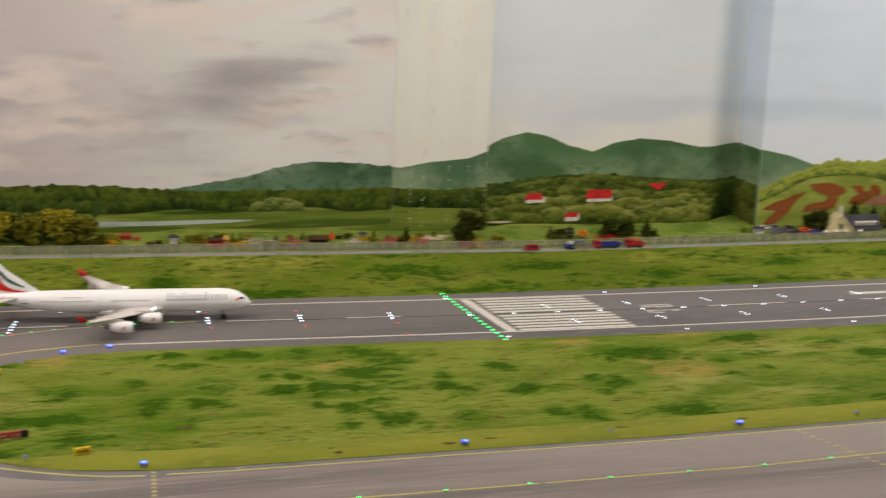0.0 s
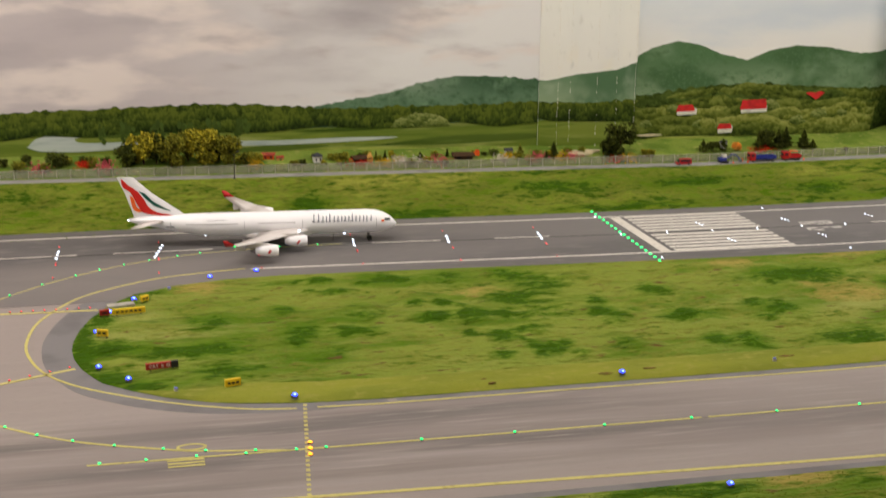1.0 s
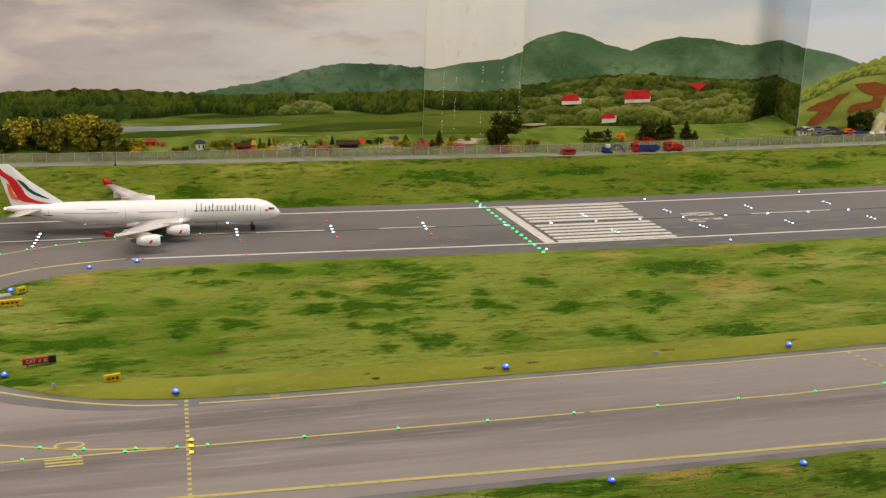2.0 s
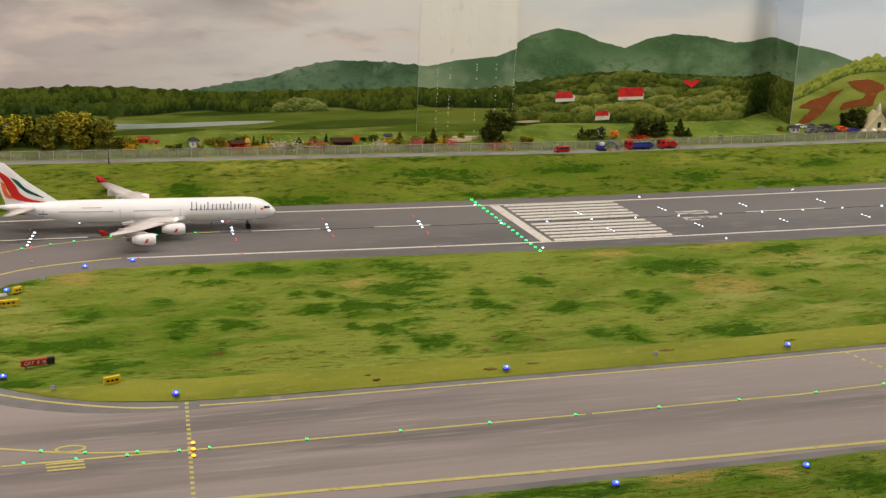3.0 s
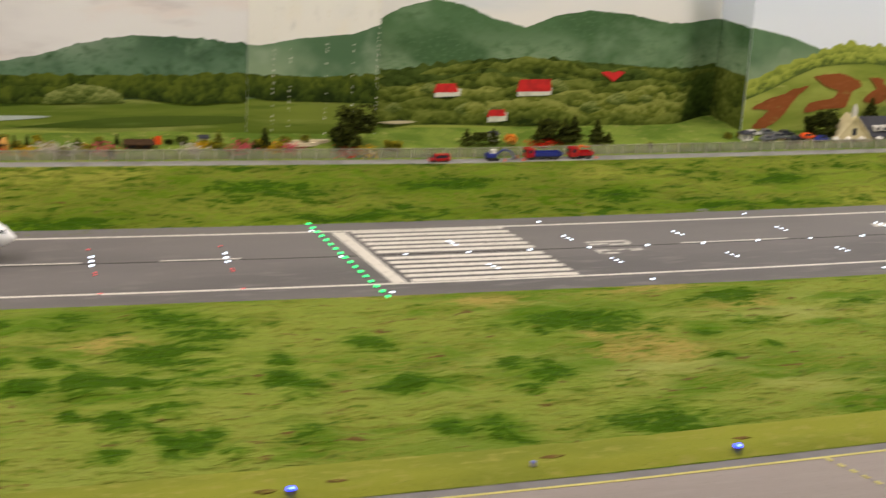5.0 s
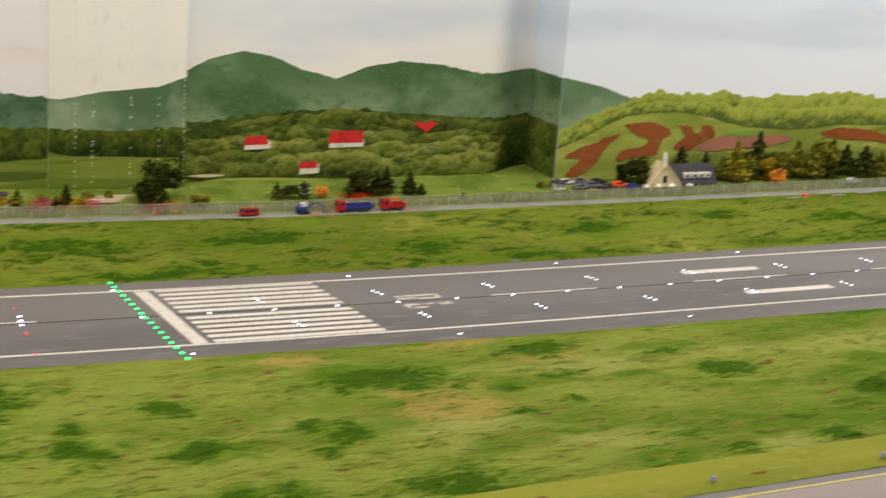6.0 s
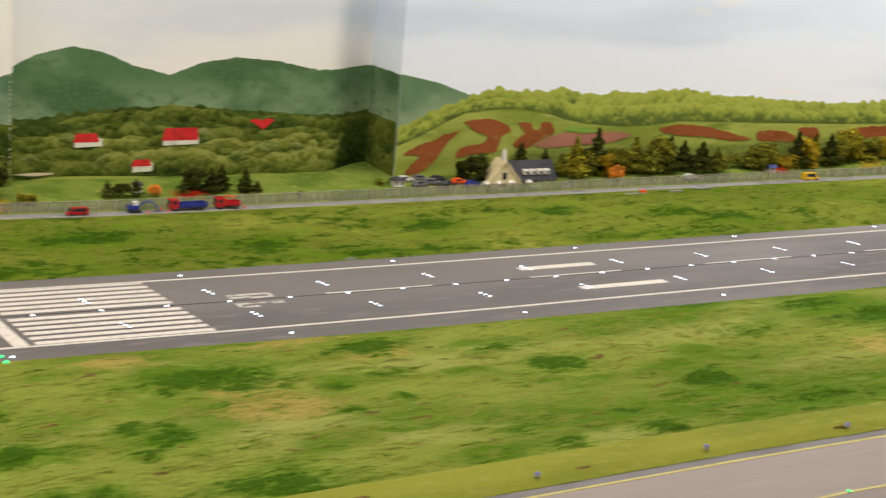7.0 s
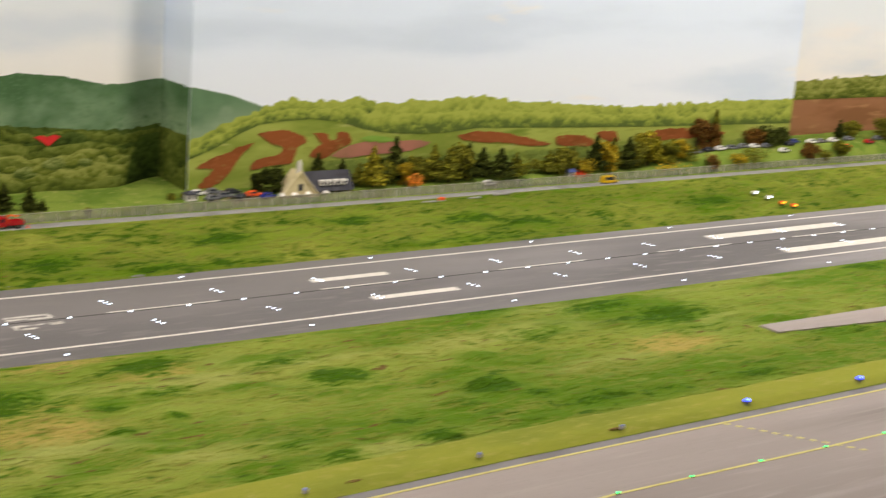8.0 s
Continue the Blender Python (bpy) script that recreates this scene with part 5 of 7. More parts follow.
row("approach_light", LEDWHITE, 0.0038, "small glowing white light in an approach bar", "approach bar lights", [(-1.473 + 0.0066 * (j - 2), 0.100 + 0.028 * (j - 2), ZR) for j in range(5)] + [(x + 0.003 * (j - 1), rw(x) + 0.015 + 0.029 * (j - 1), ZR) for x in appr if x != -1.473 for j in range(3)])
row("approach_light", LEDRED, 0.0024, "small glowing red light beside an approach bar", "red approach lights", [(x + d * 0.05, rw(x) + 0.012 + d, ZR) for x in appr for d in (-0.088, -0.074, 0.088, -0.205)])
row("stop_light", LEDRED, 0.0026, "small glowing red light on the holding line", "stop bar lights", [(-1.721 - 0.0436 * i, -0.780 - 0.019 * i, TY1) for i in range(9)] + [(-1.67 - 0.028 * i, -0.364 + 0.0004 * i, TY1) for i in range(14)])
row("taxi_centre_light", LEDGREEN, 0.0034, "small glowing green light on the taxiway centre line", "taxiway centre lights", [(x, taxi_y(x), TY1) for x in [interp(k, [(0, -1.22), (2, -0.827), (7, 0.146), (12, 1.057), (15, 1.59), (24, 3.19)]) for k in range(24)]] + [(-1.852, -1.102, TY1), (-1.787, -1.157, TY1), (-1.716, -1.201, TY1), (-1.635, -1.241, TY1), (-1.54, -1.276, TY1), (-1.458, -1.301, TY1), (-1.36, -1.319, TY1), (-1.666, -1.323, TY1), (-1.576, -1.324, TY1), (-1.478, -1.326, TY1), (-1.381, -1.330, TY1), (-1.28, -1.331, TY1)])
row("lead_off_light", LEDGREEN, 0.0028, "tiny glowing green light on the lead-off line", "lead-off lights", [(-1.02, 0.085, ZR), (-1.13, 0.082, ZR), (-1.25, 0.074, ZR), (-1.36, 0.060, ZR), (-1.424, 0.043, ZR), (-1.503, 0.019, ZR), (-1.574, -0.012, ZR), (-1.64, -0.047, ZR), (-1.704, -0.087, ZR), (-1.79, -0.15, ZR), (-1.871, -0.228, ZR), (-1.95, -0.305, ZR)])
row("holding_light", LEDAMBER, 0.0050, "glowing amber light at the dotted stop line", "holding lights", [(-1.248 - 0.004 * i, -1.303 - 0.029 * i, TY1) for i in range(3)])
# lens made oversized so that it also stands in for the blue halo
row("taxi_edge_light", LEDBLUE, 0.0072, "glowing blue light at the taxiway edge", "taxiway edge lights",
    [(-1.248, -1.076, 0.011), (-0.505, -1.086, 0.012), (1.616, -1.066, 0.012), (1.972, -1.066, 0.012), (0.215, -1.088, 0.012), (-0.497, -1.678, 0.010), (-0.088, -1.69, 0.010), (-0.94, -1.68, 0.010), (-1.594, -0.904, 0.009), (-1.657, -0.817, 0.009), (-1.658, -0.581, 0.009), (-1.621, -0.437, 0.009), (-1.56, -0.345, 0.009), (-1.352, -0.171, ZR), (-1.224, -0.139, ZR)], 0.002, METAL, LEDCORE)
row("taxi_edge_light", UNLIT, 0.0046, "unlit pale blue lamp at the taxiway edge", "unlit taxiway lamps", [(-0.129, -1.077, 0.012), (-1.466, -0.267, 0.006), (-1.496, -0.992, 0.012), (0.56, -1.073, 0.012), (0.924, -1.069, 0.012), (1.267, -1.07, 0.012)], 0.003, PALEMETAL)

# ---- fence along the service road ----
FENCEWIRE = material("fence_mesh", lin(166, 163, 150), 0.7, alpha=0.34, layers=[(30, 3, lin(150, 146, 124), 0.45, 0.7)])
FENCEPOST = material("fence_post_grey", lin(168, 164, 150), 0.6, layers=[(40, 3, lin(142, 138, 124), 0.45, 0.7)])
FH = 0.027
fence = thing("fence", pose(0, 0, 0), "pale grey wire mesh fence with thin posts beside the service road", "fence")
bm = bmesh.new()
loft(bm, [[(x, 0.5795, road_z(x) - 0.002), (x, 0.5803, road_z(x) - 0.002), (x, 0.5803, road_z(x) + FH), (x, 0.5795, road_z(x) + FH)] for x in np.arange(-2.8, 5.2, 0.2)])
part("wire_mesh", bm, FENCEWIRE, fence)
bm = bmesh.new()
loft(bm, [[(x, 0.5785, road_z(x) + FH - 0.0008), (x, 0.5800, road_z(x) + FH - 0.0008), (x, 0.5800, road_z(x) + FH + 0.0006), (x, 0.5785, road_z(x) + FH + 0.0006)] for x in np.arange(-2.8, 5.2, 0.2)])
part("top_rail", bm, FENCEPOST, fence)
post_me = finish(cyl(bmesh.new(), (0, 0, -0.004), (0, 0, FH + 0.003), 0.0011, seg=6), "post", FENCEPOST)
for i in range(190):
    x = -2.8 + 0.042 * i
    o = part("post", post_me, None, fence)
    o.matrix_basis = pose(x, 0.577, road_z(x))

# ---- trees and bushes ----
BARK = material("bark_brown", lin(78, 60, 42), 0.9, layers=[(60, 4, lin(54, 42, 30), 0.45, 0.7)], bump=[(200, 0.5, 0.002)])


def leaf_material(name, r, g, b):
    return material(name, lin(r, g, b), 0.9, island=0.45, layers=[(70, 3, lin(r * 1.3, g * 1.25, b * 1.1), 0.48, 0.66), (45, 3, lin(r * 0.7, g * 0.72, b * 0.7), 0.52, 0.7)])


L_DARK = leaf_material("dark_green_foliage", 60, 67, 24)
L_OLIVE = leaf_material("olive_foliage", 114, 113, 36)
L_YELLOW = leaf_material("yellow_green_foliage", 142, 135, 38)
L_ORANGE = leaf_material("orange_foliage", 220, 146, 60)
L_GOLD = leaf_material("golden_foliage", 160, 140, 36)
L_BROWN = leaf_material("brown_foliage", 112, 80, 36)
L_GREEN = leaf_material("mid_green_foliage", 112, 113, 36)


def tree(x, y, h, w_, leaf, seed, label, conifer=False, name="tree", category="tree", stem=0.28, dense=1.0):
    rng = random.Random(seed)
    t = thing(name, pose(x, y, meadow_at(x, y) - 0.002), label, category)
    bm = bmesh.new()
    lean = Vector((rng.uniform(-0.06, 0.06), rng.uniform(-0.06, 0.06), 1))
    top = lean * h * (0.9 if conifer else 0.62)
    r = max(0.0010, h * 0.028)
    cyl(bm, (0, 0, 0), top * 0.5, r, r * 0.7, seg=7)
    cyl(bm, top * 0.5, top, r * 0.7, r * 0.25, seg=7)
    tips = []
    if not conifer:
        for k in range(7):
            a = 2.4 * k + rng.random()
            base = top * rng.uniform(0.45, 0.9)
            tip = base + Vector((math.cos(a) * w_ * rng.uniform(0.2, 0.36), math.sin(a) * w_ * rng.uniform(0.2, 0.36), h * rng.uniform(0.12, 0.3)))
            cyl(bm, base, tip, r * 0.4, r * 0.12, seg=5)
            tips.append(tip)
        tips.append(top * 1.25)
    part("trunk", bm, BARK, t, "thin brown trunk with limbs")
    verts, faces = [], []

    def leaf_at(c, s):
        a, b = rng.uniform(0, 6.28), rng.uniform(-1.0, 1.0)
        u = Vector((math.cos(a), math.sin(a), b * 0.6)).normalized() * s
        v = u.cross(Vector((rng.uniform(-1, 1), rng.uniform(-1, 1), rng.uniform(-1, 1)))).normalized() * s * 0.8
        n = len(verts)
        verts.extend([c - u * 0.9, c - v, c + u, c + v])
        faces.append((n, n + 1, n + 2, n + 3))

    size = max(0.0026, 0.0044 * (h / 0.09) ** 0.5)
    if conifer:
        for _ in range(int(560 * dense)):
            k = rng.random() ** 0.7
            z = h * (0.12 + 0.9 * (1 - k))
            tier = 0.75 + 0.25 * math.sin(z / h * 28)
            rad = w_ * 0.5 * k * tier * math.sqrt(rng.random())
            a = rng.uniform(0, 6.28)
            leaf_at(Vector((rad * math.cos(a), rad * math.sin(a), z)), size)
    else:
        lobes = [(tip, rng.uniform(0.16, 0.26) * w_) for tip in tips]
        lobes += [(Vector((rng.uniform(-0.3, 0.3) * w_, rng.uniform(-0.3, 0.3) * w_, h * rng.uniform(stem + 0.08, 0.8))), rng.uniform(0.14, 0.24) * w_) for _ in range(9)]
        for c, rad in lobes:
            for _ in range(int(58 * dense)):
                d = Vector((rng.gauss(0, 1), rng.gauss(0, 1), rng.gauss(0, 1))).normalized() * rad * rng.uniform(0.55, 1.08)
                p = c + d
                p.z = min(h * rng.uniform(0.96, 1.02), max(h * 0.08, p.z))
                leaf_at(p, size)
    me = bpy.data.meshes.new("crown")
    me.from_pydata(verts, [], faces)
    me.materials.append(leaf)
    part("crown", me, None, t)
    return t


TREES_WEST = [
    (-1.128, 0.615, 0.034, 0.032, L_YELLOW, "round yellow-green bush behind the fence", 0),
    (-1.175, 0.62, 0.030, 0.03, L_DARK, "round dark green bush behind the fence", 0),
    (-1.75, 0.62, 0.045, 0.07, L_DARK, "dark green model bush behind the fence", 0),
    (-1.535, 0.62, 0.068, 0.07, L_DARK, "dark green model tree behind the fence", 0),
    (-1.485, 0.63, 0.100, 0.08, L_YELLOW, "yellow-green model tree in leaf behind the fence", 0),
    (-1.445, 0.64, 0.088, 0.06, L_DARK, "dark green model tree behind the fence", 0),
    (-1.40, 0.61, 0.104, 0.085, L_OLIVE, "olive green model tree behind the fence", 0),
    (-1.345, 0.66, 0.075, 0.07, L_OLIVE, "olive green model tree behind the fence", 0),
    (-1.30, 0.62, 0.102, 0.095, L_YELLOW, "yellow-green model tree in leaf behind the fence", 0),
    (-1.222, 0.62, 0.086, 0.085, L_OLIVE, "olive green model tree behind the fence", 0),
    (-1.26, 0.66, 0.07, 0.07, L_DARK, "dark green model tree behind the fence", 0),
    (-1.16, 0.62, 0.034, 0.05, L_OLIVE, "low olive bush behind the fence", 0),
]
TREES_GARDENS = [
    (-0.875, 0.64, 0.016, 0.05, L_OLIVE, "low olive bush on the meadow", 0),
    (-0.855, 0.63, 0.022, 0.05, L_OLIVE, "low olive bush behind the fence", 0),
    (-0.745, 0.63, 0.028, 0.010, L_DARK, "slim dark cypress in the gardens", 1),
    (-0.715, 0.63, 0.028, 0.012, L_DARK, "slim dark cypress in the gardens", 1),
    (-0.60, 0.62, 0.024, 0.03, L_DARK, "small dark conifer in the gardens", 1),
    (-0.505, 0.64, 0.028, 0.014, L_DARK, "slim dark cypress in the gardens", 1),
    (-0.265, 0.61, 0.046, 0.035, L_GREEN, "small green conifer behind the fence", 1),
    (-0.15, 0.61, 0.052, 0.036, L_DARK, "small dark conifer behind the fence", 1),
    (-0.175, 0.61, 0.024, 0.02, L_DARK, "small dark conifer behind the fence", 1),
    (0.088, 0.62, 0.094, 0.088, L_DARK, "broad dark green model tree beside the pillar", 0),
    (0.045, 0.61, 0.05, 0.05, L_DARK, "dark bush at the foot of a broad tree", 0),
    (0.19, 0.60, 0.026, 0.022, L_YELLOW, "small yellow-green bush behind the fence", 0),
    (0.165, 0.60, 0.028, 0.02, L_YELLOW, "small yellow-green bush behind the fence", 0),
]
TREES_MIDDLE = [
    (0.385, 0.62, 0.046, 0.046, L_DARK, "dark bushy conifer behind the fence", 1),
    (0.422, 0.62, 0.034, 0.04, L_DARK, "dark bushy conifer behind the fence", 0),
    (0.458, 0.62, 0.046, 0.042, L_DARK, "dark bushy conifer behind the fence", 1),
    (0.510, 0.62, 0.03, 0.03, L_ORANGE, "small rust-coloured bush behind the fence", 0),
    (0.585, 0.62, 0.046, 0.05, L_DARK, "dark bushy model conifer behind the fence", 1),
    (0.620, 0.63, 0.058, 0.05, L_DARK, "dark bushy model tree behind the fence", 0),
    (0.660, 0.62, 0.066, 0.056, L_DARK, "dark bushy model conifer behind the fence", 1),
    (0.692, 0.63, 0.072, 0.054, L_DARK, "dark bushy model conifer behind the fence", 1),
    (0.755, 0.62, 0.064, 0.05, L_DARK, "dark bushy model conifer behind the fence", 1),
    (0.79, 0.62, 0.030, 0.036, L_DARK, "low dark model conifer behind the fence", 1),
    (1.478, 0.635, 0.068, 0.06, L_DARK, "dark model tree beside the church", 0),
    (1.445, 0.65, 0.05, 0.05, L_DARK, "dark model tree beside the church", 0),
]
TREES_EAST = [
    (1.650, 0.68, 0.098, 0.07, L_DARK, "dark green model conifer behind the church", 1),
    (1.722, 0.66, 0.080, 0.06, L_DARK, "dark green model conifer behind the church", 1),
    (1.768, 0.64, 0.070, 0.06, L_OLIVE, "olive model conifer beside the church", 1),
    (1.805, 0.62, 0.124, 0.105, L_YELLOW, "yellow-green model conifer behind the fence", 1),
    (1.842, 0.63, 0.085, 0.08, L_DARK, "dark green model conifer behind the fence", 1),
    (1.871, 0.65, 0.060, 0.07, L_GREEN, "green model tree behind the fence", 0),
    (1.910, 0.66, 0.140, 0.095, L_DARK, "tall dark model conifer behind the fence", 1),
    (1.945, 0.61, 0.036, 0.05, L_ORANGE, "small orange autumn tree behind the fence", 0),
    (1.920, 0.62, 0.066, 0.04, L_GOLD, "golden yellow autumn tree behind the fence", 0),
    (1.990, 0.64, 0.070, 0.07, L_OLIVE, "olive model tree behind the fence", 0),
    (2.040, 0.64, 0.115, 0.09, L_OLIVE, "olive model conifer behind the fence", 1),
    (2.086, 0.62, 0.104, 0.10, L_GREEN, "green model conifer behind the fence", 1),
    (2.135, 0.64, 0.100, 0.08, L_OLIVE, "olive autumn model tree behind the fence", 0),
    (2.165, 0.63, 0.116, 0.09, L_DARK, "dark model conifer behind the fence", 1),
    (2.236, 0.65, 0.095, 0.09, L_DARK, "dark green model conifer behind the fence", 1),
    (2.285, 0.62, 0.098, 0.11, L_DARK, "dark green model conifer behind the fence", 1),
    (2.348, 0.62, 0.080, 0.09, L_GREEN, "green model conifer behind the fence", 1),
    (2.442, 0.65, 0.040, 0.06, L_GREEN, "green model bush behind the fence", 0),
    (2.500, 0.64, 0.078, 0.09, L_GREEN, "green model conifer behind the fence", 1),
    (2.554, 0.63, 0.072, 0.085, L_OLIVE, "olive autumn model tree behind the fence", 0),
    (2.640, 0.62, 0.040, 0.06, L_GOLD, "golden yellow bush behind the fence", 0),
]
TREES_FAR_EAST = [
    (2.619, 0.66, 0.080, 0.08, L_GREEN, "green model conifer behind the fence", 1),
    (2.690, 0.63, 0.120, 0.09, L_DARK, "dark model conifer behind the fence", 1),
    (2.735, 0.63, 0.090, 0.07, L_GOLD, "golden yellow autumn tree behind the fence", 0),
    (2.785, 0.65, 0.105, 0.08, L_OLIVE, "olive autumn model conifer behind the fence", 1),
    (2.835, 0.63, 0.108, 0.09, L_DARK, "dark model conifer behind the fence", 1),
    (2.880, 0.63, 0.080, 0.06, L_OLIVE, "olive autumn model tree behind the fence", 0),
    (2.935, 0.64, 0.108, 0.08, L_YELLOW, "yellow-green autumn tree behind the fence", 0),
    (2.985, 0.65, 0.090, 0.08, L_YELLOW, "yellowing model conifer behind the fence", 1),
    (3.040, 0.63, 0.070, 0.07, L_GREEN, "green model tree behind the fence", 0),
    (3.080, 0.64, 0.062, 0.06, L_GOLD, "golden yellow model bush behind the fence", 0),
    (3.120, 0.63, 0.048, 0.06, L_GREEN, "green model bush behind the fence", 0),
    (3.215, 0.69, 0.110, 0.062, L_BROWN, "tall brown autumn tree behind the car park", 0),
    (3.275, 0.69, 0.085, 0.06, L_BROWN, "low brown autumn tree behind the car park", 0),
    (3.300, 0.69, 0.135, 0.045, L_GREEN, "tall slim green conifer behind the car park", 1),
    (3.200, 0.592, 0.040, 0.05, L_BROWN, "brown autumn bush behind the fence", 0),
    (3.330, 0.590, 0.036, 0.06, L_GOLD, "golden yellow bush behind the fence", 0),
    (3.410, 0.592, 0.046, 0.085, L_GREEN, "green model bush behind the fence", 0),
    (3.560, 0.69, 0.060, 0.10, L_DARK, "dark green bush behind the car park", 0),
    (3.500, 0.69, 0.055, 0.08, L_BROWN, "brown autumn bush behind the car park", 0),
    (3.640, 0.69, 0.050, 0.07, L_DARK, "dark green bush behind the car park", 0),
    (3.707, 0.594, 0.050, 0.06, L_BROWN, "brown and green bush at the edge of the car park", 0),
    (3.785, 0.590, 0.034, 0.05, L_OLIVE, "olive bush at the edge of the car park", 0),
    (3.880, 0.592, 0.058, 0.05, L_GREEN, "green bush at the edge of the car park", 0),
    (4.000, 0.71, 0.072, 0.05, L_DARK, "dark conifer behind the car park", 1),
    (4.080, 0.72, 0.055, 0.06, L_OLIVE, "olive bush behind the car park", 0),
    (4.218, 0.66, 0.07, 0.08, L_OLIVE, "olive tree at the edge of the car park", 0),
]
SPEC = TREES_WEST + TREES_GARDENS + TREES_MIDDLE + TREES_EAST + TREES_FAR_EAST
for i, (x, y, h, w_, leaf, lab, con) in enumerate(SPEC):
    low = h < 0.05 and not con
    tree(x, y, h * (1.0 if con else 1.2 if x > 1.7 else 1.12), w_ * (1.22 if x > 1.7 else 1.18 if x < -1.1 else 1.28), leaf, 100 + i, lab, bool(con), "bush" if low else "tree", "bush" if low else "tree", 0.0 if low else 0.0, 0.6 if h < 0.05 else 2.0)

# ---- flower beds, as loose dabs of flock ----


def flowers(x, y, wx, wy, h, colour, label, seed, n=160):
    rng = random.Random(seed)
    verts, faces = [], []
    for _ in range(n):
        px_, py_ = x + rng.gauss(0, 0.36) * wx, y + rng.gauss(0, 0.36) * wy
        z = meadow_at(px_, min(0.87, max(0.575, py_))) + rng.random() * h
        s = rng.uniform(0.0014, 0.003)
        b = len(verts)
        for k in range(4):
            a = k * 1.571 + rng.random()
            verts.append((px_ + s * math.cos(a), py_ + s * 0.5 * math.sin(a * 2), z + s * math.sin(a)))
        faces.append((b, b + 1, b + 2, b + 3))
    me = bpy.data.meshes.new("flower_bed")
    me.from_pydata(verts, [], faces)
    me.materials.append(material("petals", lin(*colour), 0.9, island=0.35))
    tagged(new("flower_bed", me), label, "flowers", kind="stuff")


PINK, YEL, WHT, RED = (206, 92, 104), (214, 172, 40), (214, 204, 190), (204, 54, 30)
for i, (x, y, wx, h, c, nm) in enumerate(((-1.80, 0.60, 0.05, 0.025, PINK, "pink"), (-1.604, 0.60, 0.045, 0.032, PINK, "pink"), (-1.67, 0.62, 0.03, 0.02, RED, "red"), (-1.14, 0.60, 0.03, 0.028, YEL, "yellow"), (-0.80, 0.60, 0.06, 0.014, RED, "red"), (-0.72, 0.60, 0.04, 0.012, YEL, "yellow"), (-0.66, 0.60, 0.06, 0.020, WHT, "white"), (-0.62, 0.60, 0.10, 0.016, WHT, "white"), (-0.54, 0.60, 0.06, 0.018, PINK, "pink"), (-0.33, 0.60, 0.05, 0.014, WHT, "white"), (-0.21, 0.60, 0.05, 0.022, PINK, "pink"), (-0.13, 0.60, 0.04, 0.022, YEL, "yellow"), (-0.09, 0.60, 0.04, 0.02, PINK, "pink"), (0.06, 0.592, 0.05, 0.014, RED, "orange-red"), (0.11, 0.592, 0.04, 0.012, YEL, "yellow"), (0.60, 0.61, 0.06, 0.014, RED, "orange-red"), (-0.30, 0.62, 0.03, 0.012, YEL, "yellow"), (1.38, 0.60, 0.12, 0.010, (180, 150, 130), "dusty pink"), (3.0, 0.60, 0.1, 0.02, YEL, "yellow"), (2.6, 0.60, 0.05, 0.016, RED, "orange-red"))):
    flowers(x, y, wx, 0.02, h, c, nm + " flock flowers in a bed behind the fence", 300 + i)
bm = bmesh.new()
sand = [(0.02 * math.cos(a) * 2.4 * (1 + 0.15 * math.sin(3 * a)), 0.02 * math.sin(a)) for a in [k * math.pi / 10 for k in range(20)]]
for sx_, sy_ in ((-0.055, 0.63), (-0.02, 0.66)):
    bm = bmesh.new()
    prism(bm, sand, -0.004, 0.004)
    single("sand_bunker", bm, SAND, "pale sand bunker on the golf course", "sand", "structure", at=pose(sx_, sy_, meadow_at(sx_, sy_) + 0.002, -8, 0, 0))

# low shrubs of all colours along the garden side of the fence
rng_g = random.Random(77)
for i in range(28):
    x = -1.02 + 0.036 * i + rng_g.uniform(-0.012, 0.012)
    leaf, nm = ((L_GREEN, "green"), (L_DARK, "dark green"), (L_OLIVE, "olive"), (L_YELLOW, "yellow-green"))[rng_g.randrange(4)]
    if x < -0.02:
        tree(x, rng_g.uniform(0.592, 0.66), rng_g.uniform(0.012, 0.026), rng_g.uniform(0.018, 0.036), leaf, 700 + i, "low " + nm + " garden shrub behind the fence", False, "garden_shrub", "shrub", 0.02, 0.3)
for i in range(12):
    x = -1.99 + 0.04 * i + rng_g.uniform(-0.012, 0.012)
    leaf, nm = ((L_DARK, "dark green"), (L_GREEN, "green"), (L_DARK, "dark green"), (L_OLIVE, "olive"))[i % 4]
    tree(x, rng_g.uniform(0.60, 0.65), rng_g.uniform(0.026, 0.044), rng_g.uniform(0.03, 0.05), leaf, 730 + i, "bushy " + nm + " garden shrub behind the fence", False, "garden_shrub", "shrub", 0.02, 0.5)
for i, x in enumerate((0.905, 1.16, 1.20)):
    tree(x, rng_g.uniform(0.595, 0.64), rng_g.uniform(0.010, 0.020), rng_g.uniform(0.016, 0.03), (L_GREEN, L_OLIVE)[i % 2], 760 + i, ("low green", "low olive")[i % 2] + " garden shrub behind the fence", False, "garden_shrub", "shrub", 0.02, 0.3)

# ---- huts and sheds ----
CREAM = material("cream_plaster", lin(216, 202, 158), 0.8, layers=[(30, 4, lin(196, 182, 138), 0.45, 0.7)], bump=[(200, 0.2, 0.001)])
HUTWHITE = material("white_hut_boards", lin(222, 218, 210), 0.7, layers=[(50, 3, lin(204, 200, 190), 0.45, 0.7)])
SLATE = material("dark_slate_roof", lin(52, 52, 60), 0.7, layers=[(40, 4, lin(40, 40, 46), 0.45, 0.7)], bump=[(120, 0.4, 0.001)])
BROWNWOOD = material("brown_shed_boards", lin(72, 54, 38), 0.85, layers=[(40, 4, lin(52, 38, 26), 0.45, 0.7)], stretch=(4, 4, 0.4))
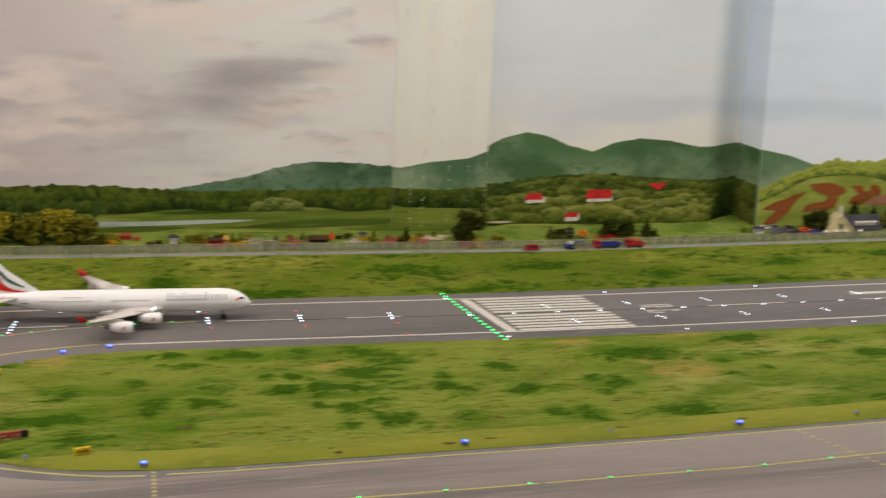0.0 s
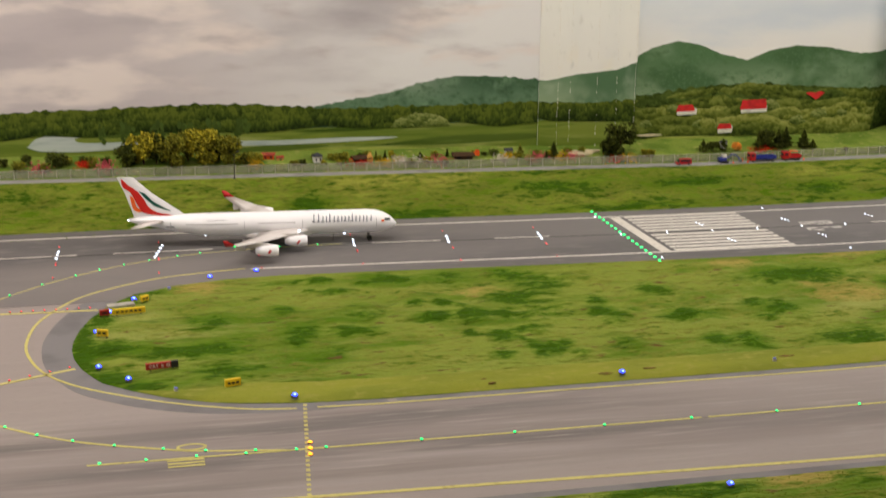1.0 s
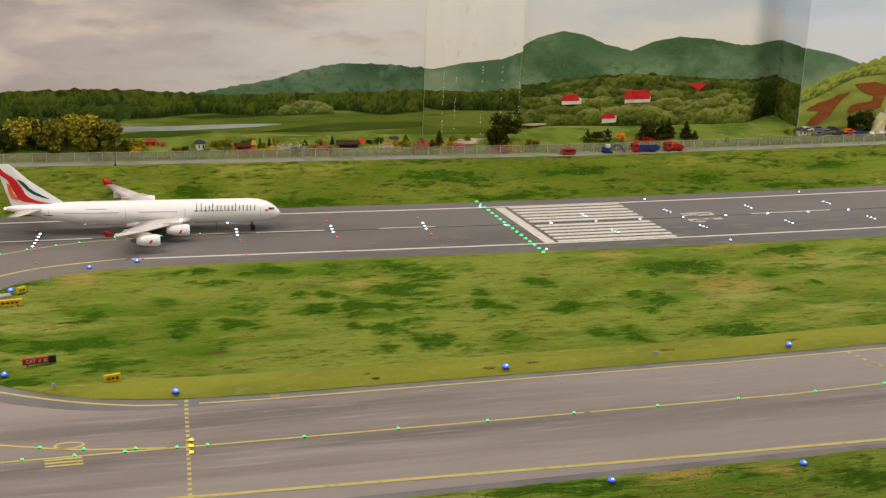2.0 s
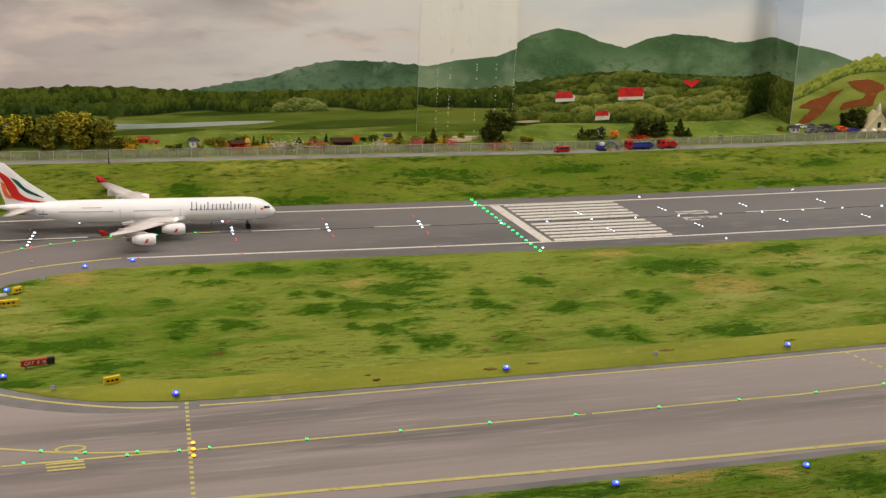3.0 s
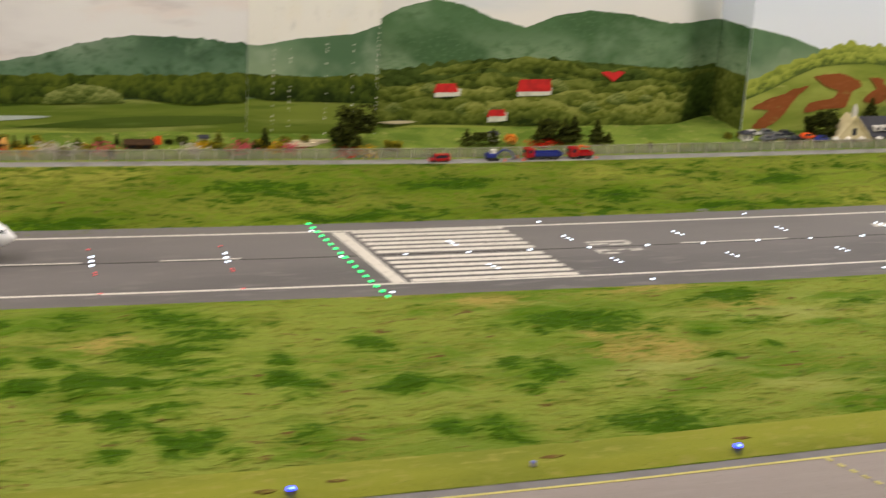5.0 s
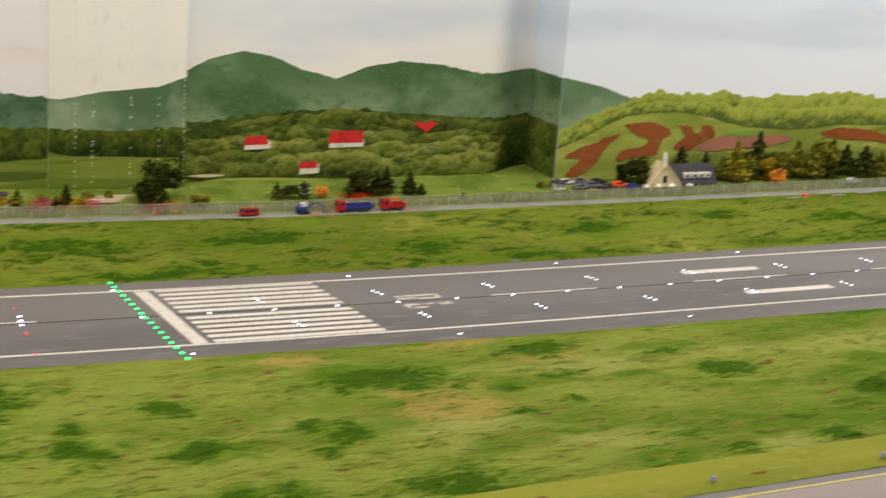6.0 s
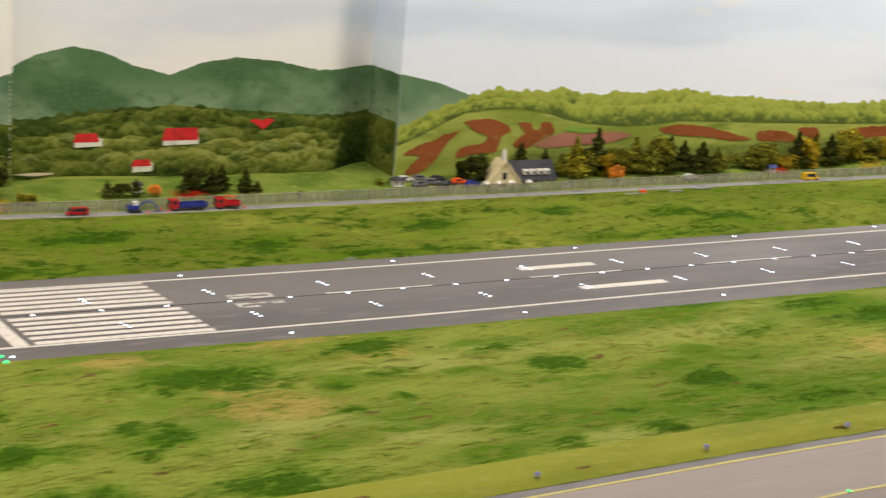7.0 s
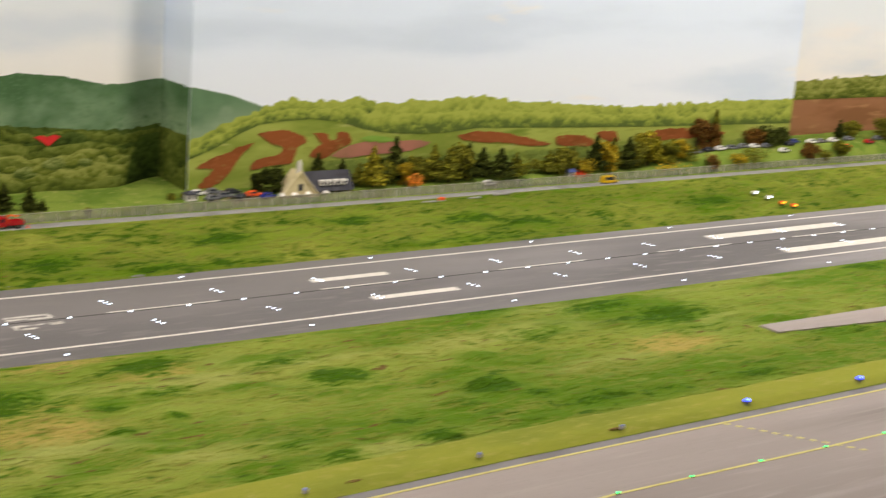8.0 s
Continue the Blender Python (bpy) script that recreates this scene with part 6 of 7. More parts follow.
TAN = material("tan_canvas", lin(206, 158, 84), 0.85, layers=[(30, 3, lin(186, 140, 70), 0.45, 0.7)])
ORANGE = material("orange_cloth", lin(236, 92, 20), 0.7, layers=[(30, 3, lin(214, 76, 14), 0.45, 0.7)])
ROOFDULL = material("dull_red_tiles", lin(150, 58, 40), 0.8, layers=[(60, 4, lin(112, 44, 32), 0.45, 0.7)])
PALEBLUE = material("blue_boards", lin(72, 86, 140), 0.7, layers=[(30, 3, lin(60, 74, 124), 0.45, 0.7)])


def hut(x, y, w_, d, h, roof_h, wall_m, roof_m, label, turn=0, name="hut", windows=1, pyramid=False):
    o = thing(name, pose(x, y, meadow_at(x, y) - 0.002, 0, 0, turn), label, "hut")
    wall = part("wall", box(bmesh.new(), -w_ / 2, w_ / 2, -d / 2, d / 2, 0, h), wall_m, o)
    bm = bmesh.new()
    e = 0.12 * w_
    if pyramid:
        cyl_pts = [(-w_ / 2 - e, -d / 2 - e), (w_ / 2 + e, -d / 2 - e), (w_ / 2 + e, d / 2 + e), (-w_ / 2 - e, d / 2 + e)]
        loft(bm, [[(px_, py_, h) for px_, py_ in cyl_pts], [(px_, py_, h + 0.002) for px_, py_ in cyl_pts], [(px_ * 0.12, py_ * 0.12, h + roof_h) for px_, py_ in cyl_pts]])
    else:
        prism(bm, [(-d / 2 - e, h), (d / 2 + e, h), (d / 2 + e, h + 0.0015), (0, h + roof_h), (-d / 2 - e, h + 0.0015)], -w_ / 2 - e, w_ / 2 + e, "yz")
    part("roof", bm, roof_m, o)
    for k in range(windows):
        cx_ = (k + 0.5) / windows * w_ - w_ / 2
        part("window", box(bmesh.new(), cx_ - 0.16 * w_ / windows, cx_ + 0.16 * w_ / windows, -d / 2 - 0.0008, -d / 2 + 0.001, h * 0.3, h * 0.78), GLASSDARK, wall, "small dark window")
    return o


hut(-0.938, 0.62, 0.026, 0.022, 0.020, 0.011, HUTWHITE, SLATE, "small white kiosk with a dark pointed roof in the meadow", 8, "kiosk", 2, True)
hut(-1.09, 0.66, 0.036, 0.02, 0.015, 0.008, ORANGE, ROOFDULL, "small orange barn with a dull red roof in the meadow", -8, "barn", 2)
hut(-1.055, 0.645, 0.020, 0.014, 0.010, 0.006, TAN, ROOFDULL, "tiny tan shed with a red roof beside a barn", 12, "garden_shed")
hut(-0.795, 0.625, 0.050, 0.03, 0.010, 0.010, BROWNWOOD, BROWNWOOD, "low dark brown garden shed behind the fence", 6, "garden_shed")
hut(-0.455, 0.625, 0.060, 0.03, 0.011, 0.011, BROWNWOOD, BROWNWOOD, "low dark brown garden shed behind the fence", -6, "garden_shed", 2)
hut(-0.295, 0.645, 0.022, 0.02, 0.016, 0.008, HUTWHITE, SLATE, "small white garden hut with a dark roof", 0, "garden_hut")
hut(0.475, 0.66, 0.020, 0.02, 0.022, 0.008, HUTWHITE, SLATE, "small white garden hut behind dark conifers", 0, "garden_hut")
hut(1.21, 0.62, 0.032, 0.022, 0.018, 0.010, HUTWHITE, SLATE, "small white kiosk with a slate roof in the meadow", 0, "kiosk", 2, True)
hut(2.565, 0.61, 0.03, 0.02, 0.014, 0.010, HUTWHITE, PALEBLUE, "small hut with a blue roof behind the fence", 10, "garden_hut")
bm = bmesh.new()
loft(bm, [[(-0.010, -0.006, 0), (0.010, -0.006, 0), (0.010, 0.006, 0), (-0.010, 0.006, 0)], [(-0.009, -0.006, 0.016), (0.009, -0.006, 0.016), (0.009, 0.006, 0.016), (-0.009, 0.006, 0.016)], [(-0.004, -0.001, 0.026), (0.003, -0.001, 0.028), (0.003, 0.001, 0.028), (-0.004, 0.001, 0.026)]])
single("tent", bm, TAN, "tan canvas tent in the gardens behind the fence", "tent", at=pose(-0.768, 0.615, meadow_at(-0.768, 0.615) - 0.001))
sail = thing("sun_sail", pose(-0.412, 0.615, meadow_at(-0.412, 0.615) - 0.001), "bright orange cloth sail on a pole in the gardens", "sun sail")
part("pole", cyl(bmesh.new(), (0, 0.001, 0), (0, 0.001, 0.03), 0.0008, seg=6), METAL, sail)
bm = bmesh.new()
prism(bm, [(-0.012, 0.010), (0.008, 0.008), (0.011, 0.020), (0.006, 0.031), (-0.004, 0.029), (-0.009, 0.020)], -0.0012, 0.0012, "xz")
part("cloth", bm, ORANGE, sail)

# ---- church ----
ch = thing("church", pose(1.60, 0.63, meadow_at(1.60, 0.62) - 0.015, 0, 0, 0), "cream village church with a dark slate roof and a pale spire", "church")
GX = -0.055
bm = bmesh.new()
prism(bm, [(-0.058, 0), (0.058, 0), (0.058, 0.012), (0.0, 0.078), (-0.058, 0.012)], -0.020, 0.03, "xz")
bmesh.ops.translate(bm, verts=bm.verts, vec=(GX, -0.012, 0))
gable = part("gable_wall", bm, CREAM, ch, "cream steep gable end")
part("window", box(bmesh.new(), GX - 0.007, GX + 0.007, -0.0330, -0.0315, 0.026, 0.046), GLASSDARK, gable, "dark gable window")
part("door", box(bmesh.new(), GX - 0.006, GX + 0.006, -0.0330, -0.0315, 0.0, 0.016), BROWNWOOD, gable, "brown wooden door")
bm = bmesh.new()
for s in (-1, 1):
    prism(bm, [(GX + s * 0.063, 0.006), (GX + s * 0.064, 0.011), (GX + 0.0, 0.083), (GX, 0.077)], -0.036, 0.02, "xz")
part("gable_roof", bm, CREAM, ch, "pale verge of the gable roof")
nave = part("nave_wall", box(bmesh.new(), -0.02, 0.125, -0.018, 0.035, 0, 0.020), CREAM, ch)
for k in range(5):
    part("window", box(bmesh.new(), 0.014 + 0.022 * k, 0.024 + 0.022 * k, -0.0192, -0.017, 0.006, 0.016), GLASSDARK, nave, "dark nave window")
bm = bmesh.new()
prism(bm, [(-0.026, 0.018), (0.0085, 0.072), (0.043, 0.018), (0.040, 0.017), (0.0085, 0.066), (-0.023, 0.017)], -0.04, 0.132, "yz")
roof = part("nave_roof", bm, SLATE, ch, "steep dark slate roof")
for k in range(4):
    dorm = part("dormer", box(bmesh.new(), 0.020 + 0.024 * k, 0.037 + 0.024 * k, -0.022, 0.0, 0.034, 0.049, 0.0015), HUTWHITE, roof, "pale dormer")
    part("pane", box(bmesh.new(), 0.0245 + 0.024 * k, 0.0325 + 0.024 * k, -0.0232, -0.0215, 0.037, 0.045), GLASSDARK, dorm)
bm = bmesh.new()
loft(bm, [[(GX + s * a, -0.02 + s * b, z) for a, b in ((-1, -1), (1, -1), (1, 1), (-1, 1))] for s, z in ((0.0065, 0.066), (0.0055, 0.092), (0.0045, 0.104), (0.0008, 0.114))])
part("spire", bm, HUTWHITE, ch, "slim pale stone spire")
for i, (px_, c) in enumerate(((-0.115, HUTWHITE), (-0.075, HUTWHITE), (-0.03, HUTWHITE), (0.03, HUTWHITE))):
    p = thing("parasol", pose(1.60 + px_, 0.597, meadow_at(1.6 + px_, 0.597)), "pale garden parasol beside the church", "parasol", "parasols at the church")
    part("pole", cyl(bmesh.new(), (0, 0, 0), (0, 0, 0.016), 0.0006, seg=5), METAL, p)
    part("canopy", cyl(bmesh.new(), (0, 0, 0.012), (0, 0, 0.019), 0.011, 0.001, seg=10), c, p)

# ---- vehicles ----
CARRED = material("car_red_paint", lin(176, 20, 30), 0.3, coat=0.4, layers=[(40, 2, lin(176, 20, 22), 0.45, 0.7)])
CARBLUE = material("truck_blue_paint", lin(40, 52, 140), 0.35, coat=0.3, layers=[(40, 2, lin(34, 44, 120), 0.45, 0.7)])
CARYELLOW = material("van_yellow_paint", lin(222, 180, 20), 0.35, coat=0.3, layers=[(40, 2, lin(206, 164, 14), 0.45, 0.7)])
CARWHITE = material("car_white_paint", lin(224, 222, 218), 0.3, coat=0.4)
CARGREY = material("car_grey_paint", lin(110, 112, 116), 0.35, coat=0.4)
CARDARK = material("car_dark_paint", lin(44, 46, 54), 0.35, coat=0.4)


def wheels(o, xs_, half, r):
    for x in xs_:
        for s in (-1, 1):
            w_ = part("wheel", cyl(bmesh.new(), (x, s * half - 0.0012, r), (x, s * half + 0.0012, r), r, seg=12), RUBBER, o, "black tyre")
            part("rim", cyl(bmesh.new(), (x, s * (half + 0.0006), r), (x, s * (half + 0.0016), r), r * 0.5, seg=8), METAL, w_)


def car(x, y, z, turn, mat_, label, name="car", ln=0.050, hi=0.016, boxy=False, group=""):
    o = thing(name, pose(x, y, z, 0, 0, turn), label, "van" if boxy else "car", group)
    a = ln / 2
    bm = bmesh.new()
    lower = [(-a, 0.003), (a, 0.003), (a, 0.007), (a * 0.9, 0.0088), (a * 0.45, 0.0095), (-a, 0.0098)]
    prism(bm, lower, -0.0098, 0.0098, "xz")
    bmesh.ops.bevel(bm, geom=bm.edges[:], offset=0.0008, segments=1, affect="EDGES")
    body_ = part("body", bm, mat_, o)
    bm = bmesh.new()
    c0, c1, c2, c3 = (-a * 0.98, a * 0.72, -a * 0.95, a * 0.5) if boxy else (-a * 0.88, a * 0.48, -a * 0.66, a * 0.14)
    loft(bm, [[(c0, -0.0094, 0.0095), (c1, -0.0094, 0.0095), (c1, 0.0094, 0.0095), (c0, 0.0094, 0.0095)], [(c2, -0.0078, hi), (c3, -0.0078, hi), (c3, 0.0078, hi), (c2, 0.0078, hi)]])
    cab = part("cabin", bm, mat_, o)
    for s in (-1, 1):
        bm = bmesh.new()
        f = lambda u, v: (c0 + (c1 - c0) * u + ((c2 - c0) * (1 - u) + (c3 - c1) * u) * v, s * (0.0097 - 0.0016 * v), 0.0095 + (hi - 0.0095) * v)
        vs = [bm.verts.new(f(u, v)) for u, v in ((0.12, 0.15), (0.92, 0.15), (0.92, 0.85), (0.12, 0.85))]
        bm.faces.new(vs)
        part("side_window", bm, GLASSDARK, cab, "dark side window")
    bm = bmesh.new()
    vs = [bm.verts.new(p) for p in ((c1 + 0.0004, -0.008, 0.0102), (c1 + 0.0004, 0.008, 0.0102), (c3 + 0.0010, 0.0068, hi - 0.0008), (c3 + 0.0010, -0.0068, hi - 0.0008))]
    bm.faces.new(vs)
    part("windscreen", bm, GLASSDARK, cab, "dark windscreen")
    for s in (-1, 1):
        part("headlight", box(bmesh.new(), a - 0.0006, a + 0.0004, s * 0.0065 - 0.0014, s * 0.0065 + 0.0014, 0.0052, 0.0068), CARWHITE, body_, "pale headlight")
    wheels(o, (-a * 0.6, a * 0.62), 0.0088, 0.0038)
    return o


def truck(x, y, z, turn, cab_m, bed_m, label, ln=0.085, crane=False):
    o = thing("truck", pose(x, y, z, 0, 0, turn), label, "truck")
    part("chassis", box(bmesh.new(), -ln / 2, ln / 2, -0.007, 0.007, 0.006, 0.0085), DARKMETAL, o)
    cab = part("cab", box(bmesh.new(), ln / 2 - 0.022, ln / 2, -0.0125, 0.0125, 0.006, 0.030, 0.0016), cab_m, o)
    part("windscreen", box(bmesh.new(), ln / 2 - 0.0002, ln / 2 + 0.0006, -0.0105, 0.0105, 0.018, 0.0265), GLASSDARK, cab, "dark windscreen")
    for s in (-1, 1):
        part("side_window", box(bmesh.new(), ln / 2 - 0.016, ln / 2 - 0.006, s * 0.0127 - 0.0004, s * 0.0127 + 0.0004, 0.0185, 0.0265), GLASSDARK, cab, "dark side window")
    bm = bmesh.new()
    box(bm, -ln / 2, ln / 2 - 0.025, -0.0125, 0.0125, 0.0095, 0.0115)
    for s in (-1, 1):
        box(bm, -ln / 2, ln / 2 - 0.025, s * 0.0120 - 0.0006, s * 0.0120 + 0.0006, 0.0113, 0.0195)
    box(bm, -ln / 2, -ln / 2 + 0.0012, -0.0118, 0.0118, 0.0113, 0.0195)
    part("load_bed", bm, bed_m, o)
    if crane:
        bm = bmesh.new()
        cyl(bm, (ln / 2 - 0.028, 0, 0.011), (ln / 2 - 0.028, 0, 0.034), 0.0022, seg=8)
        cyl(bm, (ln / 2 - 0.028, 0, 0.033), (-ln / 2 + 0.01, 0, 0.029), 0.0018, seg=8)
        part("loader_crane", bm, ORANGE, o, "orange folded loader crane")
    wheels(o, (-ln * 0.34, -ln * 0.20, ln * 0.36), 0.0108, 0.0056)
    return o


RY = 0.550
car(0.285, 0.545, road_z(0.285) + 0.0015, 180, CARRED, "small red van parked on the service road", "van", 0.054, 0.019, True)
truck(0.570, RY, road_z(0.57) + 0.0015, 180, CARRED, CARBLUE, "red-cabbed truck with a blue load bed on the service road", 0.098)
truck(0.676, 0.548, road_z(0.676) + 0.0015, 180, CARRED, CARRED, "all-red truck with an orange loader crane on the service road", 0.066, True)
exc = thing("excavator", pose(0.445, RY, road_z(0.445) + 0.0015, 0, 0, 0), "small blue excavator with its arm bent down on the service road", "excavator")
for s in (-1, 1):
    bm = bmesh.new()
    box(bm, -0.030, 0.002, s * 0.009 - 0.003, s * 0.009 + 0.003, 0, 0.007, 0.0024)
    part("track", bm, RUBBER, exc, "black crawler track")
house_ = part("cab", box(bmesh.new(), -0.032, -0.006, -0.010, 0.010, 0.008, 0.019, 0.0015), CARBLUE, exc)
part("cab_window", box(bmesh.new(), -0.020, -0.006, -0.0085, 0.004, 0.0185, 0.029, 0.001), HUTWHITE, house_, "pale glazed driver's cab")
bm = bmesh.new()
cyl(bm, (-0.006, 0, 0.014), (0.016, 0, 0.027), 0.0022, seg=8)
cyl(bm, (0.016, 0, 0.027), (0.036, 0, 0.022), 0.0020, seg=8)
cyl(bm, (0.036, 0, 0.022), (0.046, 0, 0.008), 0.0018, seg=8)
arm = part("arm", bm, CARBLUE, exc)
bm = bmesh.new()
prism(bm, [(0.040, 0.002), (0.052, 0.001), (0.052, 0.009), (0.044, 0.010)], -0.005, 0.005, "xz")
part("bucket", bm, CARGREY, arm, "grey digging bucket")
for i, (x, y) in enumerate(((0.515, 0.538), (0.505, 0.562), (0.46, 0.535), (0.720, 0.54))):
    c = thing("traffic_cone", pose(x, y, road_z(x) + 0.0015), "small orange and white traffic cone at the road works", "traffic cone", "cones at the road works")
    part("cone", cyl(bmesh.new(), (0, 0, 0.0006), (0, 0, 0.009), 0.0026, 0.0006, seg=8), ORANGE, c)
    part("foot", box(bmesh.new(), -0.0034, 0.0034, -0.0034, 0.0034, 0, 0.0008), ORANGE, c)
car(2.685, 0.552, road_z(2.685) + 0.0015, 0, CARYELLOW, "yellow van driving on the service road", "van", 0.062, 0.024, True)
for i, (x, y, t_, m_, nm) in enumerate(((1.25, 0.65, 6, CARWHITE, "white"), (1.305, 0.66, -10, CARGREY, "grey"), (1.36, 0.655, 4, CARDARK, "dark"), (1.275, 0.61, 12, CARGREY, "grey"), (1.32, 0.62, -20, CARGREY, "grey"), (1.365, 0.61, 30, CARDARK, "dark"), (1.405, 0.615, 0, ORANGE, "orange"), (1.445, 0.605, 14, CARBLUE, "blue"), (2.225, 0.595, 4, CARWHITE, "white"), (3.19, 0.665, 3, CARGREY, "grey"), (3.245, 0.66, 6, CARDARK, "dark"), (3.3, 0.655, 5, CARWHITE, "white"), (3.37, 0.665, -8, CARGREY, "grey"), (3.43, 0.67, 5, CARGREY, "grey"), (3.48, 0.66, 5, CARWHITE, "white"), (3.535, 0.655, 8, CARGREY, "grey"), (3.6, 0.625, 4, CARWHITE, "white"), (3.66, 0.655, 4, CARDARK, "dark"), (3.725, 0.69, 8, CARBLUE, "blue"), (3.8, 0.67, -6, CARWHITE, "white"), (3.86, 0.675, 4, CARGREY, "grey"), (3.925, 0.675, 4, CARWHITE, "white"), (3.945, 0.625, 6, ORANGE, "orange"), (4.02, 0.68, 5, CARGREY, "grey"), (4.095, 0.64, 0, CARRED, "red"), (4.17, 0.66, 6, CARGREY, "grey"), (4.24, 0.67, 6, CARRED, "red"), (4.34, 0.68, 4, CARWHITE, "white"))):
    car(x, y, meadow_at(x, y) - 0.0005, t_, m_, nm + " model car parked behind the fence", group="parked cars")
bm = box(bmesh.new(), -0.004, 0.004, -0.004, 0.004, 0, 0.026, 0.001)
single("marker_post", bm, HUTWHITE, "short white marker post beside the service road", "post", at=pose(1.76, 0.585, road_z(1.76)))

# a dark lamp post at the edge of the service road
lamp = thing("street_lamp", pose(-1.213, 0.524, bank_z(-1.213, 0.524, (0.524 - RUN_N) / (0.53 - RUN_N)) - 0.001), "thin dark lamp post with a bent head beside the service road", "street lamp")
part("pole", cyl(bmesh.new(), (0, 0, 0), (0, 0, 0.076), 0.0016, 0.0010, seg=7), DARKMETAL, lamp)
part("arm", cyl(bmesh.new(), (0, 0, 0.075), (0.009, -0.002, 0.088), 0.0010, 0.0008, seg=6), DARKMETAL, lamp)
part("head", box(bmesh.new(), 0.006, 0.016, -0.004, 0.001, 0.0865, 0.0895, 0.0008), DARKMETAL, lamp)
part("foot", box(bmesh.new(), -0.003, 0.003, -0.003, 0.003, 0, 0.004, 0.0006), DARKMETAL, lamp)

# ---- signs in the grass ----
SIGNYELLOW = material("sign_yellow", lin(226, 190, 32), 0.5)
SIGNRED = material("sign_red", lin(166, 44, 38), 0.5)
SIGNBLACK = material("sign_black", lin(34, 32, 32), 0.6)


GRASSSEAM = material("grass_seam", lin(112, 116, 44), 0.9)


def infield_at(x, y):
    a, b = edge_s(x), edge_n(x)
    return infield_z(x, y, (y - a) / (b - a))


def sign(x, y, turn, w_, h, mat_, label, bars=0, end=None, text="", ground=None):
    o = thing("taxiway_sign", pose(x, y, (infield_at(x, y) if ground is None else ground) - 0.001, 0, 0, turn), label, "sign")
    board = part("board", box(bmesh.new(), -w_ / 2, w_ / 2, -0.004, 0.004, 0.006, 0.006 + h, 0.0008), mat_, o)
    for sx_ in (-0.36 * w_, 0.36 * w_):
        part("leg", cyl(bmesh.new(), (sx_, 0, 0), (sx_, 0, 0.0075), 0.0014, seg=6), SIGNBLACK, o)
    if end:
        part("end_panel", box(bmesh.new(), w_ / 2 - 0.016, w_ / 2 + 0.0006, -0.0046, 0.0046, 0.0056, 0.0064 + h), end, board)
    for k in range(bars):
        cx_ = ((k + 0.5) / bars - 0.5) * w_ * 0.8
        part("bar", box(bmesh.new(), cx_ - 0.26 * w_ / bars, cx_ + 0.26 * w_ / bars, -0.0050, -0.0038, 0.006 + h * 0.36, 0.006 + h * 0.64), SIGNBLACK, board)
    if text:
        cu = bpy.data.curves.new("lettering", "FONT")
        cu.body, cu.size, cu.extrude, cu.align_x, cu.align_y = text, h * 0.78, 0.0003, "CENTER", "CENTER"
        cu.materials.append(HUTWHITE)
        t_ = new("lettering", cu)
        t_.parent = board
        t_.matrix_basis = pose(-0.006, -0.0048, 0.006 + h / 2, 90, 0, 0)
    return o


sign(-1.5185, -0.862, 8, 0.072, 0.014, SIGNRED, "low red runway sign with pale lettering in the grass", end=SIGNBLACK, text="CAT  II  III")
sign(-1.372, -0.985, 14, 0.036, 0.016, SIGNYELLOW, "small yellow taxiway sign with black bars in the grass", 3)
sign(-1.577, -0.466, 6, 0.082, 0.014, SIGNYELLOW, "long yellow taxiway sign with black bars in the grass", 6)
sign(-1.636, -0.468, 6, 0.024, 0.014, SIGNRED, "small red taxiway sign beside a long yellow one", 1)
sign(-1.644, -0.618, -20, 0.028, 0.016, SIGNYELLOW, "small yellow taxiway sign with black bars in the grass", 2)
sign(-1.534, -0.361, 30, 0.022, 0.014, SIGNYELLOW, "small yellow taxiway sign with black bars in the grass", 2)
bm = box(bmesh.new(), -0.035, 0.035, -0.012, 0.012, 0, 0.008, 0.002)
single("drain_cover", bm, FENCEPOST, "pale grey slab in the grass beside the taxiway", "slab", at=pose(-1.594, -0.376, infield_at(-1.594, -0.376) - 0.003, 0, 0, 10))
single("seam", box(bmesh.new(), -0.0005, 0.0005, -0.15, 0.15, 0, 0.003), GRASSSEAM, "thin dark seam across the grass between two layout boards", "seam", "structure", at=pose(-1.225, -0.75, 0.0072, 0, 0, -7))

# bare soil showing through the mown strip
SOILPATCH = material("bare_soil", lin(112, 86, 50), 0.95, layers=[(60, 5, lin(84, 62, 36), 0.45, 0.65), (140, 4, lin(120, 118, 48), 0.52, 0.66)], bump=[(300, 0.6, 0.002)])
for i, (x, y, w_, d) in enumerate(((-0.541, -1.076, 0.022, 0.008), (-0.431, -1.064, 0.02, 0.006), (-0.087, -1.052, 0.024, 0.007), (-0.809, -1.081, 0.012, 0.005), (0.246, -1.05, 0.02, 0.006), (0.66, -1.065, 0.018, 0.006), (1.256, -1.063, 0.02, 0.006), (-0.82, -1.055, 0.008, 0.004))):
    bm = bmesh.new()
    prism(bm, [(0.75 * w_ * math.cos(a) * (1 + 0.7 * nz(math.cos(a) + i, math.sin(a), 2.1)), 0.7 * d * math.sin(a) * (1 + 0.7 * nz(math.cos(a), math.sin(a) + i, 2.7))) for a in [k * math.pi / 9 for k in range(18)]], -0.002, 0.0006)
    single("soil_patch", bm, SOILPATCH, "small brown patch of bare soil in the mown strip", "soil", "structure", at=pose(x, y, 0.0102))

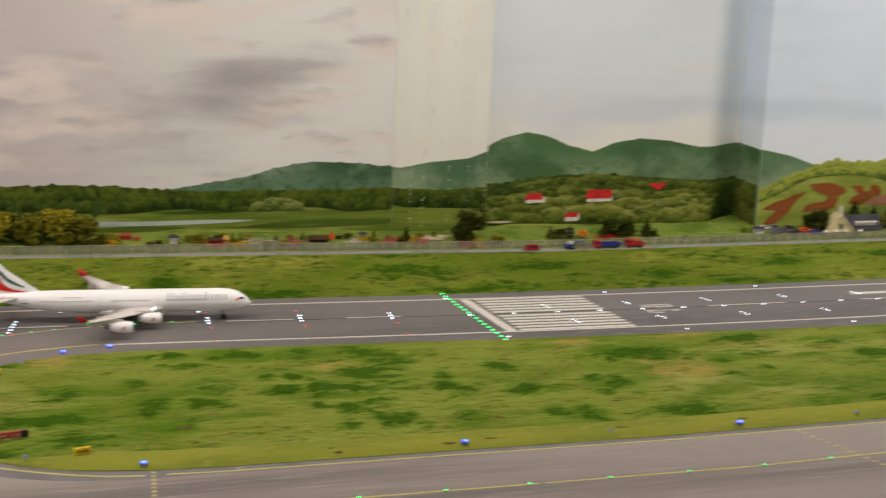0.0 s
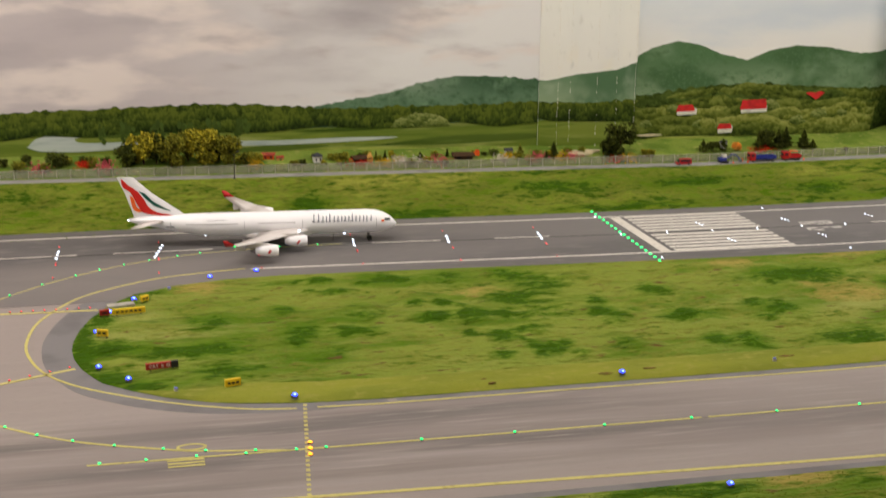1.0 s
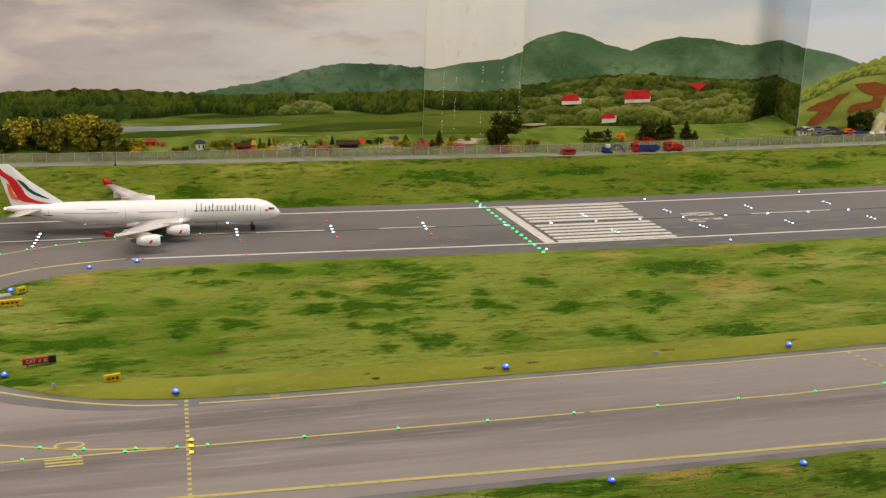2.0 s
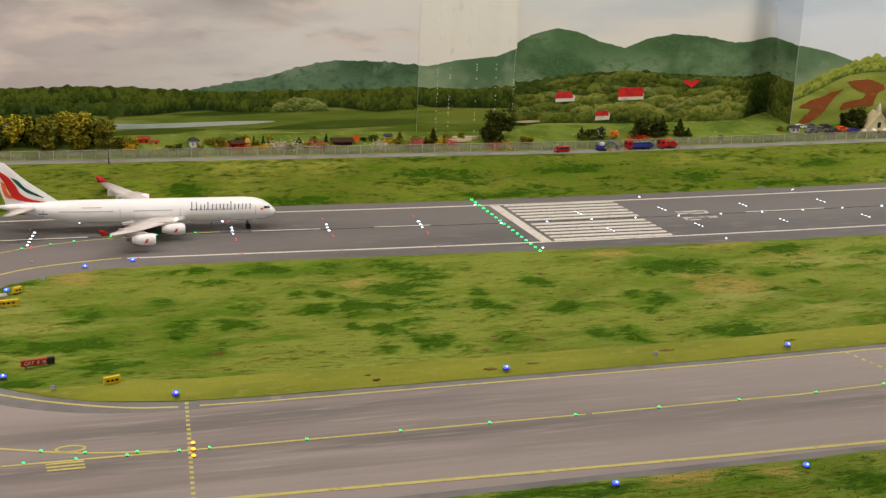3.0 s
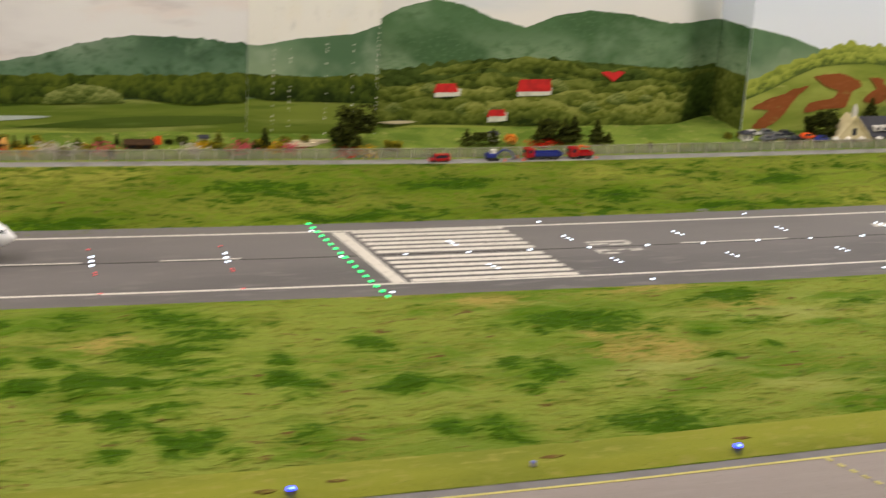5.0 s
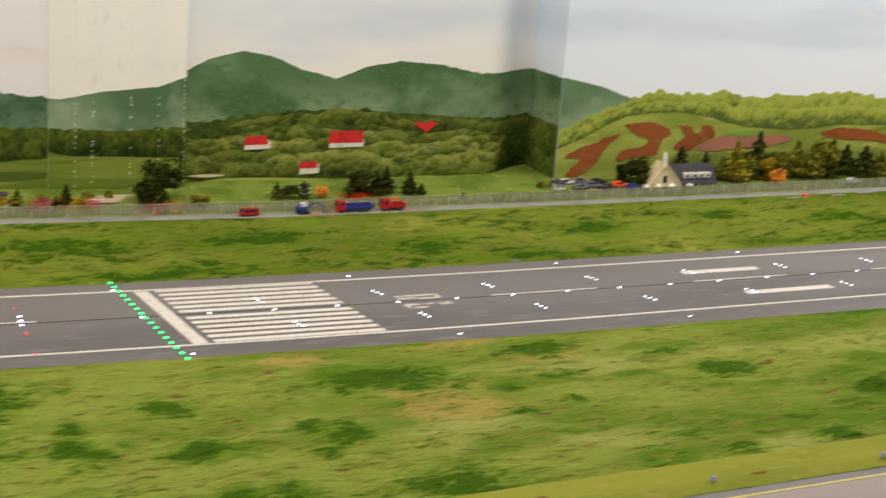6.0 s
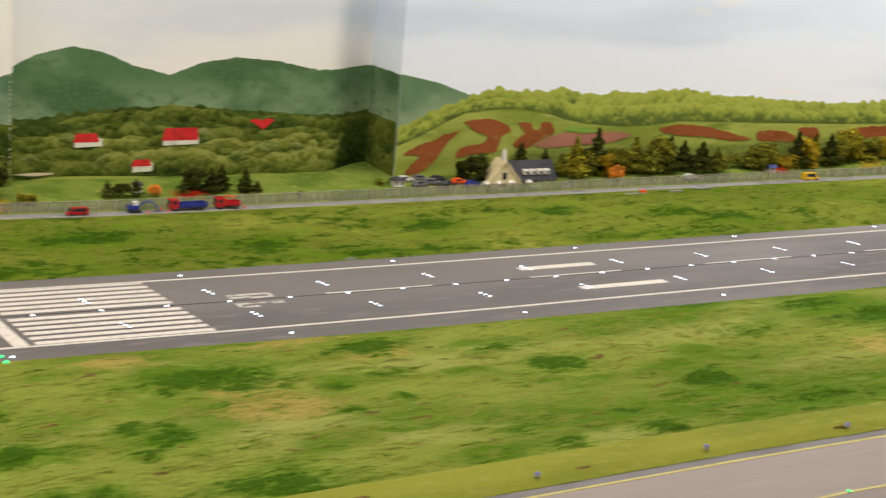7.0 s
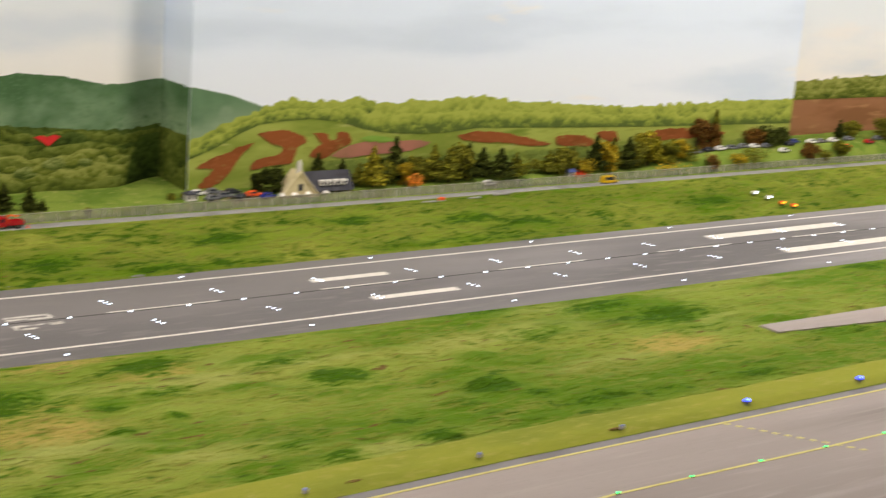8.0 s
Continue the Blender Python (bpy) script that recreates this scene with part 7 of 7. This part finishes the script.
# approach slope boxes on the bank
for i, (x, y, m_, nm) in enumerate(((3.20, 0.385, LEDWHITE, "white"), (3.24, 0.357, LEDWHITE, "white"), (3.26, 0.313, ORANGE, "orange"), (3.285, 0.282, ORANGE, "orange"))):
    k = (y - RUN_N) / (0.53 - RUN_N)
    o = thing("slope_light", pose(x, y, bank_z(x, y, k) - 0.001, 0, 0, 8), nm + " approach slope light box on short legs on the bank", "airfield light", "approach slope lights")
    part("housing", box(bmesh.new(), -0.011, 0.011, -0.006, 0.006, 0.008, 0.017, 0.0012), ORANGE if m_ is ORANGE else HUTWHITE, o)
    part("lens", box(bmesh.new(), -0.008, 0.008, -0.0072, -0.0056, 0.010, 0.0155), LEDAMBER if m_ is ORANGE else LEDWHITE, o, "glowing lens")
    for sx_ in (-0.007, 0.007):
        part("leg", cyl(bmesh.new(), (sx_, 0, 0), (sx_, 0, 0.009), 0.001, seg=6), DARKMETAL, o)
# drain slabs and a marker at the top of the bank
for i, (x, y, w_) in enumerate(((1.93, 0.50, 0.05), (2.10, 0.505, 0.045), (2.20, 0.50, 0.07))):
    single("drain_slab", box(bmesh.new(), -w_ / 2, w_ / 2, -0.004, 0.004, 0, 0.003, 0.001), ROADGREY, "pale grey drain slab set into the grass bank", "slab", group="drain slabs", at=pose(x, y, bank_z(x, y, (y - RUN_N) / (0.53 - RUN_N)) - 0.001, 10, 0, 0))
mk = thing("marker_cone", pose(1.985, 0.515, bank_z(1.985, 0.515, (0.515 - RUN_N) / (0.53 - RUN_N)) - 0.001), "orange marker on the grass bank", "marker")
part("body", box(bmesh.new(), -0.010, 0.010, -0.005, 0.005, 0.002, 0.010, 0.002), ORANGE, mk)
part("foot", box(bmesh.new(), -0.011, 0.011, -0.006, 0.006, 0, 0.0025), FENCEPOST, mk)

# ---- tufts: dark clumps of static grass at their places, and loose blades everywhere ----
def tuft_mesh(name, spots, ground, mat_, label, seed, tall, lie=0.6):
    rng = random.Random(seed)
    verts, faces = [], []
    for x, y in spots(rng):
        z = ground(x, y)
        if z is None:
            continue
        for _ in range(2):
            a = rng.uniform(0, 6.28)
            h = tall * rng.uniform(0.5, 1.2)
            dx, dy = math.cos(a), math.sin(a)
            w_ = h * 0.34
            b = len(verts)
            verts.extend([(x - dy * w_, y + dx * w_, z - 0.001), (x + dy * w_, y - dx * w_, z - 0.001), (x + dx * h * lie + rng.uniform(-1, 1) * w_, y + dy * h * lie, z + h)])
            faces.append((b, b + 1, b + 2))
    me = bpy.data.meshes.new(name)
    me.from_pydata(verts, [], faces)
    me.materials.append(mat_)
    return tagged(new(name, me), label, "grass", kind="stuff")


def in_patches(patches, per):
    def spots(rng):
        for cx_, cy_, rx, ry, s in patches:
            for _ in range(int(per * s * (rx * ry) / 0.002)):
                yield cx_ + rng.gauss(0, 0.55) * rx, cy_ + rng.gauss(0, 0.55) * ry
    return spots


def ground_infield(x, y):
    if not (edge_s(x) + 0.1 < y < edge_n(x) - 0.005) or x < -1.64 or on_exit(x, y):
        return None
    return infield_at(x, y)


def ground_bank(x, y):
    k = (y - RUN_N) / (0.53 - RUN_N)
    return bank_z(x, y, k) if 0.03 < k < 0.97 else None


def ground_verge(x, y):
    k = (y + 2.3) / 0.66
    return verge_z(x, y, k) if 0.0 < k < 0.97 else None


tuft_mesh("grass_tufts", in_patches(LUSH, 45), ground_infield, TUFT, "dark green clumps of long grass in the infield", 21, 0.0036, 1.5)
tuft_mesh("grass_tufts", in_patches(LUSH_VERGE, 45), ground_verge, TUFT, "dark green clumps of long grass on the verge", 22, 0.0032, 1.3)
tuft_mesh("grass_tufts", in_patches(LUSH_BANK, 25), ground_bank, TUFT, "dark green clumps of long grass on the bank", 23, 0.0030, 1.3)
tuft_mesh("grass_blades", lambda rng: ((rng.uniform(-1.6, 4.5), rng.uniform(-1.02, -0.25)) for _ in range(14000)), ground_infield, BLADE, "loose pale blades of static grass in the infield", 24, 0.0026, 1.6)
tuft_mesh("grass_blades", lambda rng: ((rng.uniform(-2.4, 4.8), rng.uniform(0.26, 0.525)) for _ in range(7000)), ground_bank, BLADE, "loose pale blades of static grass on the bank", 25, 0.0026, 1.6)
tuft_mesh("grass_blades", lambda rng: ((rng.uniform(-1.3, 1.0), rng.uniform(-1.95, -1.65)) for _ in range(3000)), ground_verge, BLADE, "loose pale blades of static grass on the verge", 26, 0.0038)
